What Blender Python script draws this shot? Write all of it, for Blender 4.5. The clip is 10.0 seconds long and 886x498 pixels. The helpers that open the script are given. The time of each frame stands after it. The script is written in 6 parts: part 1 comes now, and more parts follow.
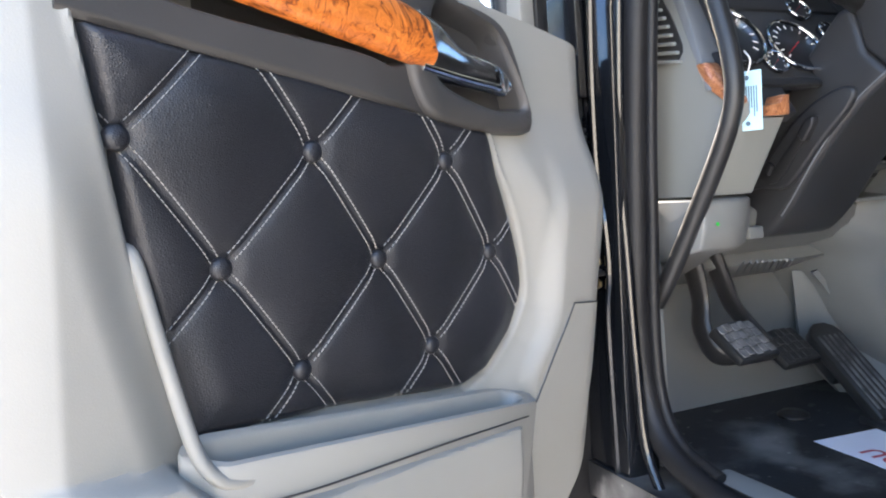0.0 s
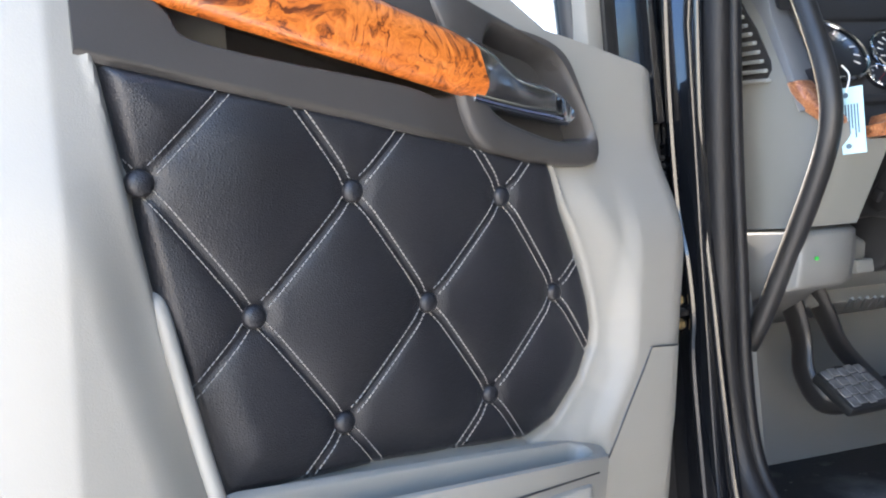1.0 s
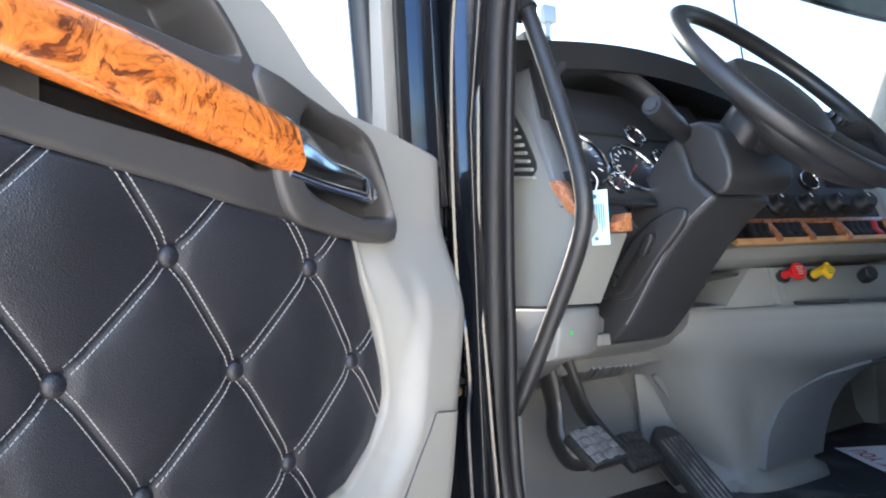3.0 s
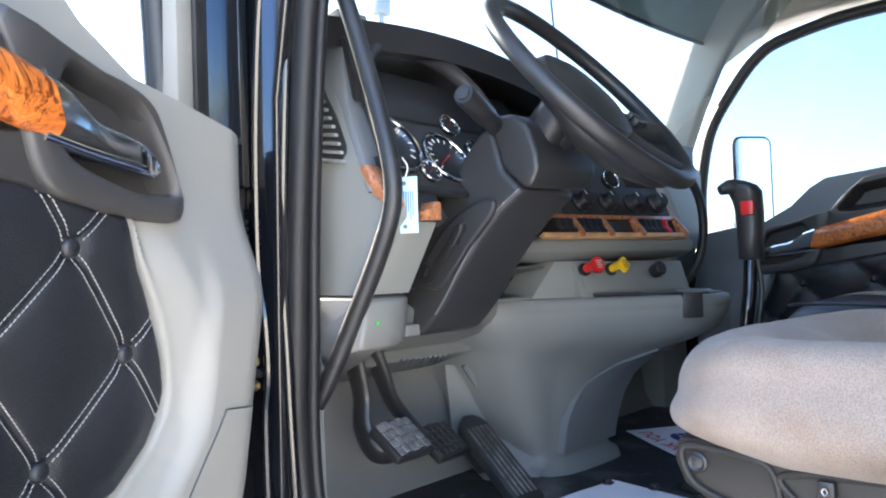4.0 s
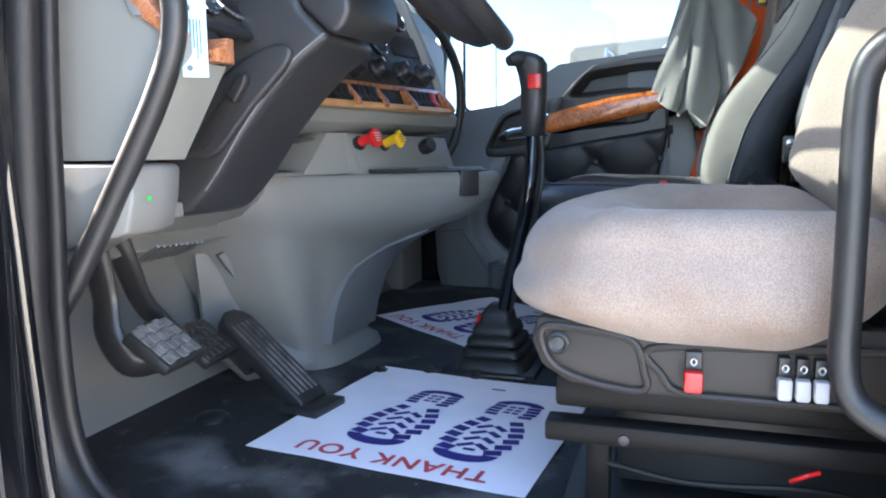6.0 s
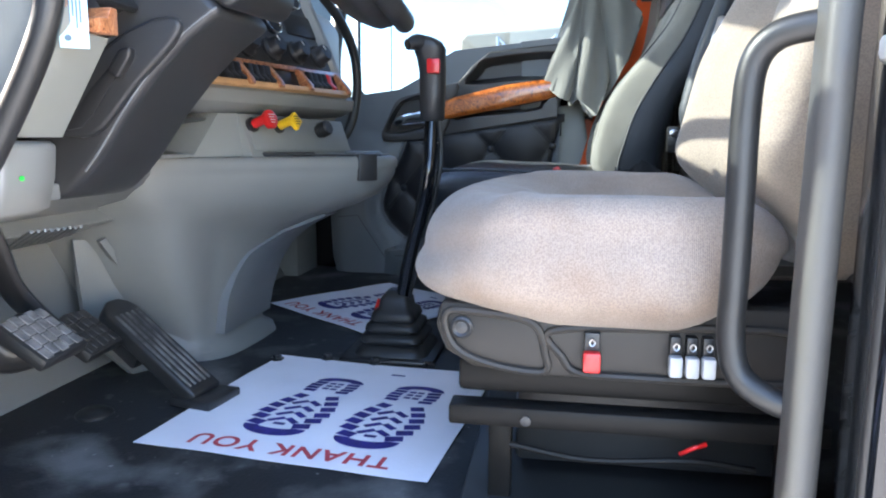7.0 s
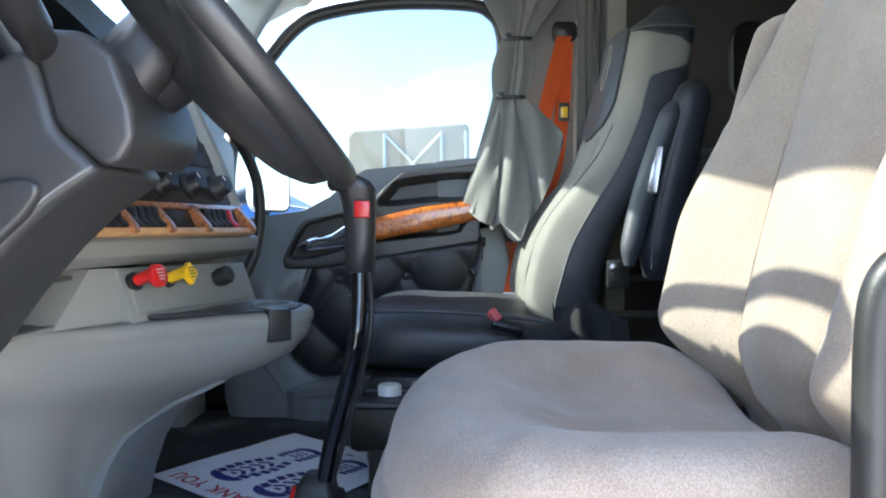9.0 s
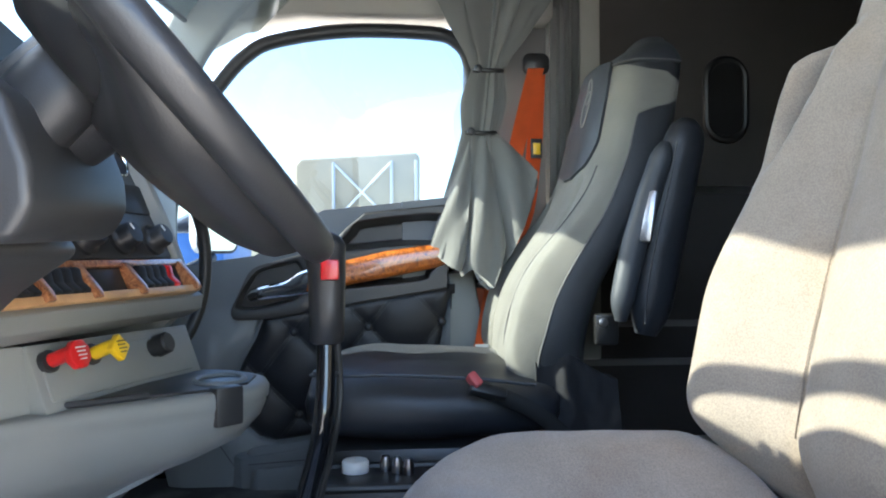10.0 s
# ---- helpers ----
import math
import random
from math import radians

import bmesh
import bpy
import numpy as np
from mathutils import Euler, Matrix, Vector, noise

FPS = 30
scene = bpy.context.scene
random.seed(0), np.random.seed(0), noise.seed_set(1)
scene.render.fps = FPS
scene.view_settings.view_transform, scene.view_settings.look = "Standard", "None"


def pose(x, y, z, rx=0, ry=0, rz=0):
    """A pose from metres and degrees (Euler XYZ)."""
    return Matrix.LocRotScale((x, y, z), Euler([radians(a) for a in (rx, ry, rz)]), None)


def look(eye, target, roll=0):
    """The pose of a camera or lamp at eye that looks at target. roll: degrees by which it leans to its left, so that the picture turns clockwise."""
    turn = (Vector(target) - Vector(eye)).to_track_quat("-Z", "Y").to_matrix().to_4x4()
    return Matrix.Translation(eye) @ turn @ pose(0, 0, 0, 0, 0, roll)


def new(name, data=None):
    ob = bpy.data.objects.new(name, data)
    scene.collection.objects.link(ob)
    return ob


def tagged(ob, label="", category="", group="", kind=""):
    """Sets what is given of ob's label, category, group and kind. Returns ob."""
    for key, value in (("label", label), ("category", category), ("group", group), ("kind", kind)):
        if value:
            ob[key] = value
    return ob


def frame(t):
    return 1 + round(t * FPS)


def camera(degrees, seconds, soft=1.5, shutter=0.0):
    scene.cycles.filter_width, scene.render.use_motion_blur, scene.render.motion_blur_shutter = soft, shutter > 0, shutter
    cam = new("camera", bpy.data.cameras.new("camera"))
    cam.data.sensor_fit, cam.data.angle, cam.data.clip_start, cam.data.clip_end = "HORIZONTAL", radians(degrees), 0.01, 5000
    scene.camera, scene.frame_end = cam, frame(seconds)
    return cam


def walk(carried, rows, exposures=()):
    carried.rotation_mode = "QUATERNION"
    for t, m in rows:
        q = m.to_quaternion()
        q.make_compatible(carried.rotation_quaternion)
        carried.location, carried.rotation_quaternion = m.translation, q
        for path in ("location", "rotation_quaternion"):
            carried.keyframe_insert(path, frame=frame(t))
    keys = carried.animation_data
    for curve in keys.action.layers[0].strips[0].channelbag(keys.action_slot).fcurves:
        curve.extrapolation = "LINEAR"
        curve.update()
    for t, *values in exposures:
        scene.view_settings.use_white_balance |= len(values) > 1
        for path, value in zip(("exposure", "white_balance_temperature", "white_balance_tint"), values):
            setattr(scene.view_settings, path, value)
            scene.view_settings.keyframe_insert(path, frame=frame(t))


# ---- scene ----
cam = camera(62.8, 10.0, soft=2.0)
PATH = [
    (0, (-0.703, -1.012, 0.475), (0.055, 0.833, 0.335), -4.0),
    (0.5, (-0.648, -0.975, 0.477), (-0.06, 0.934, 0.377), -4.6),
    (1, (-0.639, -0.974, 0.484), (-0.122, 0.958, 0.439), -4.8),
    (1.5, (-0.66, -0.985, 0.498), (-0.094, 0.933, 0.514), -4.7),
    (2, (-0.684, -0.982, 0.495), (0.037, 0.882, 0.558), -4.2),
    (3.3, (-0.712, -0.994, 0.489), (0.535, 0.566, 0.589), -2.5),
    (3.5, (-0.702, -0.993, 0.489), (0.618, 0.507, 0.582), -2.3),
    (4, (-0.652, -0.978, 0.483), (0.83, 0.364, 0.543), -1.9),
    (4.5, (-0.577, -0.926, 0.478), (1.048, 0.24, 0.475), -1.7),
    (5, (-0.547, -0.844, 0.474), (1.198, 0.13, 0.382), -1.6),
    (5.5, (-0.563, -0.754, 0.467), (1.271, 0.022, 0.277), -1.2),
    (6, (-0.589, -0.721, 0.454), (1.301, -0.123, 0.191), -0.6),
    (6.2, (-0.594, -0.717, 0.446), (1.313, -0.185, 0.166), -0.4),
    (7.3, (-0.564, -0.706, 0.459), (1.403, -0.466, 0.189), 0.4),
    (7.5, (-0.54, -0.707, 0.472), (1.436, -0.514, 0.235), 0.2),
    (8, (-0.501, -0.688, 0.511), (1.49, -0.591, 0.346), -0.6),
    (8.5, (-0.449, -0.641, 0.531), (1.548, -0.595, 0.42), -0.5),
    (9, (-0.352, -0.592, 0.559), (1.647, -0.594, 0.499), 0.0),
    (9.5, (-0.26, -0.555, 0.581), (1.738, -0.621, 0.565), 0.1),
    (10, (-0.178, -0.544, 0.609), (1.817, -0.691, 0.623), -0.2),
]
walk(cam, [(t, look(eye, target, roll)) for t, eye, target, roll in PATH],
     exposures=[(0.0, 3.17, 6400, 14), (2.0, 3.27, 6300, 13), (3.3, 3.43, 6200, 13), (5.0, 3.42, 6150, 13), (6.5, 3.77, 6150, 13), (8.0, 3.79, 6200, 12), (10.0, 3.77, 6350, 11)])

# ---- world and light ----
SUN_AZ, SUN_EL = 2.0, 31.0      # degrees: to the right of straight ahead, above the horizon
world = bpy.data.worlds.new("world")
scene.world = world
world.use_nodes = True
wn = world.node_tree.nodes
sky = wn.new("ShaderNodeTexSky")
sky.sky_type, sky.sun_disc = "NISHITA", False
sky.sun_elevation, sky.sun_rotation = radians(SUN_EL), radians(SUN_AZ)
sky.air_density, sky.dust_density, sky.ozone_density = 1.0, 1.5, 1.2
world.node_tree.links.new(sky.outputs[0], wn["Background"].inputs[0])
wn["Background"].inputs[1].default_value = 0.15
sun = new("sun", bpy.data.lights.new("sun", "SUN"))
sun.data.energy, sun.data.angle, sun.data.color = 2.9, radians(0.6), (1.0, 0.90, 0.74)
sun_from = Vector((math.sin(radians(SUN_AZ)) * math.cos(radians(SUN_EL)),
                   math.cos(radians(SUN_AZ)) * math.cos(radians(SUN_EL)), math.sin(radians(SUN_EL))))
sun.matrix_world = look(sun_from * 30, (0, 0, 0))


# ---- materials ----
def material(name, color, rough=0.5, metal=0.0, vary=0.12, scale=9.0, grain=260.0, bump=0.15, coat=0.0,
             relief="noise", stretch=(1, 1, 1), stain=None, sheen=0.0):
    """A surface with blotches at one scale and fine grain at another."""
    m = bpy.data.materials.new(name)
    m.use_nodes = True
    nt = m.node_tree
    n, link = nt.nodes, nt.links.new
    bsdf = n["Principled BSDF"]
    tc = n.new("ShaderNodeTexCoord")
    mp = n.new("ShaderNodeMapping")
    mp.inputs["Scale"].default_value = stretch
    link(tc.outputs["Object"], mp.inputs[0])
    big = n.new("ShaderNodeTexNoise")
    big.inputs["Scale"].default_value, big.inputs["Detail"].default_value = scale, 5.0
    link(mp.outputs[0], big.inputs["Vector"])
    mix = n.new("ShaderNodeMix")
    mix.data_type = "RGBA"
    dark = [c * (1 - vary) for c in color]
    light = [min(1.0, c * (1 + vary)) for c in color]
    if stain:
        dark = stain
    ramp = n.new("ShaderNodeMapRange")
    ramp.inputs[1].default_value, ramp.inputs[2].default_value = 0.3, 0.7
    link(big.outputs[0], ramp.inputs[0])
    link(ramp.outputs[0], mix.inputs[0])
    mix.inputs[6].default_value, mix.inputs[7].default_value = (*dark, 1), (*light, 1)
    link(mix.outputs[2], bsdf.inputs["Base Color"])
    rr = n.new("ShaderNodeMapRange")
    rr.inputs[3].default_value, rr.inputs[4].default_value = max(0.02, rough - 0.08), min(1.0, rough + 0.08)
    link(big.outputs[0], rr.inputs[0])
    link(rr.outputs[0], bsdf.inputs["Roughness"])
    bsdf.inputs["Metallic"].default_value = metal
    bsdf.inputs["Coat Weight"].default_value = coat
    bsdf.inputs["Coat Roughness"].default_value = 0.05
    bsdf.inputs["Sheen Weight"].default_value = sheen
    if bump > 0:
        if relief == "cells":
            tex = n.new("ShaderNodeTexVoronoi")
            tex.feature = "DISTANCE_TO_EDGE"
            out = tex.outputs["Distance"]
        elif relief.startswith("weave"):
            tex = n.new("ShaderNodeTexWave")
            tex.wave_type, tex.bands_direction = "BANDS", "Y"
            tex.inputs["Distortion"].default_value, tex.inputs["Detail"].default_value = 0.6, 2.0
            tex.inputs["Detail Scale"].default_value = 3.0
            out = tex.outputs["Fac"]
        else:
            tex = n.new("ShaderNodeTexNoise")
            tex.inputs["Detail"].default_value = 3.0
            out = tex.outputs[0]
        tex.inputs["Scale"].default_value = grain
        link(mp.outputs[0], tex.inputs["Vector"])
        bp = n.new("ShaderNodeBump")
        bp.inputs["Strength"].default_value, bp.inputs["Distance"].default_value = bump, 0.002
        link(out, bp.inputs["Height"])
        link(bp.outputs[0], bsdf.inputs["Normal"])
    return m


def burl(name, dark, mid, light, scale):
    """Varnished burl veneer: swirls round knots, under a clear coat."""
    m = bpy.data.materials.new(name)
    m.use_nodes = True
    nt = m.node_tree
    n, link = nt.nodes, nt.links.new
    bsdf = n["Principled BSDF"]
    tc = n.new("ShaderNodeTexCoord")
    warp = n.new("ShaderNodeTexNoise")
    warp.inputs["Scale"].default_value, warp.inputs["Detail"].default_value = scale, 4.0
    warp.inputs["Distortion"].default_value = 1.2
    link(tc.outputs["Object"], warp.inputs["Vector"])
    add = n.new("ShaderNodeVectorMath")
    add.operation = "MULTIPLY_ADD"
    add.inputs[1].default_value = (0.16, 0.16, 0.16)
    link(warp.outputs["Color"], add.inputs[0])
    link(tc.outputs["Object"], add.inputs[2])
    rings = n.new("ShaderNodeTexNoise")
    rings.inputs["Scale"].default_value, rings.inputs["Detail"].default_value = scale * 1.6, 8.0
    rings.inputs["Roughness"].default_value, rings.inputs["Distortion"].default_value = 0.62, 2.6
    link(add.outputs[0], rings.inputs["Vector"])
    knots = n.new("ShaderNodeTexVoronoi")
    knots.inputs["Scale"].default_value = scale * 1.3
    link(add.outputs[0], knots.inputs["Vector"])
    ramp = n.new("ShaderNodeValToRGB")
    ramp.color_ramp.elements[0].position, ramp.color_ramp.elements[0].color = 0.36, (*dark, 1)
    ramp.color_ramp.elements[1].position, ramp.color_ramp.elements[1].color = 0.66, (*light, 1)
    e = ramp.color_ramp.elements.new(0.47)
    e.color = (*mid, 1)
    link(rings.outputs[0], ramp.inputs[0])
    mix = n.new("ShaderNodeMix")
    mix.data_type, mix.blend_type = "RGBA", "MULTIPLY"
    kr = n.new("ShaderNodeMapRange")
    kr.inputs[1].default_value, kr.inputs[2].default_value = 0.0, 0.22
    kr.inputs[3].default_value, kr.inputs[4].default_value = 0.35, 1.0
    link(knots.outputs["Distance"], kr.inputs[0])
    link(ramp.outputs[0], mix.inputs[6])
    link(kr.outputs[0], mix.inputs[7])
    mix.inputs[0].default_value = 0.8
    link(mix.outputs[2], bsdf.inputs["Base Color"])
    bsdf.inputs["Roughness"].default_value = 0.35
    bsdf.inputs["Coat Weight"].default_value = 1.0
    bsdf.inputs["Coat Roughness"].default_value = 0.06
    return m


def cloth(name, color, soil, rib, speckle=1.0):
    """Heathered seat cloth: speckled threads, fine ribs, worn and soiled patches."""
    m = material(name, color, 0.95, grain=170, bump=0.30, vary=0.10, scale=8, relief=rib, sheen=0.2)
    nt = m.node_tree
    n, link = nt.nodes, nt.links.new
    bsdf = n["Principled BSDF"]
    tc = n.new("ShaderNodeTexCoord")
    base = bsdf.inputs["Base Color"].links[0].from_socket
    for scale, lo, hi, tone, amount in ((520, 0.40, 0.62, 0.50, 0.52 * speckle), (170, 0.40, 0.70, 0.74, 0.20 * speckle), (26, 0.40, 0.72, 0.80, 0.42), (9, 0.48, 0.70, 0.0, 0.65)):
        t = n.new("ShaderNodeTexNoise")
        t.inputs["Scale"].default_value, t.inputs["Detail"].default_value = scale, 4.0
        link(tc.outputs["Object"], t.inputs["Vector"])
        r = n.new("ShaderNodeMapRange")
        r.inputs[1].default_value, r.inputs[2].default_value, r.inputs[4].default_value = lo, hi, amount
        link(t.outputs[0], r.inputs[0])
        mix = n.new("ShaderNodeMix")
        mix.data_type, mix.blend_type = "RGBA", "MULTIPLY"
        link(r.outputs[0], mix.inputs[0])
        link(base, mix.inputs[6])
        mix.inputs[7].default_value = (tone, tone, tone, 1) if tone else (*soil, 1)
        base = mix.outputs[2]
    link(base, bsdf.inputs["Base Color"])
    return m


def dusty(name, color, dust):
    """Dark rubber with pale dust lying in drifts and specks."""
    m = material(name, color, 0.5, grain=180, bump=0.3, vary=0.25, scale=7)
    nt = m.node_tree
    n, link = nt.nodes, nt.links.new
    bsdf = n["Principled BSDF"]
    tc = n.new("ShaderNodeTexCoord")
    base = bsdf.inputs["Base Color"].links[0].from_socket
    for scale, lo, hi, amount, detail in ((5.0, 0.53, 0.70, 0.42, 9.0), (70.0, 0.70, 0.76, 0.6, 2.0), (24.0, 0.62, 0.78, 0.30, 8.0)):
        t = n.new("ShaderNodeTexNoise")
        t.inputs["Scale"].default_value, t.inputs["Detail"].default_value = scale, detail
        link(tc.outputs["Object"], t.inputs["Vector"])
        r = n.new("ShaderNodeMapRange")
        r.inputs[1].default_value, r.inputs[2].default_value, r.inputs[4].default_value = lo, hi, amount
        link(t.outputs[0], r.inputs[0])
        mix = n.new("ShaderNodeMix")
        mix.data_type = "RGBA"
        link(r.outputs[0], mix.inputs[0])
        link(base, mix.inputs[6])
        mix.inputs[7].default_value = (*dust, 1)
        base = mix.outputs[2]
    link(base, bsdf.inputs["Base Color"])
    return m


def glass(name, tint, rough=0.0):
    m = bpy.data.materials.new(name)
    m.use_nodes = True
    nt = m.node_tree
    n, link = nt.nodes, nt.links.new
    n.remove(n["Principled BSDF"])
    clear = n.new("ShaderNodeBsdfTransparent")
    clear.inputs[0].default_value = (*tint, 1)
    gloss = n.new("ShaderNodeBsdfGlossy")
    gloss.inputs["Roughness"].default_value = rough
    face = n.new("ShaderNodeLayerWeight")
    face.inputs[0].default_value = 0.5
    power = n.new("ShaderNodeMath")
    power.operation = "POWER"
    power.inputs[1].default_value = 4.0
    link(face.outputs["Facing"], power.inputs[0])
    fres = n.new("ShaderNodeMapRange")
    fres.inputs[3].default_value, fres.inputs[4].default_value = 0.04, 0.7
    link(power.outputs[0], fres.inputs[0])
    mix = n.new("ShaderNodeMixShader")
    link(fres.outputs[0], mix.inputs[0])
    link(clear.outputs[0], mix.inputs[1])
    link(gloss.outputs[0], mix.inputs[2])
    link(mix.outputs[0], n["Material Output"].inputs[0])
    return m


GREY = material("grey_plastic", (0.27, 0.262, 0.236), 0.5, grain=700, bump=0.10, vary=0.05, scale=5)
GREY2 = material("mid_grey_plastic", (0.235, 0.24, 0.228), 0.5, grain=700, bump=0.12, vary=0.06, scale=5)
DASHGREY = material("dash_grey_plastic", (0.205, 0.21, 0.195), 0.5, grain=700, bump=0.10, vary=0.05, scale=5)
CENTRE = material("blue_grey_panel", (0.060, 0.070, 0.082), 0.42, grain=600, bump=0.08, vary=0.08, scale=6)
# grey darkened for the bin: the shade in its hollow is in the colour
SHADEGREY = material("shaded_bin_grey", (0.10, 0.102, 0.098), 0.5, grain=600, bump=0.1, vary=0.08, scale=6)
SWITCH = material("switch_black", (0.010, 0.010, 0.011), 0.55, grain=500, bump=0.05, vary=0.2, scale=8)
DARK = material("charcoal_plastic", (0.033, 0.033, 0.034), 0.42, grain=700, bump=0.12, vary=0.12, scale=6)
STEELGREY = material("console_plastic", (0.190, 0.192, 0.184), 0.48, grain=700, bump=0.12, vary=0.06, scale=5)
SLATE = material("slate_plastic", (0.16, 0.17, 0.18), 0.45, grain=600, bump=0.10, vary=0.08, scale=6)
BLACK = material("black_plastic", (0.022, 0.022, 0.023), 0.38, grain=500, bump=0.10, vary=0.2, scale=8)
ARMREST = material("armrest_black", (0.05, 0.047, 0.045), 0.42, grain=600, bump=0.08, vary=0.1, scale=6)
RUBBER = material("rubber", (0.019, 0.019, 0.019), 0.42, grain=300, bump=0.12, vary=0.2, scale=14)
PAINT = material("black_paint", (0.006, 0.007, 0.009), 0.12, grain=40, bump=0.01, vary=0.3, scale=5, coat=0.35)
LEATHER = material("black_leather", (0.018, 0.0185, 0.022), 0.33, grain=420, bump=0.35, vary=0.18, scale=7, relief="cells")
SEATSIDE = material("seat_back_leather", (0.042, 0.045, 0.050), 0.36, grain=420, bump=0.3, vary=0.18, scale=7, relief="cells")
SEATHIDE = material("seat_leather", (0.026, 0.028, 0.033), 0.34, grain=420, bump=0.3, vary=0.18, scale=7, relief="cells")
LEATHER2 = material("grey_leather", (0.05, 0.056, 0.064), 0.45, grain=420, bump=0.25, vary=0.15, scale=7, relief="cells")
THREAD = material("thread", (0.30, 0.29, 0.275), 0.8, grain=900, bump=0.2, vary=0.1, scale=60)
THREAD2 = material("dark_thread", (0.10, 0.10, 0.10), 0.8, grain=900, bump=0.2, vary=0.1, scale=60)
FABRIC = cloth("seat_fabric", (0.342, 0.272, 0.220), (0.82, 0.70, 0.60), "weave")
FABRIC2 = cloth("back_fabric", (0.30, 0.246, 0.194), (0.90, 0.82, 0.72), "noise", 0.8)
MESH = material("seat_mesh", (0.185, 0.180, 0.156), 0.9, grain=330, bump=0.6, vary=0.10, scale=12, relief="cells", sheen=0.2)
CURTAIN = material("curtain_cloth", (0.175, 0.175, 0.160), 0.9, grain=900, bump=0.2, vary=0.08, scale=10, sheen=0.3)
HEADLINER = material("headliner", (0.38, 0.36, 0.31), 0.9, grain=500, bump=0.2, vary=0.04, scale=5)
ROOFCLOTH = material("bounce_roof_cloth", (0.62, 0.60, 0.55), 0.9, grain=500, bump=0.2, vary=0.04, scale=5)
TAUPE = material("pillar_trim", (0.22, 0.215, 0.205), 0.6, grain=600, bump=0.1, vary=0.05, scale=5)
POSTTRIM = material("post_trim", (0.07, 0.067, 0.062), 0.5, grain=600, bump=0.1, vary=0.08, scale=5)
CHROME = material("chrome", (0.85, 0.86, 0.88), 0.06, metal=1.0, grain=100, bump=0.0, vary=0.03)
STEEL = material("steel", (0.45, 0.45, 0.46), 0.3, metal=1.0, grain=200, bump=0.05, vary=0.15)
BRASS = material("plated_bolt", (0.75, 0.58, 0.30), 0.3, metal=1.0, grain=200, bump=0.05, vary=0.15)
WOOD = burl("burl_veneer", (0.12, 0.025, 0.005), (0.50, 0.130, 0.018), (0.74, 0.225, 0.040), 14)
WOOD2 = burl("pink_burl_veneer", (0.12, 0.035, 0.015), (0.36, 0.13, 0.05), (0.60, 0.27, 0.12), 22)
WOODEDGE = material("light_wood", (0.58, 0.34, 0.16), 0.45, grain=300, bump=0.05, vary=0.15, scale=30, coat=0.3)
ORANGE = material("orange_webbing", (0.72, 0.105, 0.018), 0.75, grain=900, bump=0.4, vary=0.08, scale=20, relief="weave")
RED = material("red_plastic", (0.62, 0.015, 0.015), 0.35, grain=300, bump=0.03, vary=0.08, scale=20, coat=0.3)
YELLOW = material("yellow_plastic", (0.85, 0.52, 0.015), 0.35, grain=300, bump=0.03, vary=0.08, scale=20, coat=0.3)
WHITE = material("white_plastic", (0.75, 0.75, 0.73), 0.4, grain=300, bump=0.04, vary=0.05, scale=12)
PAPER = material("paper", (0.90, 0.89, 0.95), 0.8, grain=120, bump=0.25, vary=0.04, scale=8)
INK_BLUE = material("blue_ink", (0.032, 0.026, 0.20), 0.7, grain=200, bump=0.05, vary=0.35, scale=60)
INK_RED = material("red_ink", (0.55, 0.07, 0.09), 0.7, grain=200, bump=0.05, vary=0.2, scale=60)
TAGBLUE = material("tag_card", (0.42, 0.68, 0.76), 0.5, grain=200, bump=0.03, vary=0.05, scale=20)
PRINT = material("tag_print", (0.08, 0.13, 0.18), 0.6, grain=200, bump=0.0, vary=0.1, scale=20)
FLOORING = dusty("rubber_floor", (0.018, 0.019, 0.021), (0.40, 0.39, 0.37))
PEDALRUB = material("worn_pedal_rubber", (0.07, 0.07, 0.072), 0.5, grain=250, bump=0.3, vary=0.2, scale=55, stain=(0.22, 0.22, 0.22))
SCUFFED = material("scuffed_rubber", (0.020, 0.020, 0.021), 0.45, grain=250, bump=0.3, vary=0.2, scale=30, stain=(0.16, 0.16, 0.16))
SEALRUB = material("seal_rubber", (0.010, 0.010, 0.011), 0.45, grain=300, bump=0.12, vary=0.2, scale=14)
RAILBLACK = material("painted_black_steel", (0.012, 0.011, 0.010), 0.38, grain=500, bump=0.1, vary=0.15, scale=9)
PALEGREY = material("pale_grey_plastic", (0.42, 0.43, 0.44), 0.45, grain=500, bump=0.08, vary=0.08, scale=20)
BASEPL = material("seat_base_plastic", (0.037, 0.033, 0.029), 0.42, grain=600, bump=0.1, vary=0.1, scale=6)
for m_, level in ((RAILBLACK, 0.12), (BASEPL, 0.25), (SEALRUB, 0.3), (FLOORING, 0.4)):
    m_.node_tree.nodes["Principled BSDF"].inputs["Specular IOR Level"].default_value = level
# the dimness of the unlit sleeper is put into this dark colour
SLEEPER = material("shaded_sleeper_vinyl", (0.075, 0.068, 0.062), 0.8, grain=300, bump=0.2, vary=0.15, scale=4)
DIAL = material("dial_face", (0.012, 0.012, 0.014), 0.3, grain=100, bump=0.0, vary=0.1)
CONCRETE = material("concrete_lot", (0.48, 0.46, 0.425), 0.9, grain=30, bump=0.4, vary=0.15, scale=0.4)
TARP = material("tan_tarpaulin", (0.36, 0.30, 0.205), 0.7, grain=30, bump=0.3, vary=0.08, scale=1.2)
BLUEPAINT = material("blue_sheet", (0.05, 0.16, 0.42), 0.4, grain=20, bump=0.05, vary=0.1, scale=1)
GALV = material("galvanised", (0.50, 0.51, 0.52), 0.5, metal=0.4, grain=40, bump=0.05, vary=0.1, scale=2)
# both tints are darker than the glass itself, to dim the bright sky behind
DIMGLASS = glass("window_glass", (0.195, 0.245, 0.295))
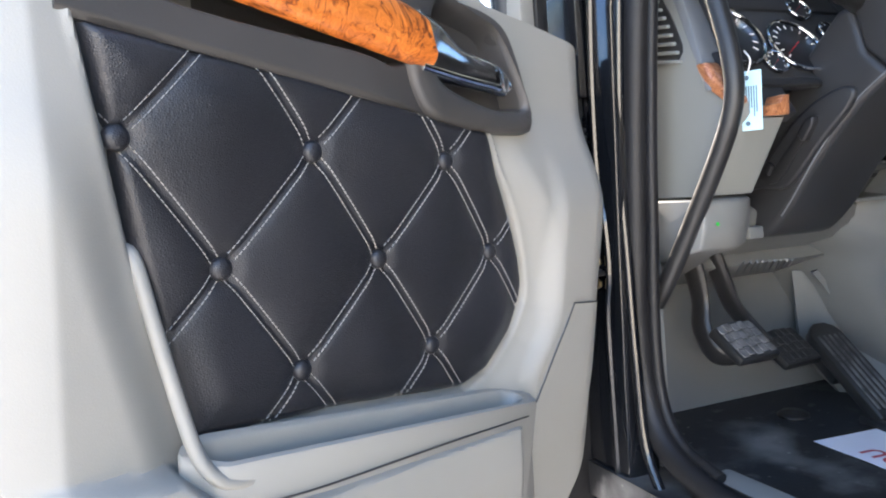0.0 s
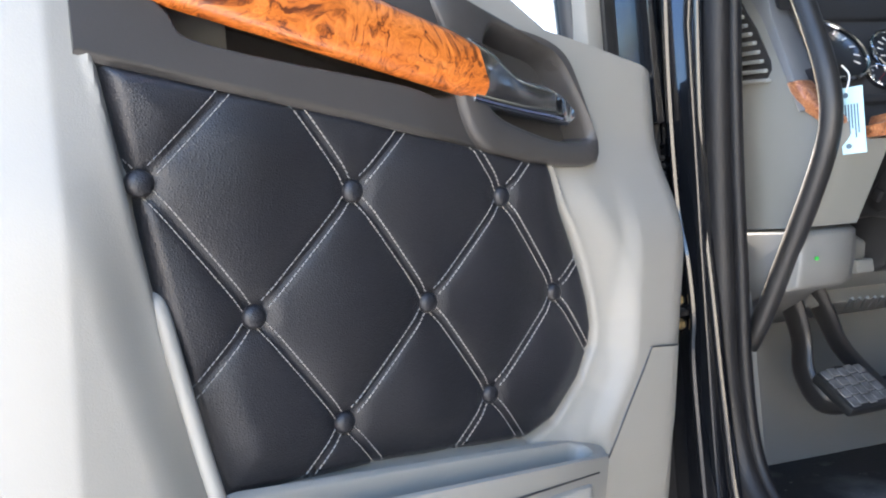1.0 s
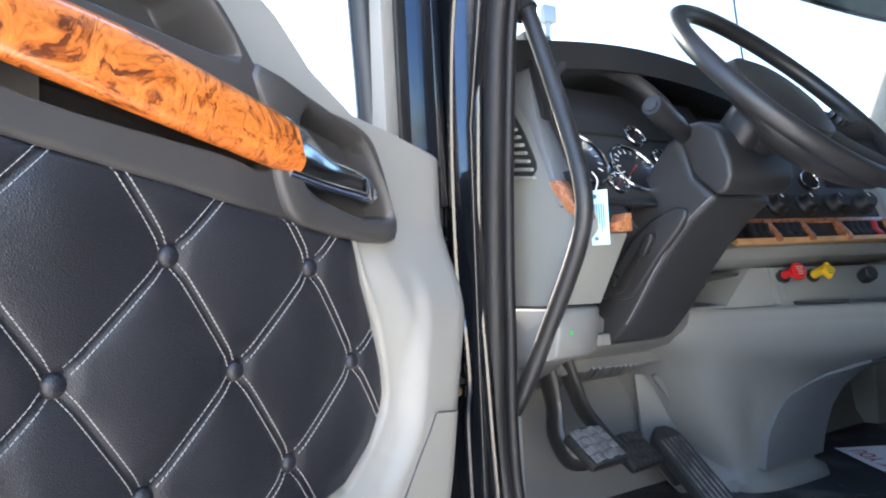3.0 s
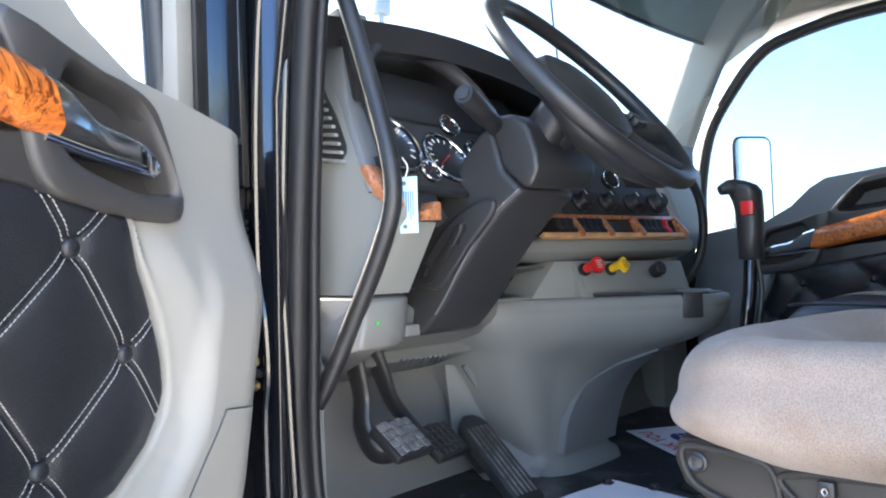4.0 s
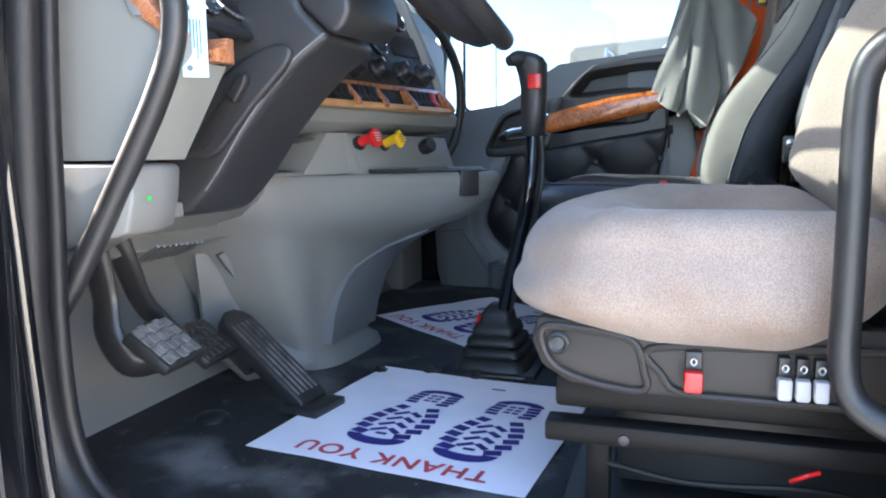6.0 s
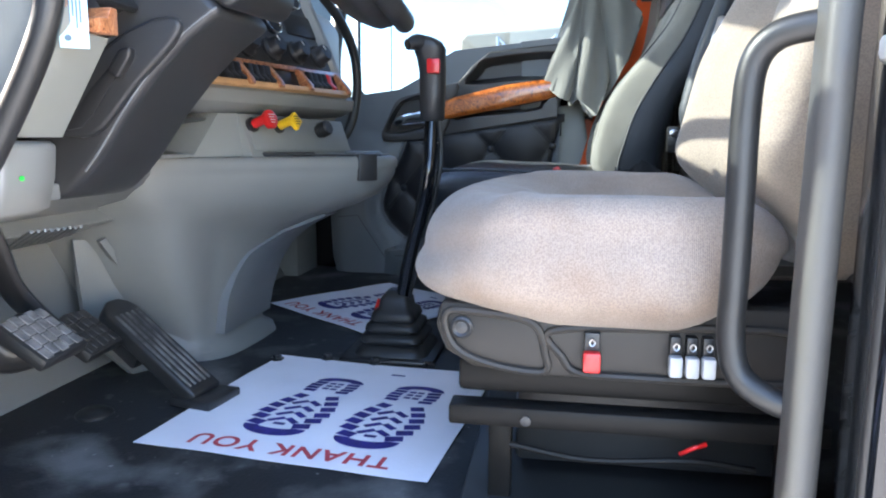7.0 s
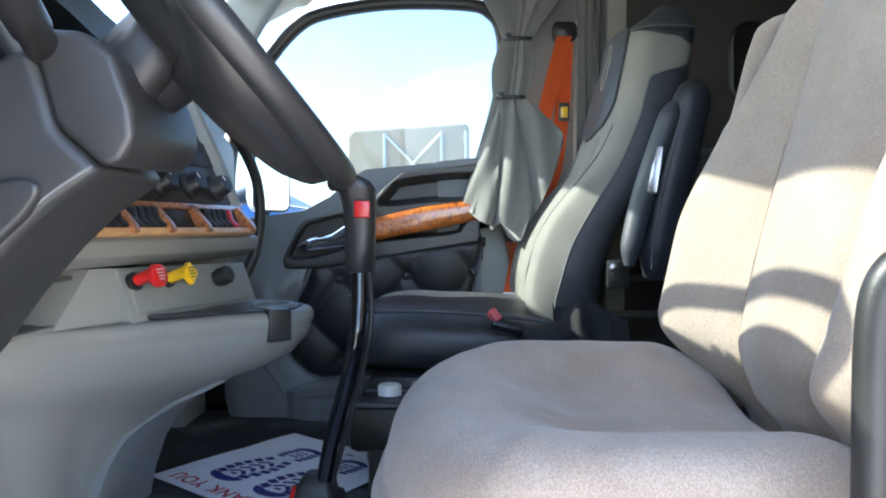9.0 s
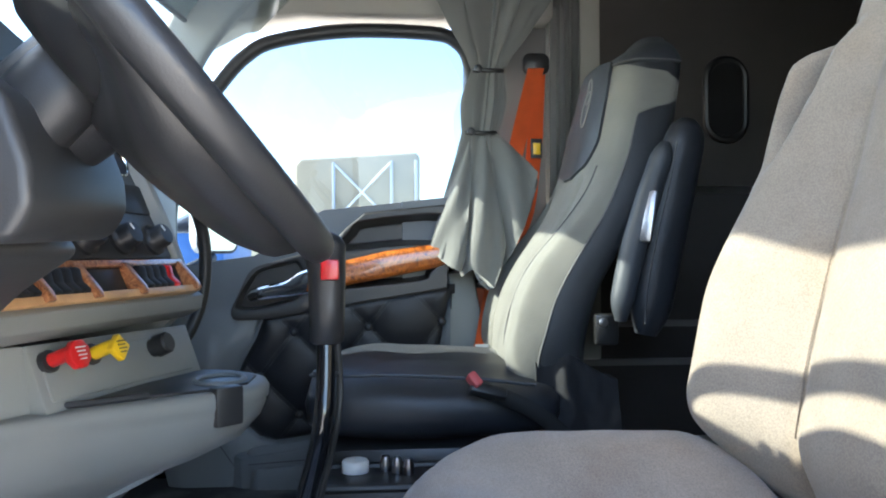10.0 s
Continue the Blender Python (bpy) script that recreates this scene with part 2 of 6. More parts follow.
SCREEN = glass("windscreen_glass", (0.56, 0.605, 0.62))
TINT = glass("tinted_glass", (0.55, 0.66, 0.80))
VISOR = material("visor_acrylic", (0.26, 0.33, 0.30), 0.25, vary=0.2, scale=4, bump=0.05, coat=0.6)
MIRROR = material("mirror_silver", (0.9, 0.9, 0.92), 0.02, metal=1.0, bump=0.0, vary=0.0)


# ---- builders ----
def thing(name, at, label, category, group="", kind=""):
    """An empty at the base of a thing."""
    ob = new(name)
    ob.location, ob.empty_display_size = at, 0.05
    return tagged(ob, label, category, group, kind)


def part(name, bm, mat, parent=None, label="", sharp=38, category="", group="", kind=""):
    """One mesh object out of a bmesh, laid under a thing or a part."""
    bmesh.ops.recalc_face_normals(bm, faces=bm.faces)
    me = bpy.data.meshes.new(name)
    bm.to_mesh(me)
    bm.free()
    me.polygons.foreach_set("use_smooth", [True] * len(me.polygons))
    me.set_sharp_from_angle(angle=radians(sharp))
    me.materials.append(mat)
    ob = new(name, me)
    if parent is not None:
        ob.parent = parent
        if parent.parent is None:
            ob.matrix_parent_inverse = Matrix.Translation(-parent.location)
    return tagged(ob, label, category, group, kind)


def fuse(bm, other):
    """Moves the faces of other into bm."""
    seen = {}
    for f in other.faces:
        for v in f.verts:
            if v not in seen:
                seen[v] = bm.verts.new(v.co)
    for f in other.faces:
        bm.faces.new([seen[v] for v in f.verts])
    other.free()
    return bm


def soften(bm, width, seg=2, angle=25):
    if width > 0:
        bm.normal_update()
        edges = [e for e in bm.edges if len(e.link_faces) == 2 and e.calc_face_angle(0) > radians(angle)]
        bmesh.ops.bevel(bm, geom=edges, offset=width, segments=seg, profile=0.5, affect="EDGES", clamp_overlap=True)
    return bm


def block(x0, x1, y0, y1, z0, z1, soft=0.004, seg=2, m=None):
    bm = bmesh.new()
    bmesh.ops.create_cube(bm, size=1.0, matrix=Matrix.LocRotScale(
        ((x0 + x1) / 2, (y0 + y1) / 2, (z0 + z1) / 2), None, (abs(x1 - x0), abs(y1 - y0), abs(z1 - z0))))
    soften(bm, soft, seg)
    if m is not None:
        bm.transform(m)
    return bm


def prism(outline, axis, a, b, soft=0.003, seg=2, m=None):
    """An outline of pairs, drawn out along an axis from a to b. x: (y, z); y: (x, z); z: (x, y)."""
    def at(p, k):
        return {"x": (k, p[0], p[1]), "y": (p[0], k, p[1]), "z": (p[0], p[1], k)}[axis]
    bm = bmesh.new()
    lo, hi = [bm.verts.new(at(p, a)) for p in outline], [bm.verts.new(at(p, b)) for p in outline]
    bm.faces.new(lo[::-1])
    bm.faces.new(hi)
    for i in range(len(outline)):
        j = (i + 1) % len(outline)
        bm.faces.new((lo[i], lo[j], hi[j], hi[i]))
    bmesh.ops.recalc_face_normals(bm, faces=bm.faces)
    soften(bm, soft, seg)
    if m is not None:
        bm.transform(m)
    return bm


def curve(points, steps=8, closed=False):
    """A smooth line through points."""
    pts = [Vector(p) for p in points]
    n, out = len(pts), []
    for i in range(n if closed else n - 1):
        p1, p2 = pts[i], pts[(i + 1) % n]
        p0 = pts[i - 1] if (closed or i > 0) else p1 * 2 - p2
        p3 = pts[(i + 2) % n] if (closed or i + 2 < n) else p2 * 2 - p1
        for k in range(steps):
            t = k / steps
            out.append(0.5 * ((2 * p1) + (p2 - p0) * t + (2 * p0 - 5 * p1 + 4 * p2 - p3) * t * t
                              + (3 * p1 - p0 - 3 * p2 + p3) * t ** 3))
    if not closed:
        out.append(pts[-1])
    return out


def loft(rings, closed=False, caps=True):
    """Skin over rings of as many points each."""
    bm = bmesh.new()
    vs = [[bm.verts.new(p) for p in r] for r in rings]
    n = len(rings[0])
    last = len(rings) if closed else len(rings) - 1
    for i in range(last):
        a, b = vs[i], vs[(i + 1) % len(rings)]
        for k in range(n):
            bm.faces.new((a[k], a[(k + 1) % n], b[(k + 1) % n], b[k]))
    if caps and not closed:
        bm.faces.new(vs[0][::-1])
        bm.faces.new(vs[-1])
    return bm


def tube(points, r, seg=12, steps=6, closed=False, flat=1.0, up=None):
    """A round bar along a smooth line; r is one number or one for each point."""
    line = curve(points, steps, closed) if steps > 1 else [Vector(p) for p in points]
    n = len(line)
    if isinstance(r, (int, float)):
        radii = [r] * n
    else:
        radii = []
        for i in range(n):
            s = i / max(1, n - 1) * (len(r) - 1)
            k = min(int(s), len(r) - 2)
            radii.append(r[k] + (r[k + 1] - r[k]) * (s - k))
    rings, side = [], None
    for i in range(n):
        a = line[i - 1] if (i > 0 or closed) else line[i]
        b = line[(i + 1) % n] if (i < n - 1 or closed) else line[i]
        d = (b - a).normalized()
        if side is None:
            ref = Vector(up) if up else (Vector((0, 0, 1)) if abs(d.z) < 0.9 else Vector((1, 0, 0)))
            side = d.cross(ref).normalized()
        side = (side - d * side.dot(d)).normalized()
        top = d.cross(side)
        rings.append([line[i] + (side * math.cos(2 * math.pi * k / seg) + top * flat * math.sin(2 * math.pi * k / seg)) * radii[i]
                      for k in range(seg)])
    return loft(rings, closed)


def lathe(profile, m, seg=24):
    """A turned body: (radius, height) pairs round the z axis of m."""
    rings = [[m @ Vector((max(r, 1e-4) * math.cos(2 * math.pi * k / seg), max(r, 1e-4) * math.sin(2 * math.pi * k / seg), h))
              for k in range(seg)] for r, h in profile]
    return loft(rings)


def oval(w, h, r, n=5):
    """A rectangle w by h with rounded corners, as pairs."""
    r = min(r, w / 2 - 1e-5, h / 2 - 1e-5)
    out = []
    for cx, cy, a0 in ((w / 2 - r, h / 2 - r, 0), (r - w / 2, h / 2 - r, 90), (r - w / 2, r - h / 2, 180), (w / 2 - r, r - h / 2, 270)):
        for k in range(n + 1):
            a = radians(a0 + 90 * k / n)
            out.append((cx + r * math.cos(a), cy + r * math.sin(a)))
    return out


def sheet(f, nu, nv, thick=0.004, side=None):
    """A curved sheet f(a, b) for a, b in 0..1, given thickness against side."""
    top = [[Vector(f(i / nu, j / nv)) for j in range(nv + 1)] for i in range(nu + 1)]
    bm = bmesh.new()
    A = [[bm.verts.new(p) for p in row] for row in top]
    off = Vector(side) * thick if side else None
    B = []
    for i in range(nu + 1):
        row = []
        for j in range(nv + 1):
            if off is None:
                du = top[min(i + 1, nu)][j] - top[max(i - 1, 0)][j]
                dv = top[i][min(j + 1, nv)] - top[i][max(j - 1, 0)]
                k = du.cross(dv).normalized() * thick
            else:
                k = off
            row.append(bm.verts.new(top[i][j] - k))
        B.append(row)
    for i in range(nu):
        for j in range(nv):
            bm.faces.new((A[i][j], A[i + 1][j], A[i + 1][j + 1], A[i][j + 1]))
            bm.faces.new((B[i][j], B[i][j + 1], B[i + 1][j + 1], B[i + 1][j]))
    for i in range(nu):
        bm.faces.new((A[i][0], B[i][0], B[i + 1][0], A[i + 1][0]))
        bm.faces.new((A[i + 1][nv], B[i + 1][nv], B[i][nv], A[i][nv]))
    for j in range(nv):
        bm.faces.new((A[0][j + 1], B[0][j + 1], B[0][j], A[0][j]))
        bm.faces.new((A[nu][j], B[nu][j], B[nu][j + 1], A[nu][j + 1]))
    return bm


def smooth(a, b, x):
    t = min(1.0, max(0.0, (x - a) / (b - a)))
    return t * t * (3 - 2 * t)


def poly(points, x):
    """Straight lines through (x, y) pairs in rising order of x."""
    if x <= points[0][0]:
        return points[0][1]
    for (a, p), (b, q) in zip(points, points[1:]):
        if x <= b:
            return p + (q - p) * (x - a) / (b - a)
    return points[-1][1]


def gap(outline, x, y):
    """Distance from (x, y) to an outline, minus inside."""
    best, inside, n = 1e9, False, len(outline)
    for i in range(n):
        (ax, ay), (bx, by) = outline[i], outline[(i + 1) % n]
        dx, dy = bx - ax, by - ay
        t = min(1.0, max(0.0, ((x - ax) * dx + (y - ay) * dy) / (dx * dx + dy * dy)))
        best = min(best, math.hypot(x - ax - t * dx, y - ay - t * dy))
        if (ay > y) != (by > y) and x < ax + (y - ay) / (by - ay) * dx:
            inside = not inside
    return -best if inside else best


def frame_of(origin, x_axis, y_axis):
    """A pose with the given x axis and, as near as may be, y axis."""
    x = Vector(x_axis).normalized()
    z = x.cross(Vector(y_axis)).normalized()
    y = z.cross(x)
    return Matrix.Translation(origin) @ Matrix((x, y, z)).transposed().to_4x4()

# ---- the two doors, drawn in their own plane: u from the hinge, s to the inside, z up ----
QUILT = [(0.745, 0.262), (0.79, 0.43), (0.83, 0.635), (0.60, 0.603), (0.40, 0.568), (0.340, 0.560), (0.332, 0.545), (0.316, 0.503), (0.278, 0.439), (0.258, 0.388),
         (0.247, 0.350), (0.248, 0.322), (0.270, 0.281), (0.317, 0.236), (0.36, 0.222), (0.55, 0.248)]
SILL = [(0.075, 0.683), (0.218, 0.706), (0.311, 0.718), (0.389, 0.76), (0.444, 0.811), (0.49, 0.838), (0.83, 0.872), (0.99, 0.875)]
FOOT = [(0.07, 0.16), (0.10, 0.05), (0.16, -0.02), (0.3, -0.05), (0.99, -0.06)]
BEZEL = [(0.51, 0.736), (0.44, 0.722), (0.356, 0.699), (0.323, 0.687), (0.301, 0.665), (0.275, 0.622), (0.256, 0.577), (0.260, 0.559), (0.275, 0.552), (0.358, 0.556), (0.40, 0.562), (0.448, 0.572), (0.475, 0.61), (0.49, 0.68)]
SCOOP = [(0.428, 0.702), (0.392, 0.699), (0.340, 0.690), (0.312, 0.676), (0.296, 0.650), (0.280, 0.615), (0.270, 0.590), (0.275, 0.580), (0.324, 0.579), (0.376, 0.590), (0.43, 0.61), (0.445, 0.65)]
CUP_LOW = [(0.80, 0.715), (0.775, 0.672), (0.745, 0.650), (0.56, 0.630), (0.50, 0.620), (0.48, 0.64), (0.62, 0.69)]
CUP_TOP = [(0.53, 0.730), (0.56, 0.785), (0.60, 0.812), (0.80, 0.830), (0.825, 0.79), (0.82, 0.745), (0.70, 0.742)]



def rounded(outline):
    return [(p.x, p.z) for p in curve([(a, 0, b) for a, b in outline], 4, True)]


CUP_LOW, CUP_TOP = rounded(CUP_LOW), rounded(CUP_TOP)
ARM = [(0.256, 0.568), (0.275, 0.553), (0.354, 0.556), (0.40, 0.560), (0.60, 0.594), (0.829, 0.630), (0.862, 0.858), (0.60, 0.83), (0.552, 0.79), (0.503, 0.736),
       (0.44, 0.721), (0.356, 0.698), (0.323, 0.686), (0.301, 0.664), (0.275, 0.621)]


def lean(z):
    return 0.155 * z - 0.035


POCKET_JOINT = [(0.25, 0.174), (0.30, 0.178), (0.467, 0.188), (0.628, 0.196), (0.70, 0.203), (0.745, 0.226), (0.775, 0.254), (0.86, 0.266)]


def trim_height(u, z):
    d = gap(QUILT, u, z)
    s = lean(z) - 0.012 + 0.016 * smooth(-0.004, 0.006, d) + 0.022 * smooth(0.0, 0.055, d)
    s += ((0.036 if u < 0.7 else 0.062) - s) * smooth(0.44, 0.60, z) * smooth(0.0, 0.012, d)
    s -= 0.06 * smooth(0.002, 0.012, -gap(ARM, u, z))
    ridge = 0.195 + 0.05 * smooth(0.30, 0.20, z)
    s += 0.012 * smooth(ridge + 0.035, ridge, u) * smooth(0.55, 0.42, z)   # chamfer that frames the insert
    lip = poly(POCKET_JOINT, u)
    s += (0.060 - 0.10 * max(0.0, 0.12 - z) - s) * smooth(lip + 0.004, lip - 0.014, z) * smooth(0.262, 0.325, u) * smooth(0.93, 0.80, u)
    if u > 0.86:
        s -= 0.40 * max(0.0, u - 0.862) + 3.0 * (u - 0.86) ** 2
    if u < 0.13:
        s -= 7.0 * (0.13 - u) ** 2
    return s


def quilt_height(u, z):
    """Padding between seams that run from button to button."""
    du, dz = u - 0.803, z - 0.542
    # button lattice: (-0.194, -0.0115) along a row, (-0.092, -0.118) to the next row
    det = (-0.194) * (-0.118) - (-0.0115) * (-0.092)
    a = (du * (-0.118) - dz * (-0.092)) / det
    b = ((-0.194) * dz - (-0.0115) * du) / det
    p, q = a, a + b
    dp, dq = abs(p - round(p)) * 0.147, abs(q - round(q)) * 0.147
    near = math.hypot(dp, dq)
    puff = 0.0125 * (math.sin(math.pi * min(1.0, dp / 0.147)) * math.sin(math.pi * min(1.0, dq / 0.147))) ** 0.62
    ridge = 0.002 * (smooth(0.0, 0.005, dp) if dp < dq else smooth(0.0, 0.005, dq))
    puff *= 0.25 + 0.75 * smooth(0.0, 0.045, -gap(QUILT, u, z))
    return lean(z) + puff + ridge - 0.006 * (1 - smooth(0.0, 0.03, near)) - 0.022 * (1 - smooth(-0.006, 0.012, -gap(QUILT, u, z)))


def make_door(name, m, mirrored, label, trim_mat, fine):
    door = thing(name, m @ Vector((0.5, 0, 0)), label, "vehicle door")

    def put(n, bm, mat, parent=door, lab="", sharp=38):
        bm.transform(m)
        return part(n, bm, mat, parent, lab, sharp)

    # painted shell with the body of the door
    put("door_shell", prism([(0.02, 0.02), (0.05, -0.08), (0.985, -0.10), (0.985, 0.86), (0.5, 0.83), (0.4, 0.75), (0.3, 0.705), (0.05, 0.675), (0.03, 0.3)],
                            "y", -0.12, -0.065, 0.012), PAINT, lab="glossy black painted steel door body")
    nu, nv = (300, 240) if fine else (200, 150)

    def trim(a, b):
        u = 0.070 + ((0.825 if mirrored else 0.985) - 0.070) * a
        z = poly(FOOT, u) + (poly(SILL, u) - poly(FOOT, u)) * b
        return (u, trim_height(u, z), z)
    put("trim_panel", sheet(trim, nu, nv, 0.05, (0, 1, 0)), trim_mat, lab="moulded grey plastic door card")

    # quilted leather insert
    bm = bmesh.new()
    step = 0.0042 if fine else 0.0085
    cells = {}
    iu, iz = int(0.62 / step), int(0.42 / step)
    for i in range(iu):
        for j in range(iz):
            u, z = 0.235 + i * step, 0.225 + j * step
            if gap(QUILT, u + step / 2, z + step / 2) < 0.008:
                for k in ((i, j), (i + 1, j), (i + 1, j + 1), (i, j + 1)):
                    if k not in cells:
                        ku, kz = 0.235 + k[0] * step, 0.225 + k[1] * step
                        cells[k] = bm.verts.new((ku, quilt_height(ku, kz), kz))
                bm.faces.new([cells[k] for k in ((i, j), (i + 1, j), (i + 1, j + 1), (i, j + 1))])
    edge = [e for e in bm.edges if len(e.link_faces) == 1]
    low = bmesh.ops.extrude_edge_only(bm, edges=edge)
    for v in [g for g in low["geom"] if isinstance(g, bmesh.types.BMVert)]:
        v.co.y -= 0.03
    insert = put("quilted_insert", bm, LEATHER, lab="black leather panel quilted in diamonds", sharp=60)

    # buttons where the seams cross, and pairs of stitched lines along the seams
    spots = []
    for j in range(-2, 4):
        for i in range(-3, 6):
            u, z = 0.803 - 0.194 * i - 0.092 * j, 0.542 - 0.0115 * i - 0.118 * j
            if gap(QUILT, u, z) < -0.004:
                spots.append((u, z))
    first = None
    for u, z in spots:
        at = m @ Vector((u, lean(z) - 0.002, z))
        if first is None:
            tilt = m.to_3x3() @ Matrix(((1, 0, 0), (0, 0, 1), (0, -1, 0)))
            prof = [(0.0105, -0.004), (0.0115, 0.0), (0.0112, 0.003), (0.0090, 0.0062), (0.0055, 0.0080), (0.0, 0.0086)]
            first = part("button", lathe(prof, Matrix.Translation(at) @ tilt.to_4x4(), 18 if fine else 10), LEATHER, insert, "leather-covered upholstery button")
            first_at = at
        else:
            ob = first.copy()
            scene.collection.objects.link(ob)
            ob.location = at - first_at
    st = bmesh.new()
    pitch, length = (0.0056, 0.0047) if fine else (0.012, 0.009)
    for j in range(-3, 5):
        for i in range(-4, 7):
            u0, z0 = 0.803 - 0.194 * i - 0.092 * j, 0.542 - 0.0115 * i - 0.118 * j
            for eu, ez in ((-0.092, -0.118), (0.102, -0.1065)):
                run = math.hypot(eu, ez)
                du, dz = eu / run, ez / run
                k = 0.013
                while k < run - 0.013:
                    for off in (-0.0047, 0.0047):
                        u, z = u0 + du * k - dz * off, z0 + dz * k + du * off
                        if gap(QUILT, u, z) < -0.004:
                            s = quilt_height(u, z) + 0.0006
                            w, h = 0.00040, length / 2
                            pts = [(-h, -w), (h, -w), (h, w), (-h, w)]
                            lo = [st.verts.new((u + du * x - dz * y, s - 0.001, z + dz * x + du * y)) for x, y in pts]
                            hi = [st.verts.new((u + du * x * 0.8 - dz * y * 0.5, s + 0.0005, z + dz * x * 0.8 + du * y * 0.5)) for x, y in pts]
                            st.faces.new(hi)
                            for a in range(4):
                                st.faces.new((lo[a], lo[(a + 1) % 4], hi[(a + 1) % 4], hi[a]))
                    k += pitch
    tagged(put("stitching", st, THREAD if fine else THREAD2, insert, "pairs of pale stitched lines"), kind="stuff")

    # armrest with its scoops
    nu, nv = (260, 150) if fine else (200, 120)

    def arm(a, b):
        u = 0.254 + ((0.815 if mirrored else 0.845) - 0.254) * a
        lo = poly([(0.254, 0.568), (0.258, 0.560), (0.266, 0.554), (0.280, 0.551), (0.354, 0.554), (0.40, 0.560), (0.60, 0.594), (0.848, 0.634)], u)
        hi = poly([(0.254, 0.574), (0.262, 0.593), (0.275, 0.623), (0.301, 0.666), (0.312, 0.679), (0.323, 0.688), (0.356, 0.700), (0.44, 0.723), (0.503, 0.738), (0.552, 0.79), (0.60, 0.83), (0.848, 0.858)], u)
        z = lo + (hi - lo) * b
        edge = min(u - 0.254, 0.03, z - lo, hi - z)
        s = 0.050 + 0.016 * smooth(0.42, 0.55, u) - 0.006 * (1 - smooth(0.0, 0.006, edge))
        s -= 0.085 * smooth(0.004, 0.012, -gap(BEZEL, u, z))
        s -= 0.075 * smooth(0.0, 0.016, -gap(CUP_LOW, u, z))
        s -= 0.070 * smooth(0.0, 0.022, -gap(CUP_TOP, u, z))
        return (u, s, z)
    put("armrest_panel", sheet(arm, nu, nv, 0.05, (0, 1, 0)), ARMREST, lab="satin black armrest moulding with a finger scoop")
    # raised bezel round the release lever, dished to a finger bowl
    def around(outline, grow, s):
        cu, cz, n = 0.362, 0.638, 72
        line = curve([(p[0], 0.0, p[1]) for p in outline], 3, True)
        out = []
        for k in range(n):
            a = 2 * math.pi * k / n
            du, dz = math.cos(a), math.sin(a)
            best = 0.02
            for p, q in zip(line, line[1:] + line[:1]):
                ex, ez = q.x - p.x, q.z - p.z
                det = du * -ez + ex * dz
                if abs(det) > 1e-9:
                    r = ((p.x - cu) * -ez + ex * (p.z - cz)) / det
                    w = (du * (p.z - cz) - dz * (p.x - cu)) / det
                    if r > 0 and -0.001 <= w <= 1.001:
                        best = max(best, r)
            r = best + grow
            out.append((cu + du * r, s + 0.003 * smooth(0.40, 0.47, cu + du * r), cz + dz * r))
        return out
    bz = loft([around(BEZEL, 0.002, 0.022), around(BEZEL, 0.002, 0.052), around(BEZEL, -0.001, 0.060), around(BEZEL, -0.006, 0.0635), around(SCOOP, 0.006, 0.0635),
               around(SCOOP, 0.001, 0.060), around(SCOOP, -0.003, 0.050), around(SCOOP, -0.010, 0.015), around(SCOOP, -0.018, -0.004), around(SCOOP, -0.034, -0.012)])
    put("handle_bezel", bz, ARMREST, lab="satin black bezel with a finger bowl", sharp=50)
    rings = []
    for k in range(15):
        a = k / 14
        u = 0.458 + ((0.80 if mirrored else 0.826) - 0.458) * a
        lo = 0.619 + (0.690 - 0.619) * a
        hi = poly([(0.458, 0.686), (0.66, 0.731), (0.826, 0.752)], u)
        shrink = 0.90 if k in (0, 14) else 1.0
        c, h = (lo + hi) / 2, (hi - lo) * shrink
        du = -0.009 + 0.021 * a
        rings.append([(u + du * (y / h * 2) * -1, 0.052 + 0.034 * (x / 0.04 + 0.5) - 0.012 * (2 * y / h) ** 2 * (x > 0), c + y)
                      for x, y in oval(0.04, h, 0.014, 6)])
    put("wood_trim", loft(rings), WOOD, lab="varnished orange burl wood strip", sharp=50)
    rings = []
    for k in range(17):
        a = k / 16
        u = 0.462 + (0.297 - 0.462) * a
        hi = poly([(0.297, 0.619), (0.304, 0.630), (0.347, 0.644), (0.385, 0.650), (0.401, 0.656), (0.432, 0.678), (0.462, 0.688)], u)
        lo = poly([(0.297, 0.606), (0.307, 0.598), (0.352, 0.604), (0.406, 0.610), (0.462, 0.617)], u)
        c, h = (lo + hi) / 2, max(hi - lo, 0.006)
        th = 0.03 * (1 if a < 0.85 else max(0.35, (1 - a) / 0.15))
        rings.append([(u, 0.056 + x - 0.004 * math.sin(a * 3.1), c + y) for x, y in oval(th, h, 0.010, 5)])
    put("release_handle", loft(rings), CHROME, lab="polished chrome release lever", sharp=55)

    # map pocket with its lip and the cover beside it
    def ledge(u, b):
        """A point of the pocket's top: b runs from the quilting to the lip."""
        back = poly([(0.25, 0.204), (0.30, 0.212), (0.36, 0.222), (0.42, 0.240), (0.55, 0.264), (0.765, 0.274)], u)
        lip = poly([(0.25, 0.190), (0.30, 0.196), (0.42, 0.204), (0.623, 0.232), (0.765, 0.252)], u)
        out = 0.062 - 0.03 * (1 - smooth(0.25, 0.29, u)) - 0.02 * smooth(0.72, 0.765, u)
        q = lean(back) + 0.008
        return (u, q + (out - q) * b, back + (lip - back) * b)

    def ring(u0, u1, b0, b1, r, drop, foot=None):
        pts = []
        for x, y in oval(u1 - u0, (b1 - b0) * 0.07, r, 8):
            b = (b0 + b1) / 2 + y / 0.07
            p = ledge((u0 + u1) / 2 + x, b)
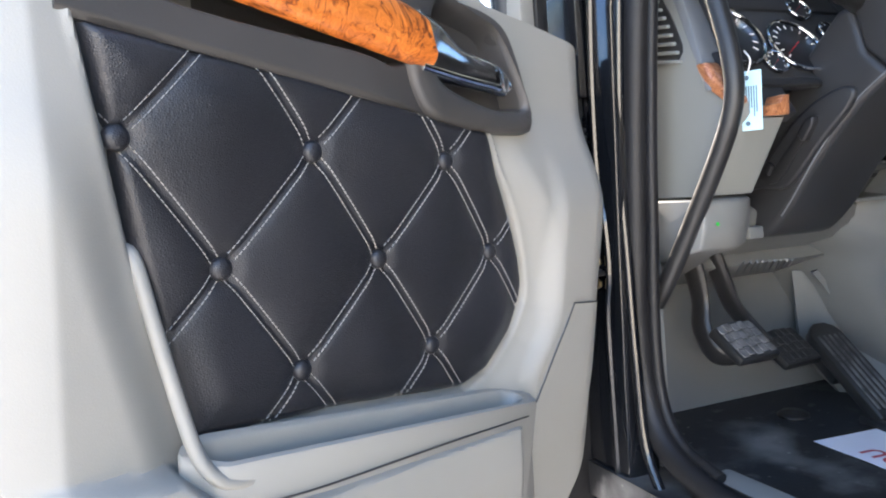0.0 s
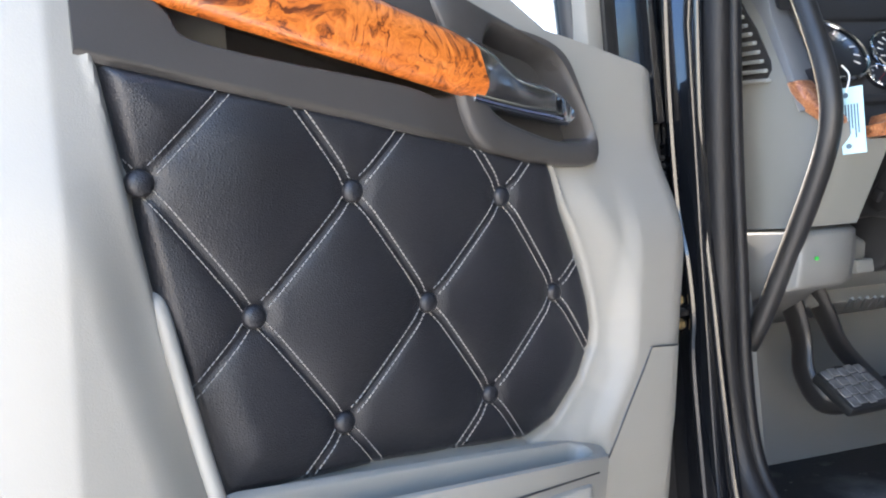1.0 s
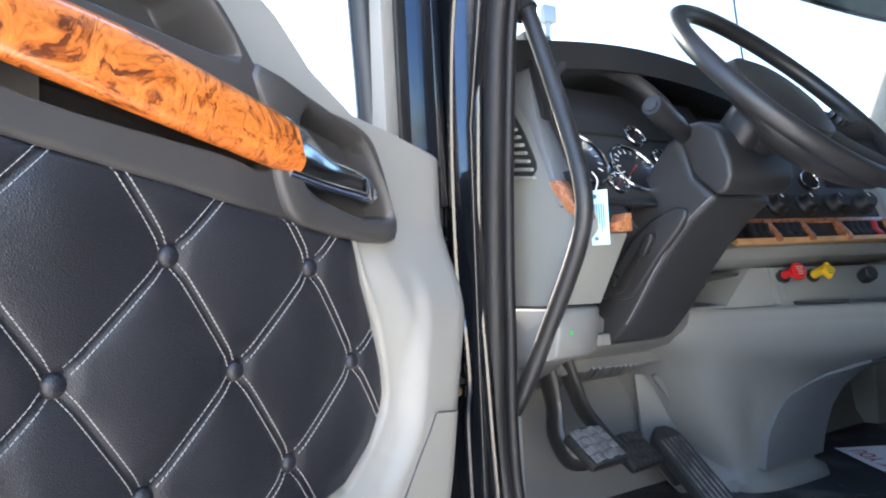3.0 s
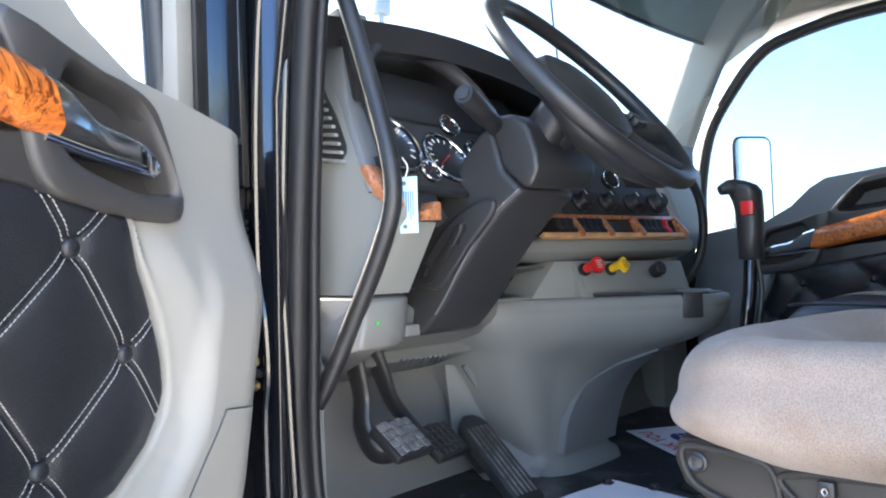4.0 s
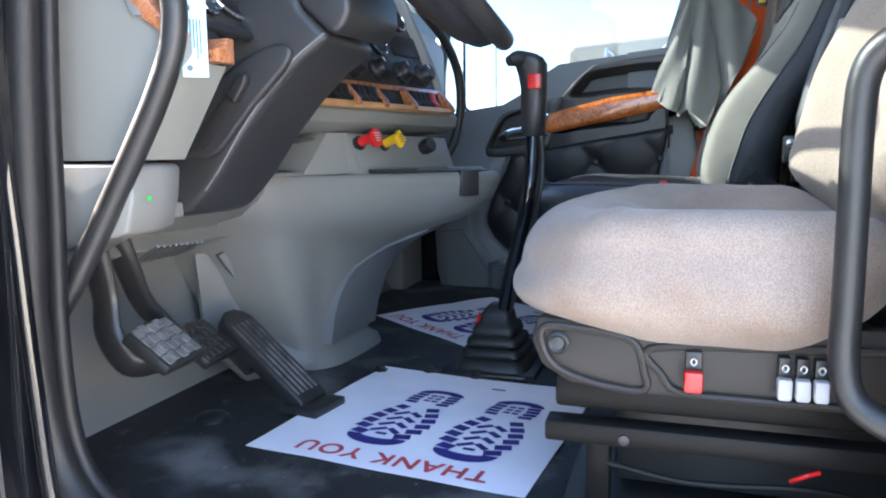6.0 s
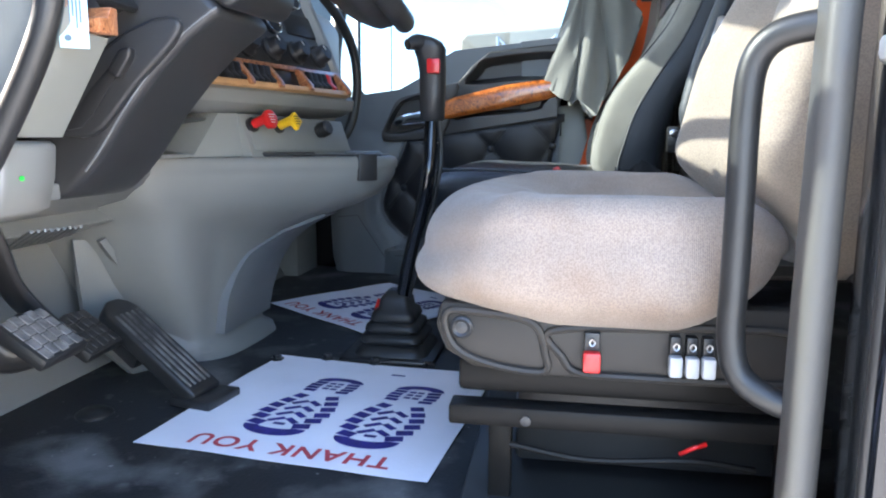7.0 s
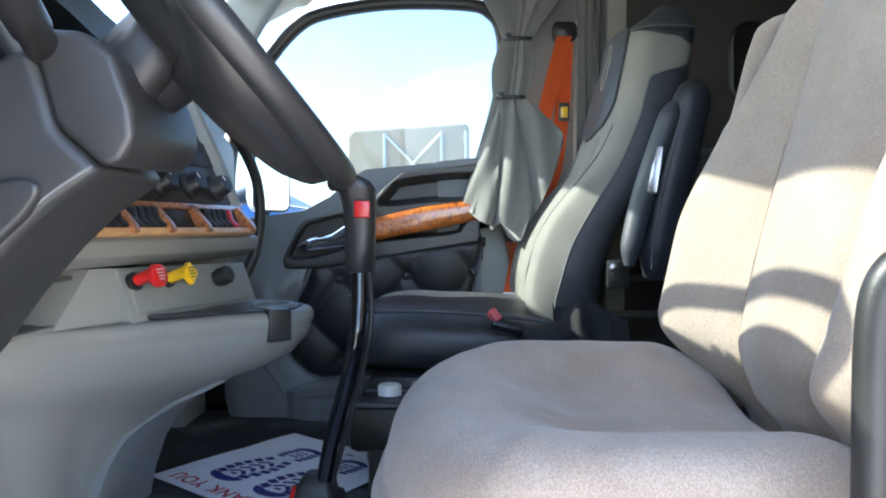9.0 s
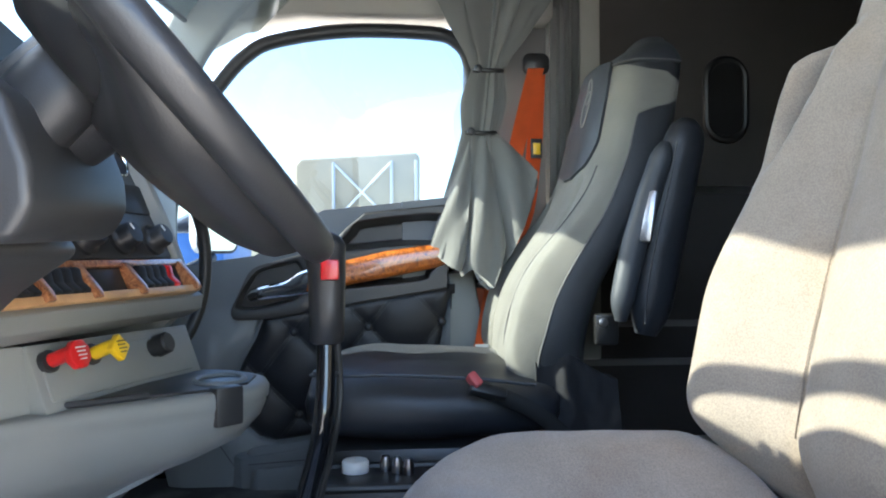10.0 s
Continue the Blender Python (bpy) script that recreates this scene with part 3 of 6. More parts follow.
            if foot is None:
                pts.append((p[0], p[1], p[2] - drop))
            else:
                pts.append((p[0], 0.02 + (p[1] - 0.02) * foot, 0.005 + (p[2] - 0.005) * foot))
        return pts
    pk = loft([ring(0.25, 0.768, 0.0, 1.0, 0.033, 0, 0.0), ring(0.25, 0.768, 0.0, 1.0, 0.033, 0, 0.55), ring(0.25, 0.768, 0.0, 1.0, 0.033, 0.005), ring(0.252, 0.766, 0.03, 0.97, 0.032, 0.0),
               ring(0.292, 0.750, 0.20, 0.84, 0.021, 0.0), ring(0.296, 0.747, 0.23, 0.81, 0.020, 0.004), ring(0.302, 0.744, 0.25, 0.79, 0.018, 0.030), ring(0.312, 0.738, 0.30, 0.74, 0.015, 0.052), ring(0.340, 0.720, 0.42, 0.62, 0.006, 0.056)])
    put("map_pocket", pk, trim_mat, lab="open moulded pocket along the foot of the door", sharp=45)

    put("pocket_joint", tube([(u, max(trim_height(u, z), 0.056) + 0.001, z) for u, z in POCKET_JOINT[1:5]], 0.0012, 6, 4), DARK, lab="dark joint under the lip")
    put("insert_ridge", tube([(0.795, 0.018, 0.452), (0.791, 0.032, 0.440), (0.780, 0.036, 0.377), (0.768, 0.040, 0.312), (0.759, 0.045, 0.268), (0.748, 0.049, 0.244), (0.728, 0.050, 0.230), (0.690, 0.046, 0.226)], 0.0070, 10, 6),
        trim_mat, lab="raised rounded ridge beside the quilting")

    def cover(a, b):
        z = 0.302 + (0.105 - 0.302) * b + 0.008 * (1 - a) * (1 - b)
        u = poly([(0.105, 0.292), (0.191, 0.244), (0.25, 0.208), (0.306, 0.172)], z) * (1 - a) + \
            poly([(0.105, 0.124), (0.20, 0.100), (0.305, 0.104)], z) * a
        return (u, trim_height(u, z) + 0.0035, z)
    put("pocket_cover", sheet(cover, 12, 16, 0.010, (0, 1, 0)), trim_mat, lab="small moulded cover with a fine joint")
    rim_ = [Vector(cover(0.0, 1.0 - k / 8)) for k in range(9)] + [Vector(cover(k / 6, 0.0)) for k in range(1, 7)]
    put("cover_joint", tube([p + Vector((0, -0.0008, 0)) for p in rim_], 0.0012, 6, 1), DARK, lab="dark joint round the cover")

    # window: frame, glass, run channel
    if mirrored:
        top = [(0.07, 0.70), (0.075, 0.86), (0.115, 1.045), (0.205, 1.185), (0.28, 1.268), (0.36, 1.308), (0.55, 1.338), (0.78, 1.336),
               (0.855, 1.312), (0.890, 1.25), (0.902, 1.10), (0.902, 0.86)]
    else:
        top = [(0.165, 0.70), (0.175, 0.86), (0.19, 1.0), (0.24, 1.15), (0.32, 1.25), (0.42, 1.30), (0.60, 1.33), (0.80, 1.32), (0.88, 1.29), (0.91, 1.2), (0.92, 1.1), (0.92, 0.86)]
    line = [(u, -0.045, z) for u, z in top]
    wf = put("window_frame", tube(line, 0.020, 10, 5), RUBBER, lab="black rubber window channel")
    ring = curve(line, 4) + [Vector((0.5, -0.045, 0.80))]
    bm = bmesh.new()
    g0 = [bm.verts.new((p.x, -0.047, p.z)) for p in ring[:-1]] + [bm.verts.new((0.35, -0.047, 0.68)), bm.verts.new((0.2, -0.047, 0.67))]
    bm.faces.new(g0)
    gl = put("window_pane", bm, DIMGLASS, lab="door glass with a dark tint that dims the sky outside")
    gl.visible_shadow = False
    if not mirrored:
        put("run_channel", prism([(0.146, 0.69), (0.180, 0.69), (0.184, 1.30), (0.150, 1.30)], "y", -0.055, -0.005, 0.004), GREY,
            lab="pale grey window run strip")
        put("division_bar", prism([(0.118, 0.68), (0.146, 0.68), (0.150, 1.30), (0.122, 1.30)], "y", -0.06, 0.0, 0.004), RUBBER)
        bm = prism([(0.04, 0.66), (0.118, 0.665), (0.122, 1.25), (0.045, 1.1)], "y", -0.042, -0.038, 0.0)
        q = put("quarter_pane", bm, TINT, lab="fixed tinted quarter glass")
        q.visible_shadow = False
        put("hinge_post", prism([(0.018, 0.62), (0.042, 0.62), (0.045, 1.28), (0.02, 1.28)], "y", -0.07, 0.0, 0.005), PAINT)
    return door


M_LEFT = Matrix(((-0.9163, 0.4005, 0, 0), (-0.4005, -0.9163, 0, 0), (0, 0, 1, 0), (0, 0, 0, 1)))
M_RIGHT = Matrix(((0, -1, 0, 1.791), (-1, 0, 0, 0.121), (0, 0, 1, -0.112), (0, 0, 0, 1)))
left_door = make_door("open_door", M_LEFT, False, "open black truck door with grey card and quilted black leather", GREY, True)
# same card as the open door, in a darker grey that holds its shade
make_door("closed_door", M_RIGHT, True, "closed truck door with burl strip and quilted leather, its grey card darkened for shade", SLATE, False)

# ---- the cab: floor, firewall, pillars, roof, sleeper ----
def setting(name, bm, mat, label, category="", sharp=38):
    return part(name, bm, mat, None, label, sharp, category or name.split("_")[0], kind="structure")


setting("floor", block(-0.02, 1.9, -3.0, 0.42, -0.06, 0.0, 0.0), FLOORING, "black rubber truck cab floor, dusty near the sill", "floor")
setting("firewall", prism([(0.175, 0.0), (0.20, 0.04), (0.235, 0.30), (0.28, 0.62), (0.36, 0.62), (0.36, -0.02), (0.175, -0.02)], "x", 0.07, 1.85, 0.01), STEELGREY,
        "grey moulded footwell wall ahead of the pedals", "wall")
# jamb of the open door: painted post, seal and the sill
setting("wall_left_front", prism([(0.34, -0.25), (-0.058, -0.25), (-0.055, 0.15), (-0.060, 0.45), (-0.068, 0.75), (-0.12, 1.00), (-0.30, 1.35), (0.10, 1.35), (0.30, 0.95)],
                                 "x", -0.012, 0.055, 0.012), PAINT, "glossy black painted door post", "pillar")
seal = thing("door_seal", (0.02, -0.10, 0.0), "black rubber weatherstrip round the door opening", "door seal")
part("bulb_seal", tube([(0.035, -0.155, 1.05), (0.03, -0.106, 0.93), (0.03, -0.080, 0.75), (0.03, -0.060, 0.55), (0.03, -0.051, 0.40), (0.03, -0.043, 0.25),
                        (0.03, -0.058, 0.13), (0.03, -0.098, 0.06), (0.03, -0.18, 0.022), (0.03, -0.30, 0.014), (0.03, -0.80, 0.012)], 0.021, 12, 6), SEALRUB, seal)
part("inner_lip", tube([(0.045, -0.160, 1.05), (0.045, -0.122, 0.93), (0.045, -0.097, 0.75), (0.045, -0.080, 0.55), (0.045, -0.073, 0.40), (0.045, -0.066, 0.25),
                        (0.045, -0.076, 0.13), (0.045, -0.118, 0.064), (0.045, -0.20, 0.036)], 0.010, 10, 6), SEALRUB, seal, "thin rubber lip over the trim edge")
part("seal_lip", tube([(0.008, -0.138, 1.05), (0.006, -0.088, 0.93), (0.005, -0.068, 0.75), (0.005, -0.052, 0.50), (0.005, -0.058, 0.35), (0.005, -0.066, 0.20),
                       (0.005, -0.08, 0.06), (0.005, -0.12, -0.02)], 0.009, 10, 6), PAINT, seal, "thin glossy flange beside the seal")
part("flange_bead", tube([(-0.012, -0.065, 1.05), (-0.012, -0.030, 0.90), (-0.012, -0.012, 0.70), (-0.012, -0.010, 0.50), (-0.012, -0.025, 0.42), (-0.012, -0.030, 0.33),
                          (-0.012, -0.020, 0.25), (-0.012, -0.025, 0.0)], 0.006, 8, 6), PAINT, seal, "wavy painted seam bead")
setting("trim_sill", prism([(-0.13, 0.0), (-0.16, 0.030), (-0.95, 0.030), (-0.95, 0.0)], "x", 0.035, 0.10, 0.008), GREY2, "grey plastic sill trim at the door opening", "trim")
setting("wall_left_rear", prism([(-0.948, -0.25), (-0.948, 0.5), (-0.975, 1.4), (-1.25, 1.4), (-1.25, -0.25)], "x", -0.02, 0.060, 0.010), PAINT, "glossy black painted rear door post", "pillar")
setting("trim_rear_post", loft([[(0.067 + x, y - 0.004 + d, z) for x, d in oval(0.046, 0.027, 0.0125, 6)] for y, z in ((-0.918, 0.02), (-0.920, 0.30), (-0.922, 0.55), (-0.930, 0.75), (-0.954, 1.3))]), POSTTRIM,
        "grey plastic trim on the rear door post", "trim")
setting("seal_rear_post", tube([(-0.004, -0.952, -0.2), (-0.004, -0.952, 0.5), (-0.004, -0.966, 0.9), (-0.004, -0.978, 1.3)], 0.007, 10, 6), RUBBER, "black rubber door seal", "seal")
setting("wall_left_step", block(-0.05, -0.022, -1.25, -0.985, -0.3, 1.4, 0.01), PAINT, "glossy black step of the door post", "pillar")
setting("wall_left_outer", block(-0.10, -0.03, -3.0, -1.10, -0.6, 1.9, 0.02), PAINT, "glossy black outer skin of the sleeper", "wall")
setting("wall_left", block(-0.02, 0.03, -3.0, -1.25, 0.0, 1.9, 0.0), SLEEPER, "sleeper side wall, shade put into its dark colour", "wall")
setting("wall_right", block(2.02, 2.08, -3.0, -0.98, -0.3, 1.9, 0.0), SLEEPER, "sleeper side wall, shade put into its dark colour", "wall")
setting("wall_back", block(-0.02, 2.06, -3.06, -3.0, 0.0, 1.9, 0.0), SLEEPER, "sleeper rear wall, shade put into its dark colour", "wall")
# out of view over the seats; its pale colour bounces light down
setting("ceiling", prism([(-0.32, 1.32), (-0.55, 1.42), (-1.25, 1.528), (-1.25, 1.60), (-0.50, 1.50), (-0.30, 1.40)], "x", 0.0, 2.06, 0.01), ROOFCLOTH,
        "unseen cloth headliner of the cab, made pale to bounce light down", "ceiling")
# split from the cab ceiling and kept dark: shade painted as colour
setting("ceiling_rear", prism([(-1.252, 1.528), (-3.0, 1.80), (-3.0, 1.86), (-1.252, 1.60)], "x", 0.0, 2.06, 0.01), SLEEPER, "headliner of the sleeper, its shade put into the dark colour", "ceiling")
setting("underbody", block(0.06, 1.84, -2.95, 0.36, -1.35, -0.065, 0.02), PAINT, "plain black underside of the cab", "underbody")
# right side above and behind the closed door
setting("header_right", prism([(0.06, 1.06), (-0.02, 1.17), (-0.14, 1.235), (-0.30, 1.262), (-0.75, 1.262), (-1.0, 1.262), (-1.0, 1.50), (-0.45, 1.50), (-0.28, 1.40), (-0.02, 1.22)],
                              "x", 1.80, 1.92, 0.012), HEADLINER, "pale moulded trim above the door window", "trim")
setting("wall_right_post", prism([(-0.755, -0.1), (-0.755, 0.60), (-0.765, 1.28), (-1.06, 1.34), (-1.06, -0.1)], "x", 1.90, 1.98, 0.015), TAUPE,
        "taupe trim panel behind the closed door", "pillar")
setting("trim_post_foot", prism([(-0.62, 0.0), (-0.645, 0.30), (-0.69, 0.555), (-0.77, 0.57), (-0.82, 0.30), (-0.82, 0.0)], "x", 1.78, 1.90, 0.015), GREY2,
        "grey slanting foot of the door post", "trim")
setting("wall_right_front", prism([(0.13, -0.3), (0.13, 0.80), (0.35, 0.80), (0.35, -0.3)], "x", 1.66, 1.86, 0.015), GREY2, "grey kick panel beside the dash", "wall")
setting("wall_right_skin", block(1.86, 1.93, -0.85, 0.40, -0.5, 0.50, 0.02), PAINT, "outer skin below the closed door", "wall")
# windscreen pillars and header
def screen_pillar(side):
    """Strip of trim between windscreen and door window, leaning back as it rises."""
    front = [(0.60, 0.26), (0.75, 0.215), (0.95, 0.150), (1.10, 0.088), (1.22, 0.032), (1.33, -0.04), (1.44, -0.13)]
    back = [(0.60, 0.10), (0.75, 0.085), (0.88, 0.042), (1.04, -0.023), (1.144, -0.074), (1.21, -0.123), (1.33, -0.25), (1.44, -0.35)]
    x0 = 1.775 if side > 0 else 0.035
    rings = []
    for k in range(17):
        z = 0.60 + 0.84 * k / 16
        a, b = poly(front, z), poly(back, z)
        dx = 0.06 * smooth(1.15, 1.44, z)
        rings.append([(x0 - side * dx + side * x, (a + b) / 2 + d, z) for x, d in oval(0.05, a - b, 0.022, 5)])
    return loft(rings)


setting("pillar_right", screen_pillar(1), HEADLINER, "pale trimmed windscreen pillar in sunlight", "pillar", 60)
setting("pillar_left", screen_pillar(-1), HEADLINER, "pale trimmed windscreen pillar", "pillar", 60)
setting("header_front", tube([(0.15, -0.36, 1.36), (0.9, -0.30, 1.38), (1.70, -0.36, 1.36)], 0.07, 12, 8), HEADLINER, "pale header above the windscreen", "trim")
wind = sheet(lambda a, b: (0.02 + 1.78 * a, 0.20 + 0.16 * math.sin(math.pi * a) - 0.56 * b, 0.80 + 0.58 * b), 16, 6, 0.004)
setting("windscreen", wind, SCREEN, "raked windscreen with a tint that dims the sky outside", "window")
setting("wall_kick_left", prism([(-0.048, 0.0), (-0.042, 0.36), (0.30, 0.34), (0.30, 0.0)], "x", 0.060, 0.085, 0.006), STEELGREY, "grey kick panel beside the clutch", "wall")

# ---- dashboard ----
dash = thing("dashboard", (0.9, 0.1, 0.45), "two-tone grey truck dashboard with burl trim and round gauges", "dashboard")


def side_x(z):
    return 0.10 + max(0.0, z - 0.66) * 0.14


EDGE = [(-0.25, 0.555), (-0.19, 0.588), (-0.16, 0.612), (-0.13, 0.649), (-0.105, 0.693), (-0.066, 0.762), (-0.036, 0.80), (-0.006, 0.835), (0.02, 0.86)]
plan = curve([(0.10, 0.02, 0), (0.10, -0.06, 0), (0.10, -0.13, 0), (0.103, -0.165, 0), (0.112, -0.188, 0), (0.132, -0.199, 0), (0.165, -0.201, 0), (0.196, -0.201, 0)], 6)


def end_panel(a, b):
    s = a * (len(plan) - 1)
    k = min(int(s), len(plan) - 2)
    p = plan[k].lerp(plan[k + 1], s - k)
    top = poly(EDGE, p.y) if p.x < 0.115 else 0.590 - 0.03 * smooth(0.115, 0.16, p.x)
    z = 0.449 + (top - 0.449) * b
    back = max(0.0, (-0.06 - p.y) / 0.14) * max(0.0, 0.565 - z) * 0.60          # the rear face leans in towards the knee panel
    return (p.x + side_x(z) - 0.10, p.y + back, z)


part("end_panel", sheet(end_panel, 56, 16, 0.012), DASHGREY, dash, "light grey moulded end of the dash")
vent = part("side_vent", prism([(-0.012, 0.670), (-0.014, 0.794), (-0.024, 0.794), (-0.034, 0.778), (-0.060, 0.744), (-0.080, 0.712), (-0.094, 0.688), (-0.096, 0.676), (-0.086, 0.664), (-0.04, 0.668)], "x", 0.098, 0.122, 0.0, m=Matrix(((1, 0, 0.14, -0.0924), (0, 1, 0, 0), (0, 0, 1, 0), (0, 0, 0, 1)))), BLACK, dash, "dark louvred demister vent")
for k in range(9):
    z = 0.672 + 0.0142 * k
    right = poly([(0.664, -0.095), (0.690, -0.095), (0.712, -0.081), (0.744, -0.061), (0.778, -0.035), (0.794, -0.026)], z + 0.012)
    rise = -(-0.012 - right) * 0.16
    w = [(-0.011, z), (-0.011, z + 0.0055), (right, z + 0.0055 + rise), (right, z + rise)]
    part("slat", prism(w, "x", side_x(z) - 0.010, side_x(z) + 0.012, 0.001, 1), DASHGREY, vent)
bez = part("side_bezel", prism([(-0.042, 0.935), (-0.066, 0.83), (-0.086, 0.762), (-0.116, 0.700), (-0.140, 0.650), (-0.165, 0.606), (-0.150, 0.606), (-0.122, 0.655), (-0.100, 0.693), (-0.060, 0.762), (-0.030, 0.80), (0.0, 0.835), (0.06, 0.92)],
                               "x", 0.108, 0.172, 0.003, m=Matrix(((1, 0, 0.14, -0.1000), (0, 1, 0, 0), (0, 0, 1, 0), (0, 0, 0, 1)))), SLATE, dash, "slate trim between vent and gauges")
part("slot_vent", prism([(-0.062, 0.875), (-0.090, 0.766), (-0.098, 0.760), (-0.096, 0.785), (-0.078, 0.872)], "x", 0.122, 0.168, 0.002), BLACK, bez, "narrow dark air slot")
part("switch", block(0.125, 0.160, -0.158, -0.130, 0.640, 0.668, 0.003), BLACK, bez, "small rocker switch")
part("wood_end", prism([(-0.128, 0.651), (-0.136, 0.636), (-0.160, 0.604), (-0.186, 0.585), (-0.204, 0.580), (-0.206, 0.588), (-0.172, 0.622), (-0.150, 0.650)], "x", 0.094, 0.122, 0.006), WOOD2, dash, "pinkish burl wood end piece")
part("wood_strip", prism([(0.160, 0.562), (0.160, 0.578), (0.176, 0.580), (0.182, 0.592), (0.194, 0.592), (0.194, 0.562)], "y", -0.212, -0.180, 0.002), WOOD2, dash, "burl wood strip below the gauges")

# instrument cluster in its leaning plane
CV, CN, CO = Vector((0, 0.548, 0.837)), Vector((0, -0.837, 0.548)), Vector((0, -0.19, 0.60))
MC = Matrix.Translation(CO) @ Matrix(((1, 0, 0), (0, CV.y, CN.y), (0, CV.z, CN.z))).to_4x4()
part("cluster_face", fuse(block(0.15, 0.66, 0.045, 0.33, -0.05, -0.025, 0.002, m=MC), block(0.15, 0.245, -0.02, 0.045, -0.05, -0.025, 0.002, m=MC)), DARK, dash, "black instrument panel")
part("cluster_glare", block(0.17, 0.62, 0.20, 0.32, -0.03, -0.018, 0.01, m=MC), BLACK, dash, "dark display above the gauges")
hood = [MC @ Vector(p) for p in ((0.145, 0.10, 0.01), (0.155, 0.22, 0.02), (0.20, 0.30, 0.03), (0.30, 0.335, 0.03), (0.40, 0.318, 0.03), (0.46, 0.262, 0.025), (0.49, 0.18, 0.015), (0.52, 0.11, 0.0))]
hood_line = curve(hood, 4)
part("hood_top", sheet(lambda a, b: hood_line[min(len(hood_line) - 1, int(a * (len(hood_line) - 1) + 0.5))] + Vector((0, 0.17 * b, 0.035 * b)), 28, 6, 0.006), BLACK, dash, "black cover behind the hood")
part("cluster_hood", tube(hood, 0.012, 12, 6, flat=1.4), DARK, dash, "arched hood over the gauges")


def gauge(u, v, r):
    m = MC @ Matrix.Translation((u, v, -0.028))
    g = part("gauge", lathe([(r * 0.97, 0.0), (r * 0.97, 0.008), (r * 0.9, 0.010), (0.0, 0.010)], m, 32), DIAL, dash, "round black gauge")
    part("gauge_ring", tube([m @ Vector((r * math.cos(a * math.pi / 12), r * math.sin(a * math.pi / 12), 0.011)) for a in range(24)], max(0.0022, r * 0.06), 8, 1, closed=True), CHROME, g, "chrome ring")
    marks = bmesh.new()
    for k in range(13 if r > 0.03 else 7):
        a = radians(-40 + 260 * k / (12 if r > 0.03 else 6))
        fuse(marks, block(r * 0.66, r * 0.82, -r * 0.018, r * 0.018, 0.0102, 0.0112, 0.0, m=m @ Matrix.Rotation(a, 4, "Z")))
    part("scale", marks, WHITE, g, "pale scale marks")
    part("needle", prism([(-r * 0.15, -r * 0.02), (-r * 0.15, r * 0.02), (r * 0.7, r * 0.006), (r * 0.7, -r * 0.006)], "z", 0.012, 0.0135, 0.0, m=m @ Matrix.Rotation(radians(215), 4, "Z")), RED, g, "red needle")


for u, v, r in ((0.195, 0.135, 0.062), (0.325, 0.116, 0.054), (0.258, 0.078, 0.021), (0.388, 0.205, 0.024), (0.425, 0.150, 0.021), (0.170, 0.215, 0.021), (0.405, 0.09, 0.021)):
    gauge(u, v, r)
part("lower_bin", block(0.20, 0.33, 0.030, 0.046, -0.03, -0.018, 0.004, m=MC), BLACK, dash, "dark recess under the gauges")

# top pad, knee panel, underside with its grille
pad = sheet(lambda a, b: (0.09 + 1.65 * a, -0.06 + 0.09 * smooth(0.52, 0.68, a) + 0.30 * b + 0.12 * math.sin(math.pi * a) * b, 0.905 + 0.032 * math.sin(math.pi * min(1, a * 2.4)) * (a < 0.42) + 0.03 * smooth(0, 0.3, b) - 0.05 * b - 0.035 * smooth(0.35, 0.6, a)), 30, 12, 0.05, (0, 0, 1))
part("top_pad", pad, BLACK, dash, "black soft dash top")
part("dash_core", prism([(0.02, 0.45), (0.03, 0.62), (0.06, 0.87), (0.30, 0.85), (0.30, 0.45)], "x", 0.13, 1.72, 0.01), DARK, dash, "dark body of the dash")


def knee_ring(x, top):
    """Section of the knee panel: full at the door, drawn in and cut low under the column."""
    f = poly([(0.10, -0.139), (0.15, -0.138), (0.19, -0.128), (0.22, -0.106), (0.25, -0.072), (0.28, -0.034), (0.30, -0.016), (0.34, -0.008), (0.42, -0.006), (0.50, -0.010), (0.76, -0.014)], x)
    k = (f + 0.014) / -0.150
    low = 0.360 - 0.004 * k
    return [(x, f + 0.010, top), (x, f + 0.002, top - 0.005), (x, f + 0.006, top - 0.5 * (top - low)), (x, f + 0.016, low + 0.010), (x, f + 0.030 + 0.02 * (1 - k), low - 0.018 + 0.026 * k), (x, f + 0.075 + 0.03 * (1 - k), 0.326 + 0.030 * k),
            (x, 0.08, 0.302), (x, 0.22, 0.256), (x, 0.28, 0.256), (x, 0.28, top)]


rings = [knee_ring(x, poly([(0.28, 0.4445), (0.34, 0.4125)], x)) for x in
         (0.094, 0.105, 0.13, 0.15, 0.17, 0.19, 0.205, 0.22, 0.235, 0.25, 0.265, 0.28, 0.30, 0.32, 0.34, 0.38, 0.42, 0.46, 0.50, 0.56, 0.64, 0.76)]
knee = part("knee_panel", soften(loft(rings), 0.004, 2, 55), STEELGREY, dash, "grey knee panel under the column", sharp=62)
for k in range(9):
    x = 0.36 + 0.022 * k
    a, b = (x - 0.02, 0.035 + 0.006 * k), (x + 0.10, 0.18 + 0.003 * k)
    def under(y):
        return 0.3117 - 0.31 * (y - 0.05) - 0.0015
    bm = tube([(a[0], a[1], under(a[1])), (b[0], b[1], under(b[1]))], 0.0028, 6, 1)
    part("grille_bar", bm, SLATE, knee)
part("pilot_light", lathe([(0.0, 0.0), (0.003, 0.0), (0.003, 0.002), (0.0, 0.003)], frame_of((0.118, -0.1365, 0.405), (1, 0, 0), (0, 0, 1)), 10), material("green_light", (0.03, 0.5, 0.06), 0.3, bump=0.0), knee, "small green telltale")

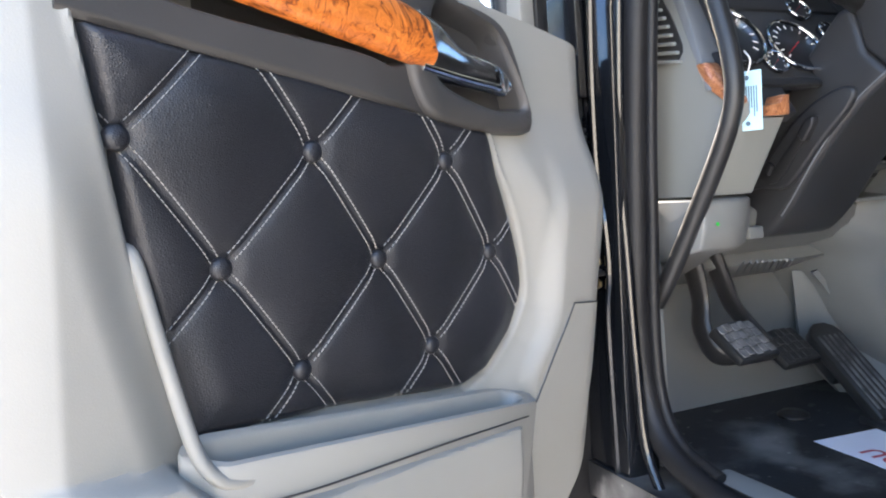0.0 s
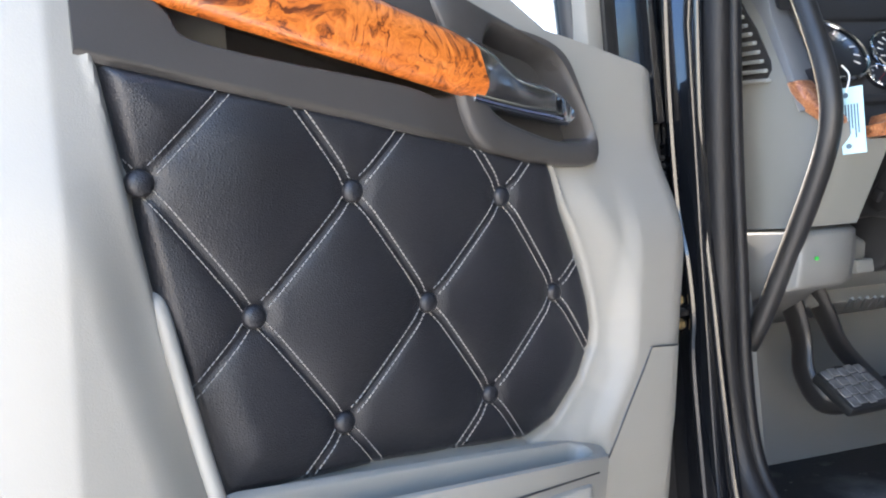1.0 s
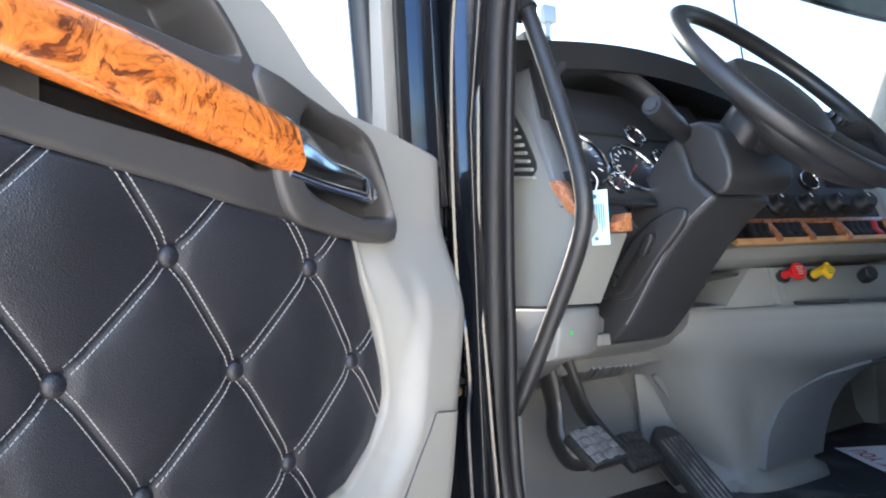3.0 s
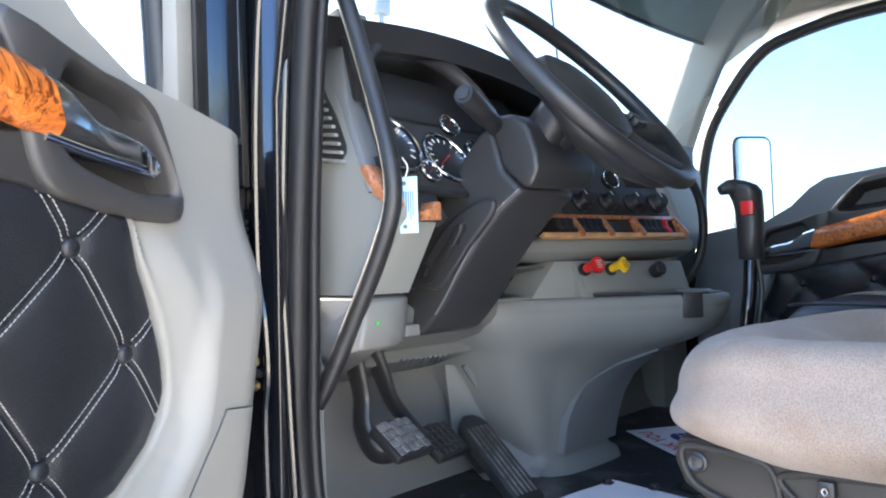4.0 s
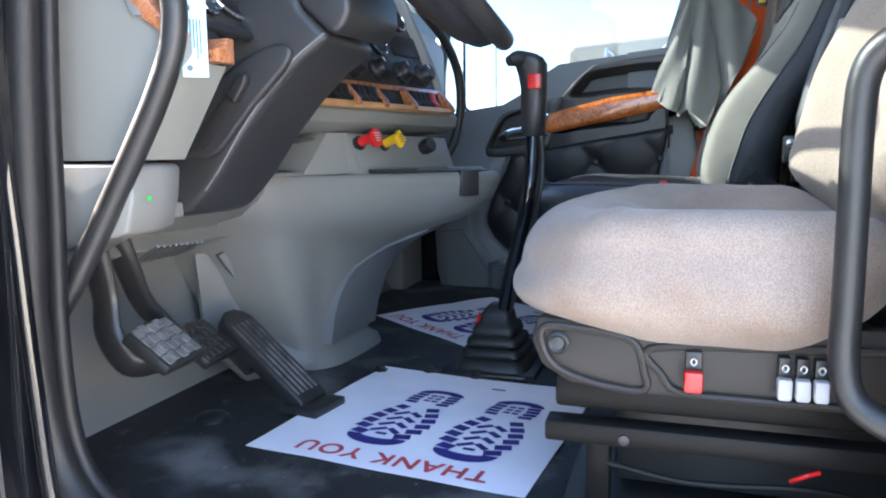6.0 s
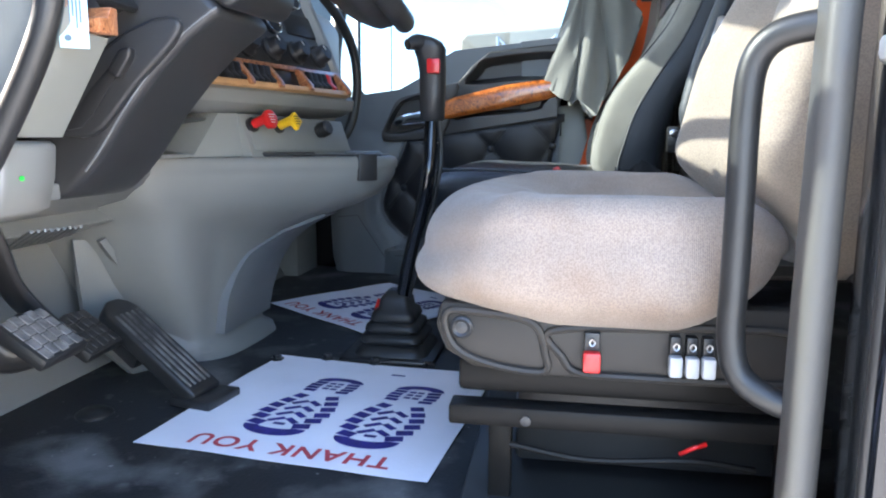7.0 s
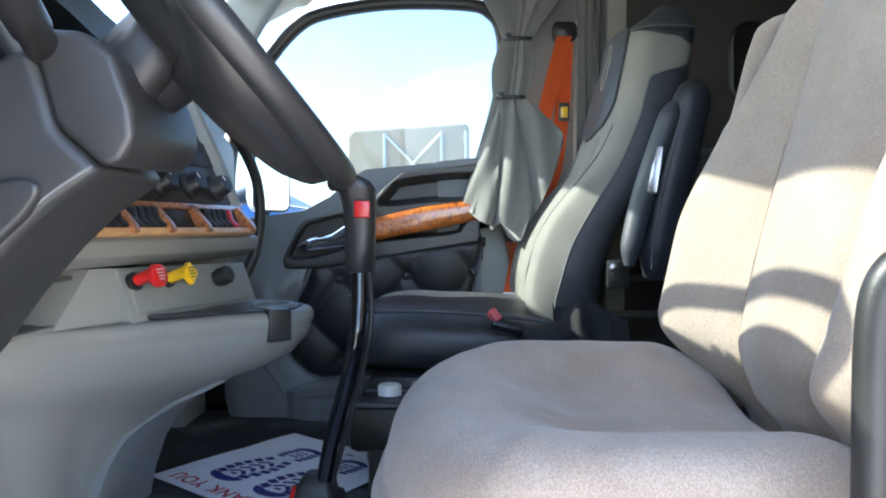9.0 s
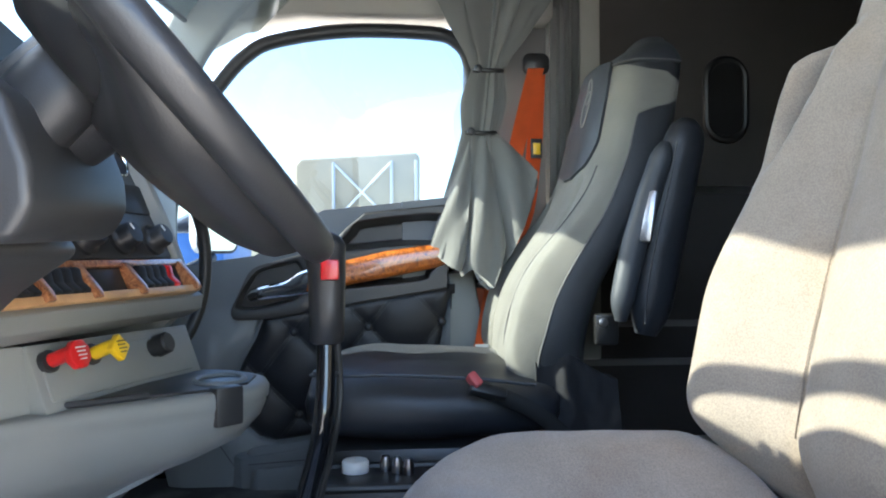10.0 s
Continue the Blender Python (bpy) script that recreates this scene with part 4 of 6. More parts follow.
# centre console: tray that swells towards the driver and narrows to a leg
TOP = curve([(0.53, 0.24, 0), (0.54, 0.10, 0), (0.58, 0.00, 0), (0.675, -0.070, 0), (0.775, -0.168, 0), (0.872, -0.295, 0), (0.93, -0.345, 0), (1.00, -0.352, 0), (1.055, -0.325, 0),
             (1.085, -0.25, 0), (1.10, -0.10, 0), (1.11, 0.08, 0), (1.11, 0.24, 0)], 4)
LEG = curve([(0.75, 0.24, 0), (0.755, 0.12, 0), (0.765, 0.03, 0), (0.785, 0.0, 0), (0.82, -0.014, 0), (0.88, -0.018, 0), (0.95, -0.02, 0), (1.00, -0.018, 0), (1.03, 0.0, 0),
             (1.045, 0.04, 0), (1.05, 0.10, 0), (1.05, 0.17, 0), (1.05, 0.24, 0)], 4)
rings = []
for z, w, grow in ((0.0, 0.02, 0.03), (0.018, 0.0, 0.03), (0.03, 0.0, 0.008), (0.05, 0.0, 0.0), (0.10, 0.03, 0), (0.16, 0.09, 0), (0.21, 0.18, 0), (0.25, 0.32, 0), (0.28, 0.50, 0), (0.305, 0.72, 0),
                   (0.33, 0.88, 0), (0.36, 0.962, 0), (0.378, 0.985, 0), (0.384, 0.982, 0), (0.389, 0.998, 0), (0.402, 1.0, 0), (0.410, 0.985, 0), (0.413, 0.955, 0)):
    ring = []
    for p, q in zip(TOP, LEG):
        v = q.lerp(p, w + (max(w, min(1.0, z / 0.42)) - w) * (smooth(-0.10, 0.0, p.y) if p.x < 0.85 else 0.0))
        c = Vector((0.92, 0.24, 0))
        if grow:
            v = v + (v - c).normalized() * grow
        ring.append((v.x, v.y, z))
    rings.append(ring)
con = thing("centre_console", (0.9, 0.1, 0.0), "grey console tray swelling towards the driver, on a moulded leg", "console")
part("console_body", loft(rings), STEELGREY, con, "smooth mid grey moulding", sharp=60)
def insert(a, b):
    z = 0.045 + 0.235 * b
    left = poly([(0.0, 0.785), (0.12, 0.805), (0.20, 0.845), (0.25, 0.90), (0.285, 0.96)], z)
    x = left + (1.035 - left) * a
    return (x, -0.026 - poly([(0.05, 0.0), (0.10, 0.03), (0.16, 0.09), (0.21, 0.18), (0.25, 0.32), (0.28, 0.50)], z) * (0.12 + 0.22 * smooth(0.78, 0.95, x)) - 0.004, z)


def skirt(a, b):
    """Flare of the console's flank towards the firewall liner; a runs outward, b down."""
    z = 0.262 * (1 - b)
    fold = Vector((poly([(0.0, 0.735), (0.03, 0.752), (0.095, 0.738), (0.17, 0.684), (0.262, 0.600)], z), poly([(0.0, 0.004), (0.03, 0.006), (0.095, 0.085), (0.17, 0.105), (0.262, 0.108)], z), z))
    wall = Vector((poly([(0.0, 0.648), (0.05, 0.626), (0.10, 0.612), (0.262, 0.604)], z), poly([(0.0, 0.088), (0.05, 0.13), (0.10, 0.155), (0.262, 0.165)], z), z))
    p = fold.lerp(wall, a)
    p.x += 0.018 * math.sin(math.pi * a)
    return p


part("flank_skirt", sheet(skirt, 10, 22, 0.012), STEELGREY, con, "flared skirt where the console meets the footwell", sharp=60)
part("leg_insert", sheet(insert, 12, 16, 0.02), SLATE, con, "darker panel let into the leg")
part("tray_mat", prism([(0.80, -0.15), (0.89, -0.295), (0.94, -0.33), (1.01, -0.33), (1.06, -0.28), (1.07, -0.23), (0.84, -0.13)], "z", 0.412, 0.417, 0.002), BLACK, con, "dark rubber lining of the tray")
part("tray_slot", prism([(0.872, -0.300), (0.902, -0.332), (0.918, -0.315), (0.888, -0.283)], "z", 0.362, 0.419, 0.004), DARK, con, "dark phone slot cut into the lip")
part("cup_rim", tube([(0.955 + 0.045 * math.cos(k * math.pi / 6), -0.285 + 0.035 * math.sin(k * math.pi / 6), 0.418) for k in range(12)], 0.005, 8, 3, closed=True), SLATE, con, "rim of a cup holder")
part("trim_rail", tube([(0.705, -0.012, 0.416), (0.80, -0.16, 0.417), (0.84, -0.215, 0.417)], 0.005, 8, 4), DARK, con, "dark edge rail")

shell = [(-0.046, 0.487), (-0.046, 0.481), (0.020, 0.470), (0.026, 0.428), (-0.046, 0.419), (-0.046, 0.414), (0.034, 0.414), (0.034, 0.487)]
part("open_bin", prism(shell, "x", 0.46, 0.735, 0.003), SHADEGREY, dash, "open bin beside the column, the shade inside put into its dark grey")
part("bin_lip", block(0.50, 0.735, -0.050, -0.034, 0.414, 0.421, 0.002), GREY2, dash, "thin grey lip of the bin")

# valve panel between tray and switch shelf, turned a little towards the driver
VP = frame_of((0.735, -0.088, 0.498), (0.371, -0.105, -0.008), (0.03, -0.045, -0.09))   # x along the panel, y down it, z into the dash
part("valve_panel", block(0.022, 0.385, 0.0, 0.098, 0.0, 0.05, 0.004, m=VP), GREY2, dash, "grey panel with air brake valves")
part("valve_plate", block(0.035, 0.36, 0.016, 0.078, -0.003, 0.004, 0.008, m=VP), GREY2, dash, "inset plate with rounded corners")
part("valve_cheek", loft([[(x, y, 0.414) for x, y in ((0.640, 0.03), (0.655, -0.050), (0.790, -0.122), (0.80, -0.02), (0.80, 0.06))], [(x, y, 0.496) for x, y in ((0.722, 0.03), (0.732, -0.064), (0.757, -0.090), (0.80, -0.02), (0.80, 0.06))]]), GREY2, dash, "slanting cheek beside the valves")


def valve(name, u, mat, label, sides):
    k = part(name, lathe([(0.014, 0.002), (0.014, -0.006), (0.0095, -0.007), (0.0095, -0.044), (0.0, -0.044)], VP @ Matrix.Translation((u, 0.026, 0)), 16), mat, dash, label)
    part("collar", lathe([(0.015, 0.003), (0.015, -0.008), (0.010, -0.010)], VP @ Matrix.Translation((u, 0.026, 0)), 16), BLACK, k)
    ring = [(0.0195 * math.cos(2 * math.pi * i / sides + 0.39 * (sides == 8)), 0.0195 * math.sin(2 * math.pi * i / sides + 0.39 * (sides == 8))) for i in range(sides)]
    cap = part("cap", prism(ring, "z", -0.042, -0.053, 0.0025, m=VP @ Matrix.Translation((u, 0.026, 0)) @ Matrix.Rotation(0.12, 4, "X")), mat, k)
    for j in range(4):
        part("print_bar", block(-0.009 + 0.0015 * j, 0.009 - 0.002 * (j % 2), -0.009 + 0.005 * j, -0.0076 + 0.005 * j, -0.0542, -0.0525, 0.0,
                                m=VP @ Matrix.Translation((u, 0.026, 0)) @ Matrix.Rotation(0.12, 4, "X")), WHITE if mat is RED else BLACK, cap)


valve("trailer_valve", 0.046, RED, "red eight-sided push-pull valve knob", 8)
valve("parking_valve", 0.126, YELLOW, "yellow square push-pull valve knob", 4)
part("dimmer_knob", lathe([(0.015, 0.0), (0.015, -0.010), (0.018, -0.012), (0.017, -0.030), (0.014, -0.033), (0.0, -0.033)], VP @ Matrix.Translation((0.268, 0.032, 0)), 18), BLACK, dash, "small black rotary knob")

# switch shelf, wood surround, rocker switches, climate knobs
LED = [(-0.205, 0.546), (-0.216, 0.538), (-0.212, 0.515), (-0.185, 0.500), (-0.10, 0.492), (0.0, 0.492), (0.0, 0.56), (-0.15, 0.56)]
part("switch_shelf", soften(loft([[(x, y + 0.268 * (1.106 - min(x, 1.106)) * (y < -0.09), z) for y, z in LED] for x in (0.44, 0.48, 0.52, 0.56, 0.60, 0.64, 0.80, 1.135)]), 0.005, 2, 40), GREY2, dash, "grey shelf below the switches")
SV, SN = Vector((0, 0.41, 0.912)), Vector((0, -0.912, 0.41))
MS = Matrix.Translation((1.106, -0.2, 0.55)) @ Matrix.Rotation(radians(-15), 4, "Z") @ Matrix.Translation((-1.106, 0, 0)) @ Matrix(((1, 0, 0), (0, SV.y, SN.y), (0, SV.z, SN.z))).to_4x4()
part("centre_face", block(0.60, 1.118, -0.01, 0.34, -0.06, -0.012, 0.008, m=MS), CENTRE, dash, "dark blue-grey centre panel")
part("centre_side", prism([(-0.205, 0.53), (-0.16, 0.66), (-0.09, 0.82), (-0.02, 0.88), (0.20, 0.88), (0.20, 0.45), (-0.12, 0.45)], "x", 1.115, 1.150, 0.012), GREY, dash, "pale end of the centre panel")
part("passenger_dash", prism([(0.05, 0.46), (0.0, 0.60), (0.0, 0.78), (0.06, 0.86), (0.30, 0.86), (0.30, 0.46)], "x", 1.14, 1.74, 0.02), GREY2, dash, "grey dash ahead of the passenger seat")
surround = part("switch_surround", block(0.640, 1.115, -0.008, 0.004, -0.012, 0.014, 0.002, m=MS), WOODEDGE, dash, "light wood edge of the switch row")
part("wood_rail", block(0.640, 1.115, 0.046, 0.057, -0.012, 0.002, 0.002, m=MS), WOOD2, surround, "burl rail above the switches")
for x in (0.7503, 0.8426, 0.9491, 1.103):
    part("wood_post", prism([(-0.006, -0.012), (-0.006, 0.020), (0.006, 0.020), (0.052, 0.004), (0.052, -0.012)], "x", x - 0.008, x + 0.008, 0.002, m=MS), WOOD2, surround, "burl wood divider")
for x0, n in ((0.6868, 3), (0.7598, 4), (0.9653, 5)):
    for k in range(n):
        x = x0 + 0.0185 * k
        last = x0 > 0.9 and k == n - 1
        part("rocker_switch", prism([(0.003, -0.012), (0.003, 0.014), (0.007, 0.018), (0.022, 0.010), (0.040, 0.013), (0.045, 0.007), (0.045, -0.012)], "x", x + 0.0008, x + 0.0177, 0.0025, m=MS), RED if last and n == 5 else SWITCH, dash, "black rocker switch" if not last else "rocker switch at the end of the row")
part("switch_bed", block(0.645, 1.11, 0.002, 0.048, -0.016, -0.004, 0.0, m=MS), SWITCH, dash, "black bed of the switch row")
part("open_slot", block(0.8632, 0.9399, 0.006, 0.044, -0.010, -0.0025, 0.002, m=MS), BLACK, dash, "empty dark switch slot")
part("climate_plate", block(0.74, 1.102, 0.062, 0.124, -0.014, -0.006, 0.005, m=MS), DARK, dash, "dark climate control plate")
for x in (0.8035, 0.8887, 0.9754, 1.0606):
    k = part("climate_knob", lathe([(0.027, -0.006), (0.027, 0.000), (0.0225, 0.003), (0.0205, 0.007), (0.0195, 0.020), (0.0165, 0.024), (0.0, 0.0245)], MS @ Matrix.Translation((x, 0.094, 0)), 22), BLACK, dash, "round black climate knob")
    part("pointer", block(-0.0012, 0.0012, 0.005, 0.016, 0.024, 0.0256, 0.0, m=MS @ Matrix.Translation((x, 0.094, 0)) @ Matrix.Rotation(0.5, 4, "Z")), WHITE, k, "white pointer")
for x, v, r in ((0.8319, 0.165, 0.022), (0.9313, 0.160, 0.024), (1.0449, 0.235, 0.024), (0.8887, 0.235, 0.024)):
    m = MS @ Matrix.Translation((x, v, -0.012))
    g = part("gauge", lathe([(r * 0.97, 0.0), (r * 0.97, 0.008), (r * 0.9, 0.010), (0.0, 0.010)], m, 28), DIAL, dash, "round black gauge")
    part("gauge_ring", tube([m @ Vector((r * math.cos(a * math.pi / 12), r * math.sin(a * math.pi / 12), 0.011)) for a in range(24)], max(0.0022, r * 0.06), 8, 1, closed=True), CHROME, g, "chrome ring")
part("radio_pocket", block(0.986, 1.0946, 0.145, 0.20, -0.013, -0.008, 0.006, m=MS), BLACK, dash, "dark recessed display")
# cable that hangs beside the centre panel
hang = thing("coiled_cable", (1.16, -0.1, 0.5), "black cable looping down beside the dash end", "cable")
part("cable", tube([(1.10, -0.13, 0.80), (1.20, -0.16, 0.74), (1.265, -0.18, 0.66), (1.285, -0.18, 0.56), (1.27, -0.16, 0.47), (1.22, -0.12, 0.40)], 0.012, 10, 8), RUBBER, hang)

# ---- steering column, wheel, stalk ----
WC, WN = Vector((0.448, -0.339, 0.786)), Vector((0.075, -0.7615, 0.6438)).normalized()
wheel = thing("steering_wheel", WC, "black leather steering wheel with four spokes", "steering wheel")
zw = WN
xw = Vector((0, 0, 1)).cross(zw).normalized()
MW = Matrix.Translation(WC) @ Matrix((xw, zw.cross(xw), zw)).transposed().to_4x4()
part("rim", tube([MW @ Vector((0.221 * math.cos(k * math.pi / 16), 0.221 * math.sin(k * math.pi / 16), 0)) for k in range(32)], 0.0155, 14, 3, closed=True), BLACK, wheel, "black grained leather rim")
part("hub", lathe([(0.0, -0.060), (0.075, -0.058), (0.100, -0.044), (0.110, -0.022), (0.100, -0.006), (0.070, 0.004), (0.0, 0.008)], MW, 32), BLACK, wheel, "domed hub pad")
for a in (-20, 200, -62, 242):
    d = Vector((math.cos(radians(a)), math.sin(radians(a)), 0))
    part("spoke", tube([MW @ (d * 0.07 + Vector((0, 0, -0.022))), MW @ (d * 0.14 + Vector((0, 0, -0.016))), MW @ (d * 0.218)], [0.046, 0.040, 0.030], 14, 5, flat=0.28, up=tuple(zw)), BLACK, wheel)


def web_face(a, b):
    """Dished back of the lower spokes, from the rim in towards the hub."""
    t = radians(-172 + 146 * a)
    ease = 0.25 + 0.75 * smooth(0.0, 0.22, min(a, 1 - a))
    r, d = poly([(0.0, 0.214), (0.2, 0.205), (0.45, 0.172), (0.75, 0.115), (1.0, 0.070)], b), poly([(0.0, -0.004), (0.2, -0.022), (0.45, -0.040), (0.75, -0.052), (1.0, -0.056)], b)
    return MW @ Vector((r * math.cos(t), r * math.sin(t), d * ease))


web = sheet(web_face, 40, 12, 0.014, tuple(zw))
part("spoke_web", web, BLACK, wheel, "broad black web of the lower spokes", sharp=60)
for k in range(6):
    part("wheel_button", block(0.095 + 0.016 * (k % 3), 0.108 + 0.016 * (k % 3), -0.050 - 0.016 * (k // 3), -0.038 - 0.016 * (k // 3), -0.012, 0.006, 0.003, m=MW), DARK, wheel, "small grey spoke button")

col = thing("steering_column", (0.40, 0.0, 0.42), "charcoal plastic steering column shroud with tilt lever", "steering column")
SIDE = [(0.03, 0.358), (0.0, 0.360), (-0.028, 0.366), (-0.046, 0.382), (-0.060, 0.395), (-0.083, 0.420), (-0.131, 0.485), (-0.176, 0.536), (-0.219, 0.577), (-0.270, 0.613),
        (-0.228, 0.653), (-0.208, 0.728), (-0.182, 0.726), (-0.158, 0.704), (-0.126, 0.672), (-0.094, 0.632), (-0.06, 0.580), (0.03, 0.465)]
part("shroud", prism(SIDE, "x", 0.333, 0.503, 0.014, 4), DARK, col, "charcoal moulded shroud", sharp=50)
HEAD = [(-0.229, 0.6545), (-0.272, 0.6150), (-0.290, 0.620), (-0.303, 0.642), (-0.301, 0.672), (-0.284, 0.722), (-0.254, 0.744), (-0.216, 0.746), (-0.207, 0.730)]
head = prism(HEAD, "x", 0.331, 0.516, 0.020, 5)
for v in head.verts:                                    # its lower edge rises to the far end
    v.co.z += max(0.0, v.co.x - 0.405) * 0.06 * smooth(0.715, 0.63, v.co.z)
part("upper_housing", head, DARK, col, "charcoal housing behind the wheel", sharp=50)
part("mould_line", tube([(0.3345, -0.060, 0.402), (0.3345, -0.086, 0.434), (0.3345, -0.131, 0.496), (0.3345, -0.174, 0.546), (0.3345, -0.217, 0.587), (0.3345, -0.262, 0.617)], 0.0014, 6, 4), SLATE, col, "pale line along the edge of the shroud")
BULGE = [(0.012, 0.448), (-0.069, 0.531), (-0.100, 0.562), (-0.139, 0.588), (-0.175, 0.602), (-0.200, 0.606), (-0.216, 0.600), (-0.216, 0.588), (-0.202, 0.569), (-0.153, 0.523), (-0.120, 0.486), (-0.098, 0.462), (-0.080, 0.451), (-0.062, 0.448), (-0.02, 0.452)]
part("side_bulge", prism(BULGE, "x", 0.323, 0.346, 0.0085, 4), DARK, col, "raised housing for the tilt lever", sharp=60)
# no hollow is cut: a proud black plate gives the recess its shade
part("lever_slot", prism([(-0.028, 0.470), (-0.050, 0.492), (-0.062, 0.488), (-0.112, 0.540), (-0.124, 0.530), (-0.086, 0.478), (-0.068, 0.462), (-0.048, 0.458)], "x", 0.3205, 0.330, 0.002), BLACK, col, "black plate standing for the dark of the tilt lever slot")
part("slot_stop", prism([(-0.036, 0.486), (-0.050, 0.500), (-0.062, 0.490), (-0.052, 0.472)], "x", 0.314, 0.328, 0.004), BLACK, col, "black stop in the slot")
part("tilt_lever", prism([(-0.118, 0.540), (-0.136, 0.563), (-0.152, 0.566), (-0.150, 0.552), (-0.132, 0.526), (-0.124, 0.528)], "x", 0.310, 0.328, 0.004, 3), BLACK, col, "black tilt lever")
part("foot_stub", block(0.300, 0.336, -0.020, 0.02, 0.362, 0.385, 0.004), GREY2, col, "clip at the foot of the shroud")
part("upper_cowl", loft([[MW @ Vector((x * w - 0.028, y * w + dy, d)) for x, y in oval(0.086, 0.066, 0.026, 7)] for d, w, dy in ((-0.115, 0.92, -0.012), (-0.110, 1.0, -0.008), (-0.070, 1.0, -0.004), (-0.058, 0.96, -0.002), (-0.052, 0.86, 0.0))]), DARK, col, "charcoal cowl close under the wheel", sharp=60)
part("column_ring", lathe([(0.050, -0.12), (0.052, -0.10), (0.056, -0.030)], MW, 28), BLACK, col, "dark ring below the hub")
sb, st = Vector((0.395, -0.200, 0.715)), Vector((0.215, -0.247, 0.760))
sd = (st - sb).normalized()
stalk = part("stalk", tube([sb, sb + (st - sb) * 0.25, sb + (st - sb) * 0.5, sb + (st - sb) * 0.52, sb + (st - sb) * 0.97, st], [0.018, 0.0165, 0.016, 0.0185, 0.0185, 0.016], 16, 1), BLACK, col, "stubby black turn signal stalk")
part("end_button", tube([st - sd * 0.002, st + sd * 0.004], [0.011, 0.010], 14, 1), DARK, stalk, "grey push button in the tip")
part("boot", lathe([(0.034, -0.01), (0.034, 0.006), (0.026, 0.016), (0.018, 0.02)], Matrix.Translation(sb + (st - sb) * 0.06) @ sd.to_track_quat("Z", "Y").to_matrix().to_4x4(), 20), BLACK, stalk, "rubber boot of the stalk")

# ---- pedals ----
def pedal(name, x, y, z, label, arm):
    p = thing(name, (x, y, 0.05), label, "pedal")
    m = Matrix.Translation((x, y, z)) @ pose(0, 0, 0, 38, 0, 8) @ Matrix.Diagonal((0.90, 0.92, 1, 1))
    pad_ = part("pad", prism([(-0.058, -0.046), (0.058, -0.050), (0.062, 0.040), (0.0, 0.050), (-0.060, 0.042)], "z", -0.010, 0.010, 0.006, m=m), RUBBER, p, "scuffed rubber pedal pad")
    for i in range(5):
        for j in range(4):
            part("tread", block(-0.051 + 0.021 * i, -0.0315 + 0.021 * i, -0.041 + 0.021 * j + 0.003 * (i % 2), -0.0215 + 0.021 * j + 0.003 * (i % 2), 0.008, 0.0112, 0.0012, 1, m=m), PEDALRUB if name == "clutch_pedal" else RUBBER, pad_)
    part("arm", tube(arm, [0.028, 0.025, 0.022, 0.024, 0.024, 0.018], 14, 6, flat=0.5), BLACK, p, "painted steel pedal arm")


pedal("clutch_pedal", 0.290, -0.005, 0.174, "black clutch pedal with a scuffed rubber pad",
      [(0.238, 0.08, 0.37), (0.258, 0.075, 0.29), (0.264, 0.072, 0.245), (0.256, 0.062, 0.195), (0.264, 0.035, 0.150), (0.288, 0.004, 0.146)])
pedal("brake_pedal", 0.452, 0.045, 0.132, "black brake pedal with a patterned rubber pad",
      [(0.300, 0.10, 0.37), (0.332, 0.09, 0.285), (0.358, 0.088, 0.225), (0.405, 0.078, 0.165), (0.440, 0.055, 0.120)])
gas = thing("accelerator_pedal", (0.55, 0.0, 0.0), "long ribbed black accelerator pedal hinged on the floor", "pedal")
ga, gb = Vector((0.532, -0.122, 0.018)), Vector((0.562, 0.066, 0.158))
mg = frame_of(ga, gb - ga, (1, -0.25, 0))
if (mg.to_3x3() @ Vector((0, 0, 1))).z < 0:
    mg = mg @ Matrix.Diagonal((1, -1, -1, 1))
glen = (gb - ga).length
part("treadle", prism([(0.0, -0.036), (glen * 0.9, -0.036), (glen * 0.97, -0.028), (glen * 1.02, -0.012), (glen * 1.02, 0.012), (glen * 0.97, 0.028), (glen * 0.9, 0.036), (0.0, 0.036)], "z", -0.022, 0.008, 0.006, 3, m=mg), RUBBER, gas, "black rubber treadle")
for k in range(5):
    part("rib", block(0.02, glen * 0.86, -0.026 + 0.0122 * k, -0.0205 + 0.0122 * k, 0.006, 0.0105, 0.001, 1, m=mg), SCUFFED, gas)
part("hinge_plate", block(-0.03, 0.05, -0.045, 0.045, -0.010, 0.006, 0.004, m=Matrix.Translation((0.532, -0.128, 0.012)) @ pose(0, 0, 0, 0, 0, 80)), BLACK, gas, "hinge plate on the floor")
part("pivot_block", block(glen * 0.55, glen * 0.80, -0.020, 0.020, -0.060, -0.020, 0.006, m=mg), BLACK, gas, "black bracket behind the treadle")
plug = thing("floor_plug", (0.44, 0.02, 0.0), "round black rubber plug on the floor", "plug")
part("plug_disc", lathe([(0.03, 0.0), (0.03, 0.004), (0.022, 0.010), (0.0, 0.011)], Matrix.Translation((0.445, 0.03, 0.0)), 18), RUBBER, plug)

# ---- seats ----
dseat = thing("driver_seat", (0.43, -0.75, 0.0), "pale grey cloth driver seat on a black suspension base", "seat")


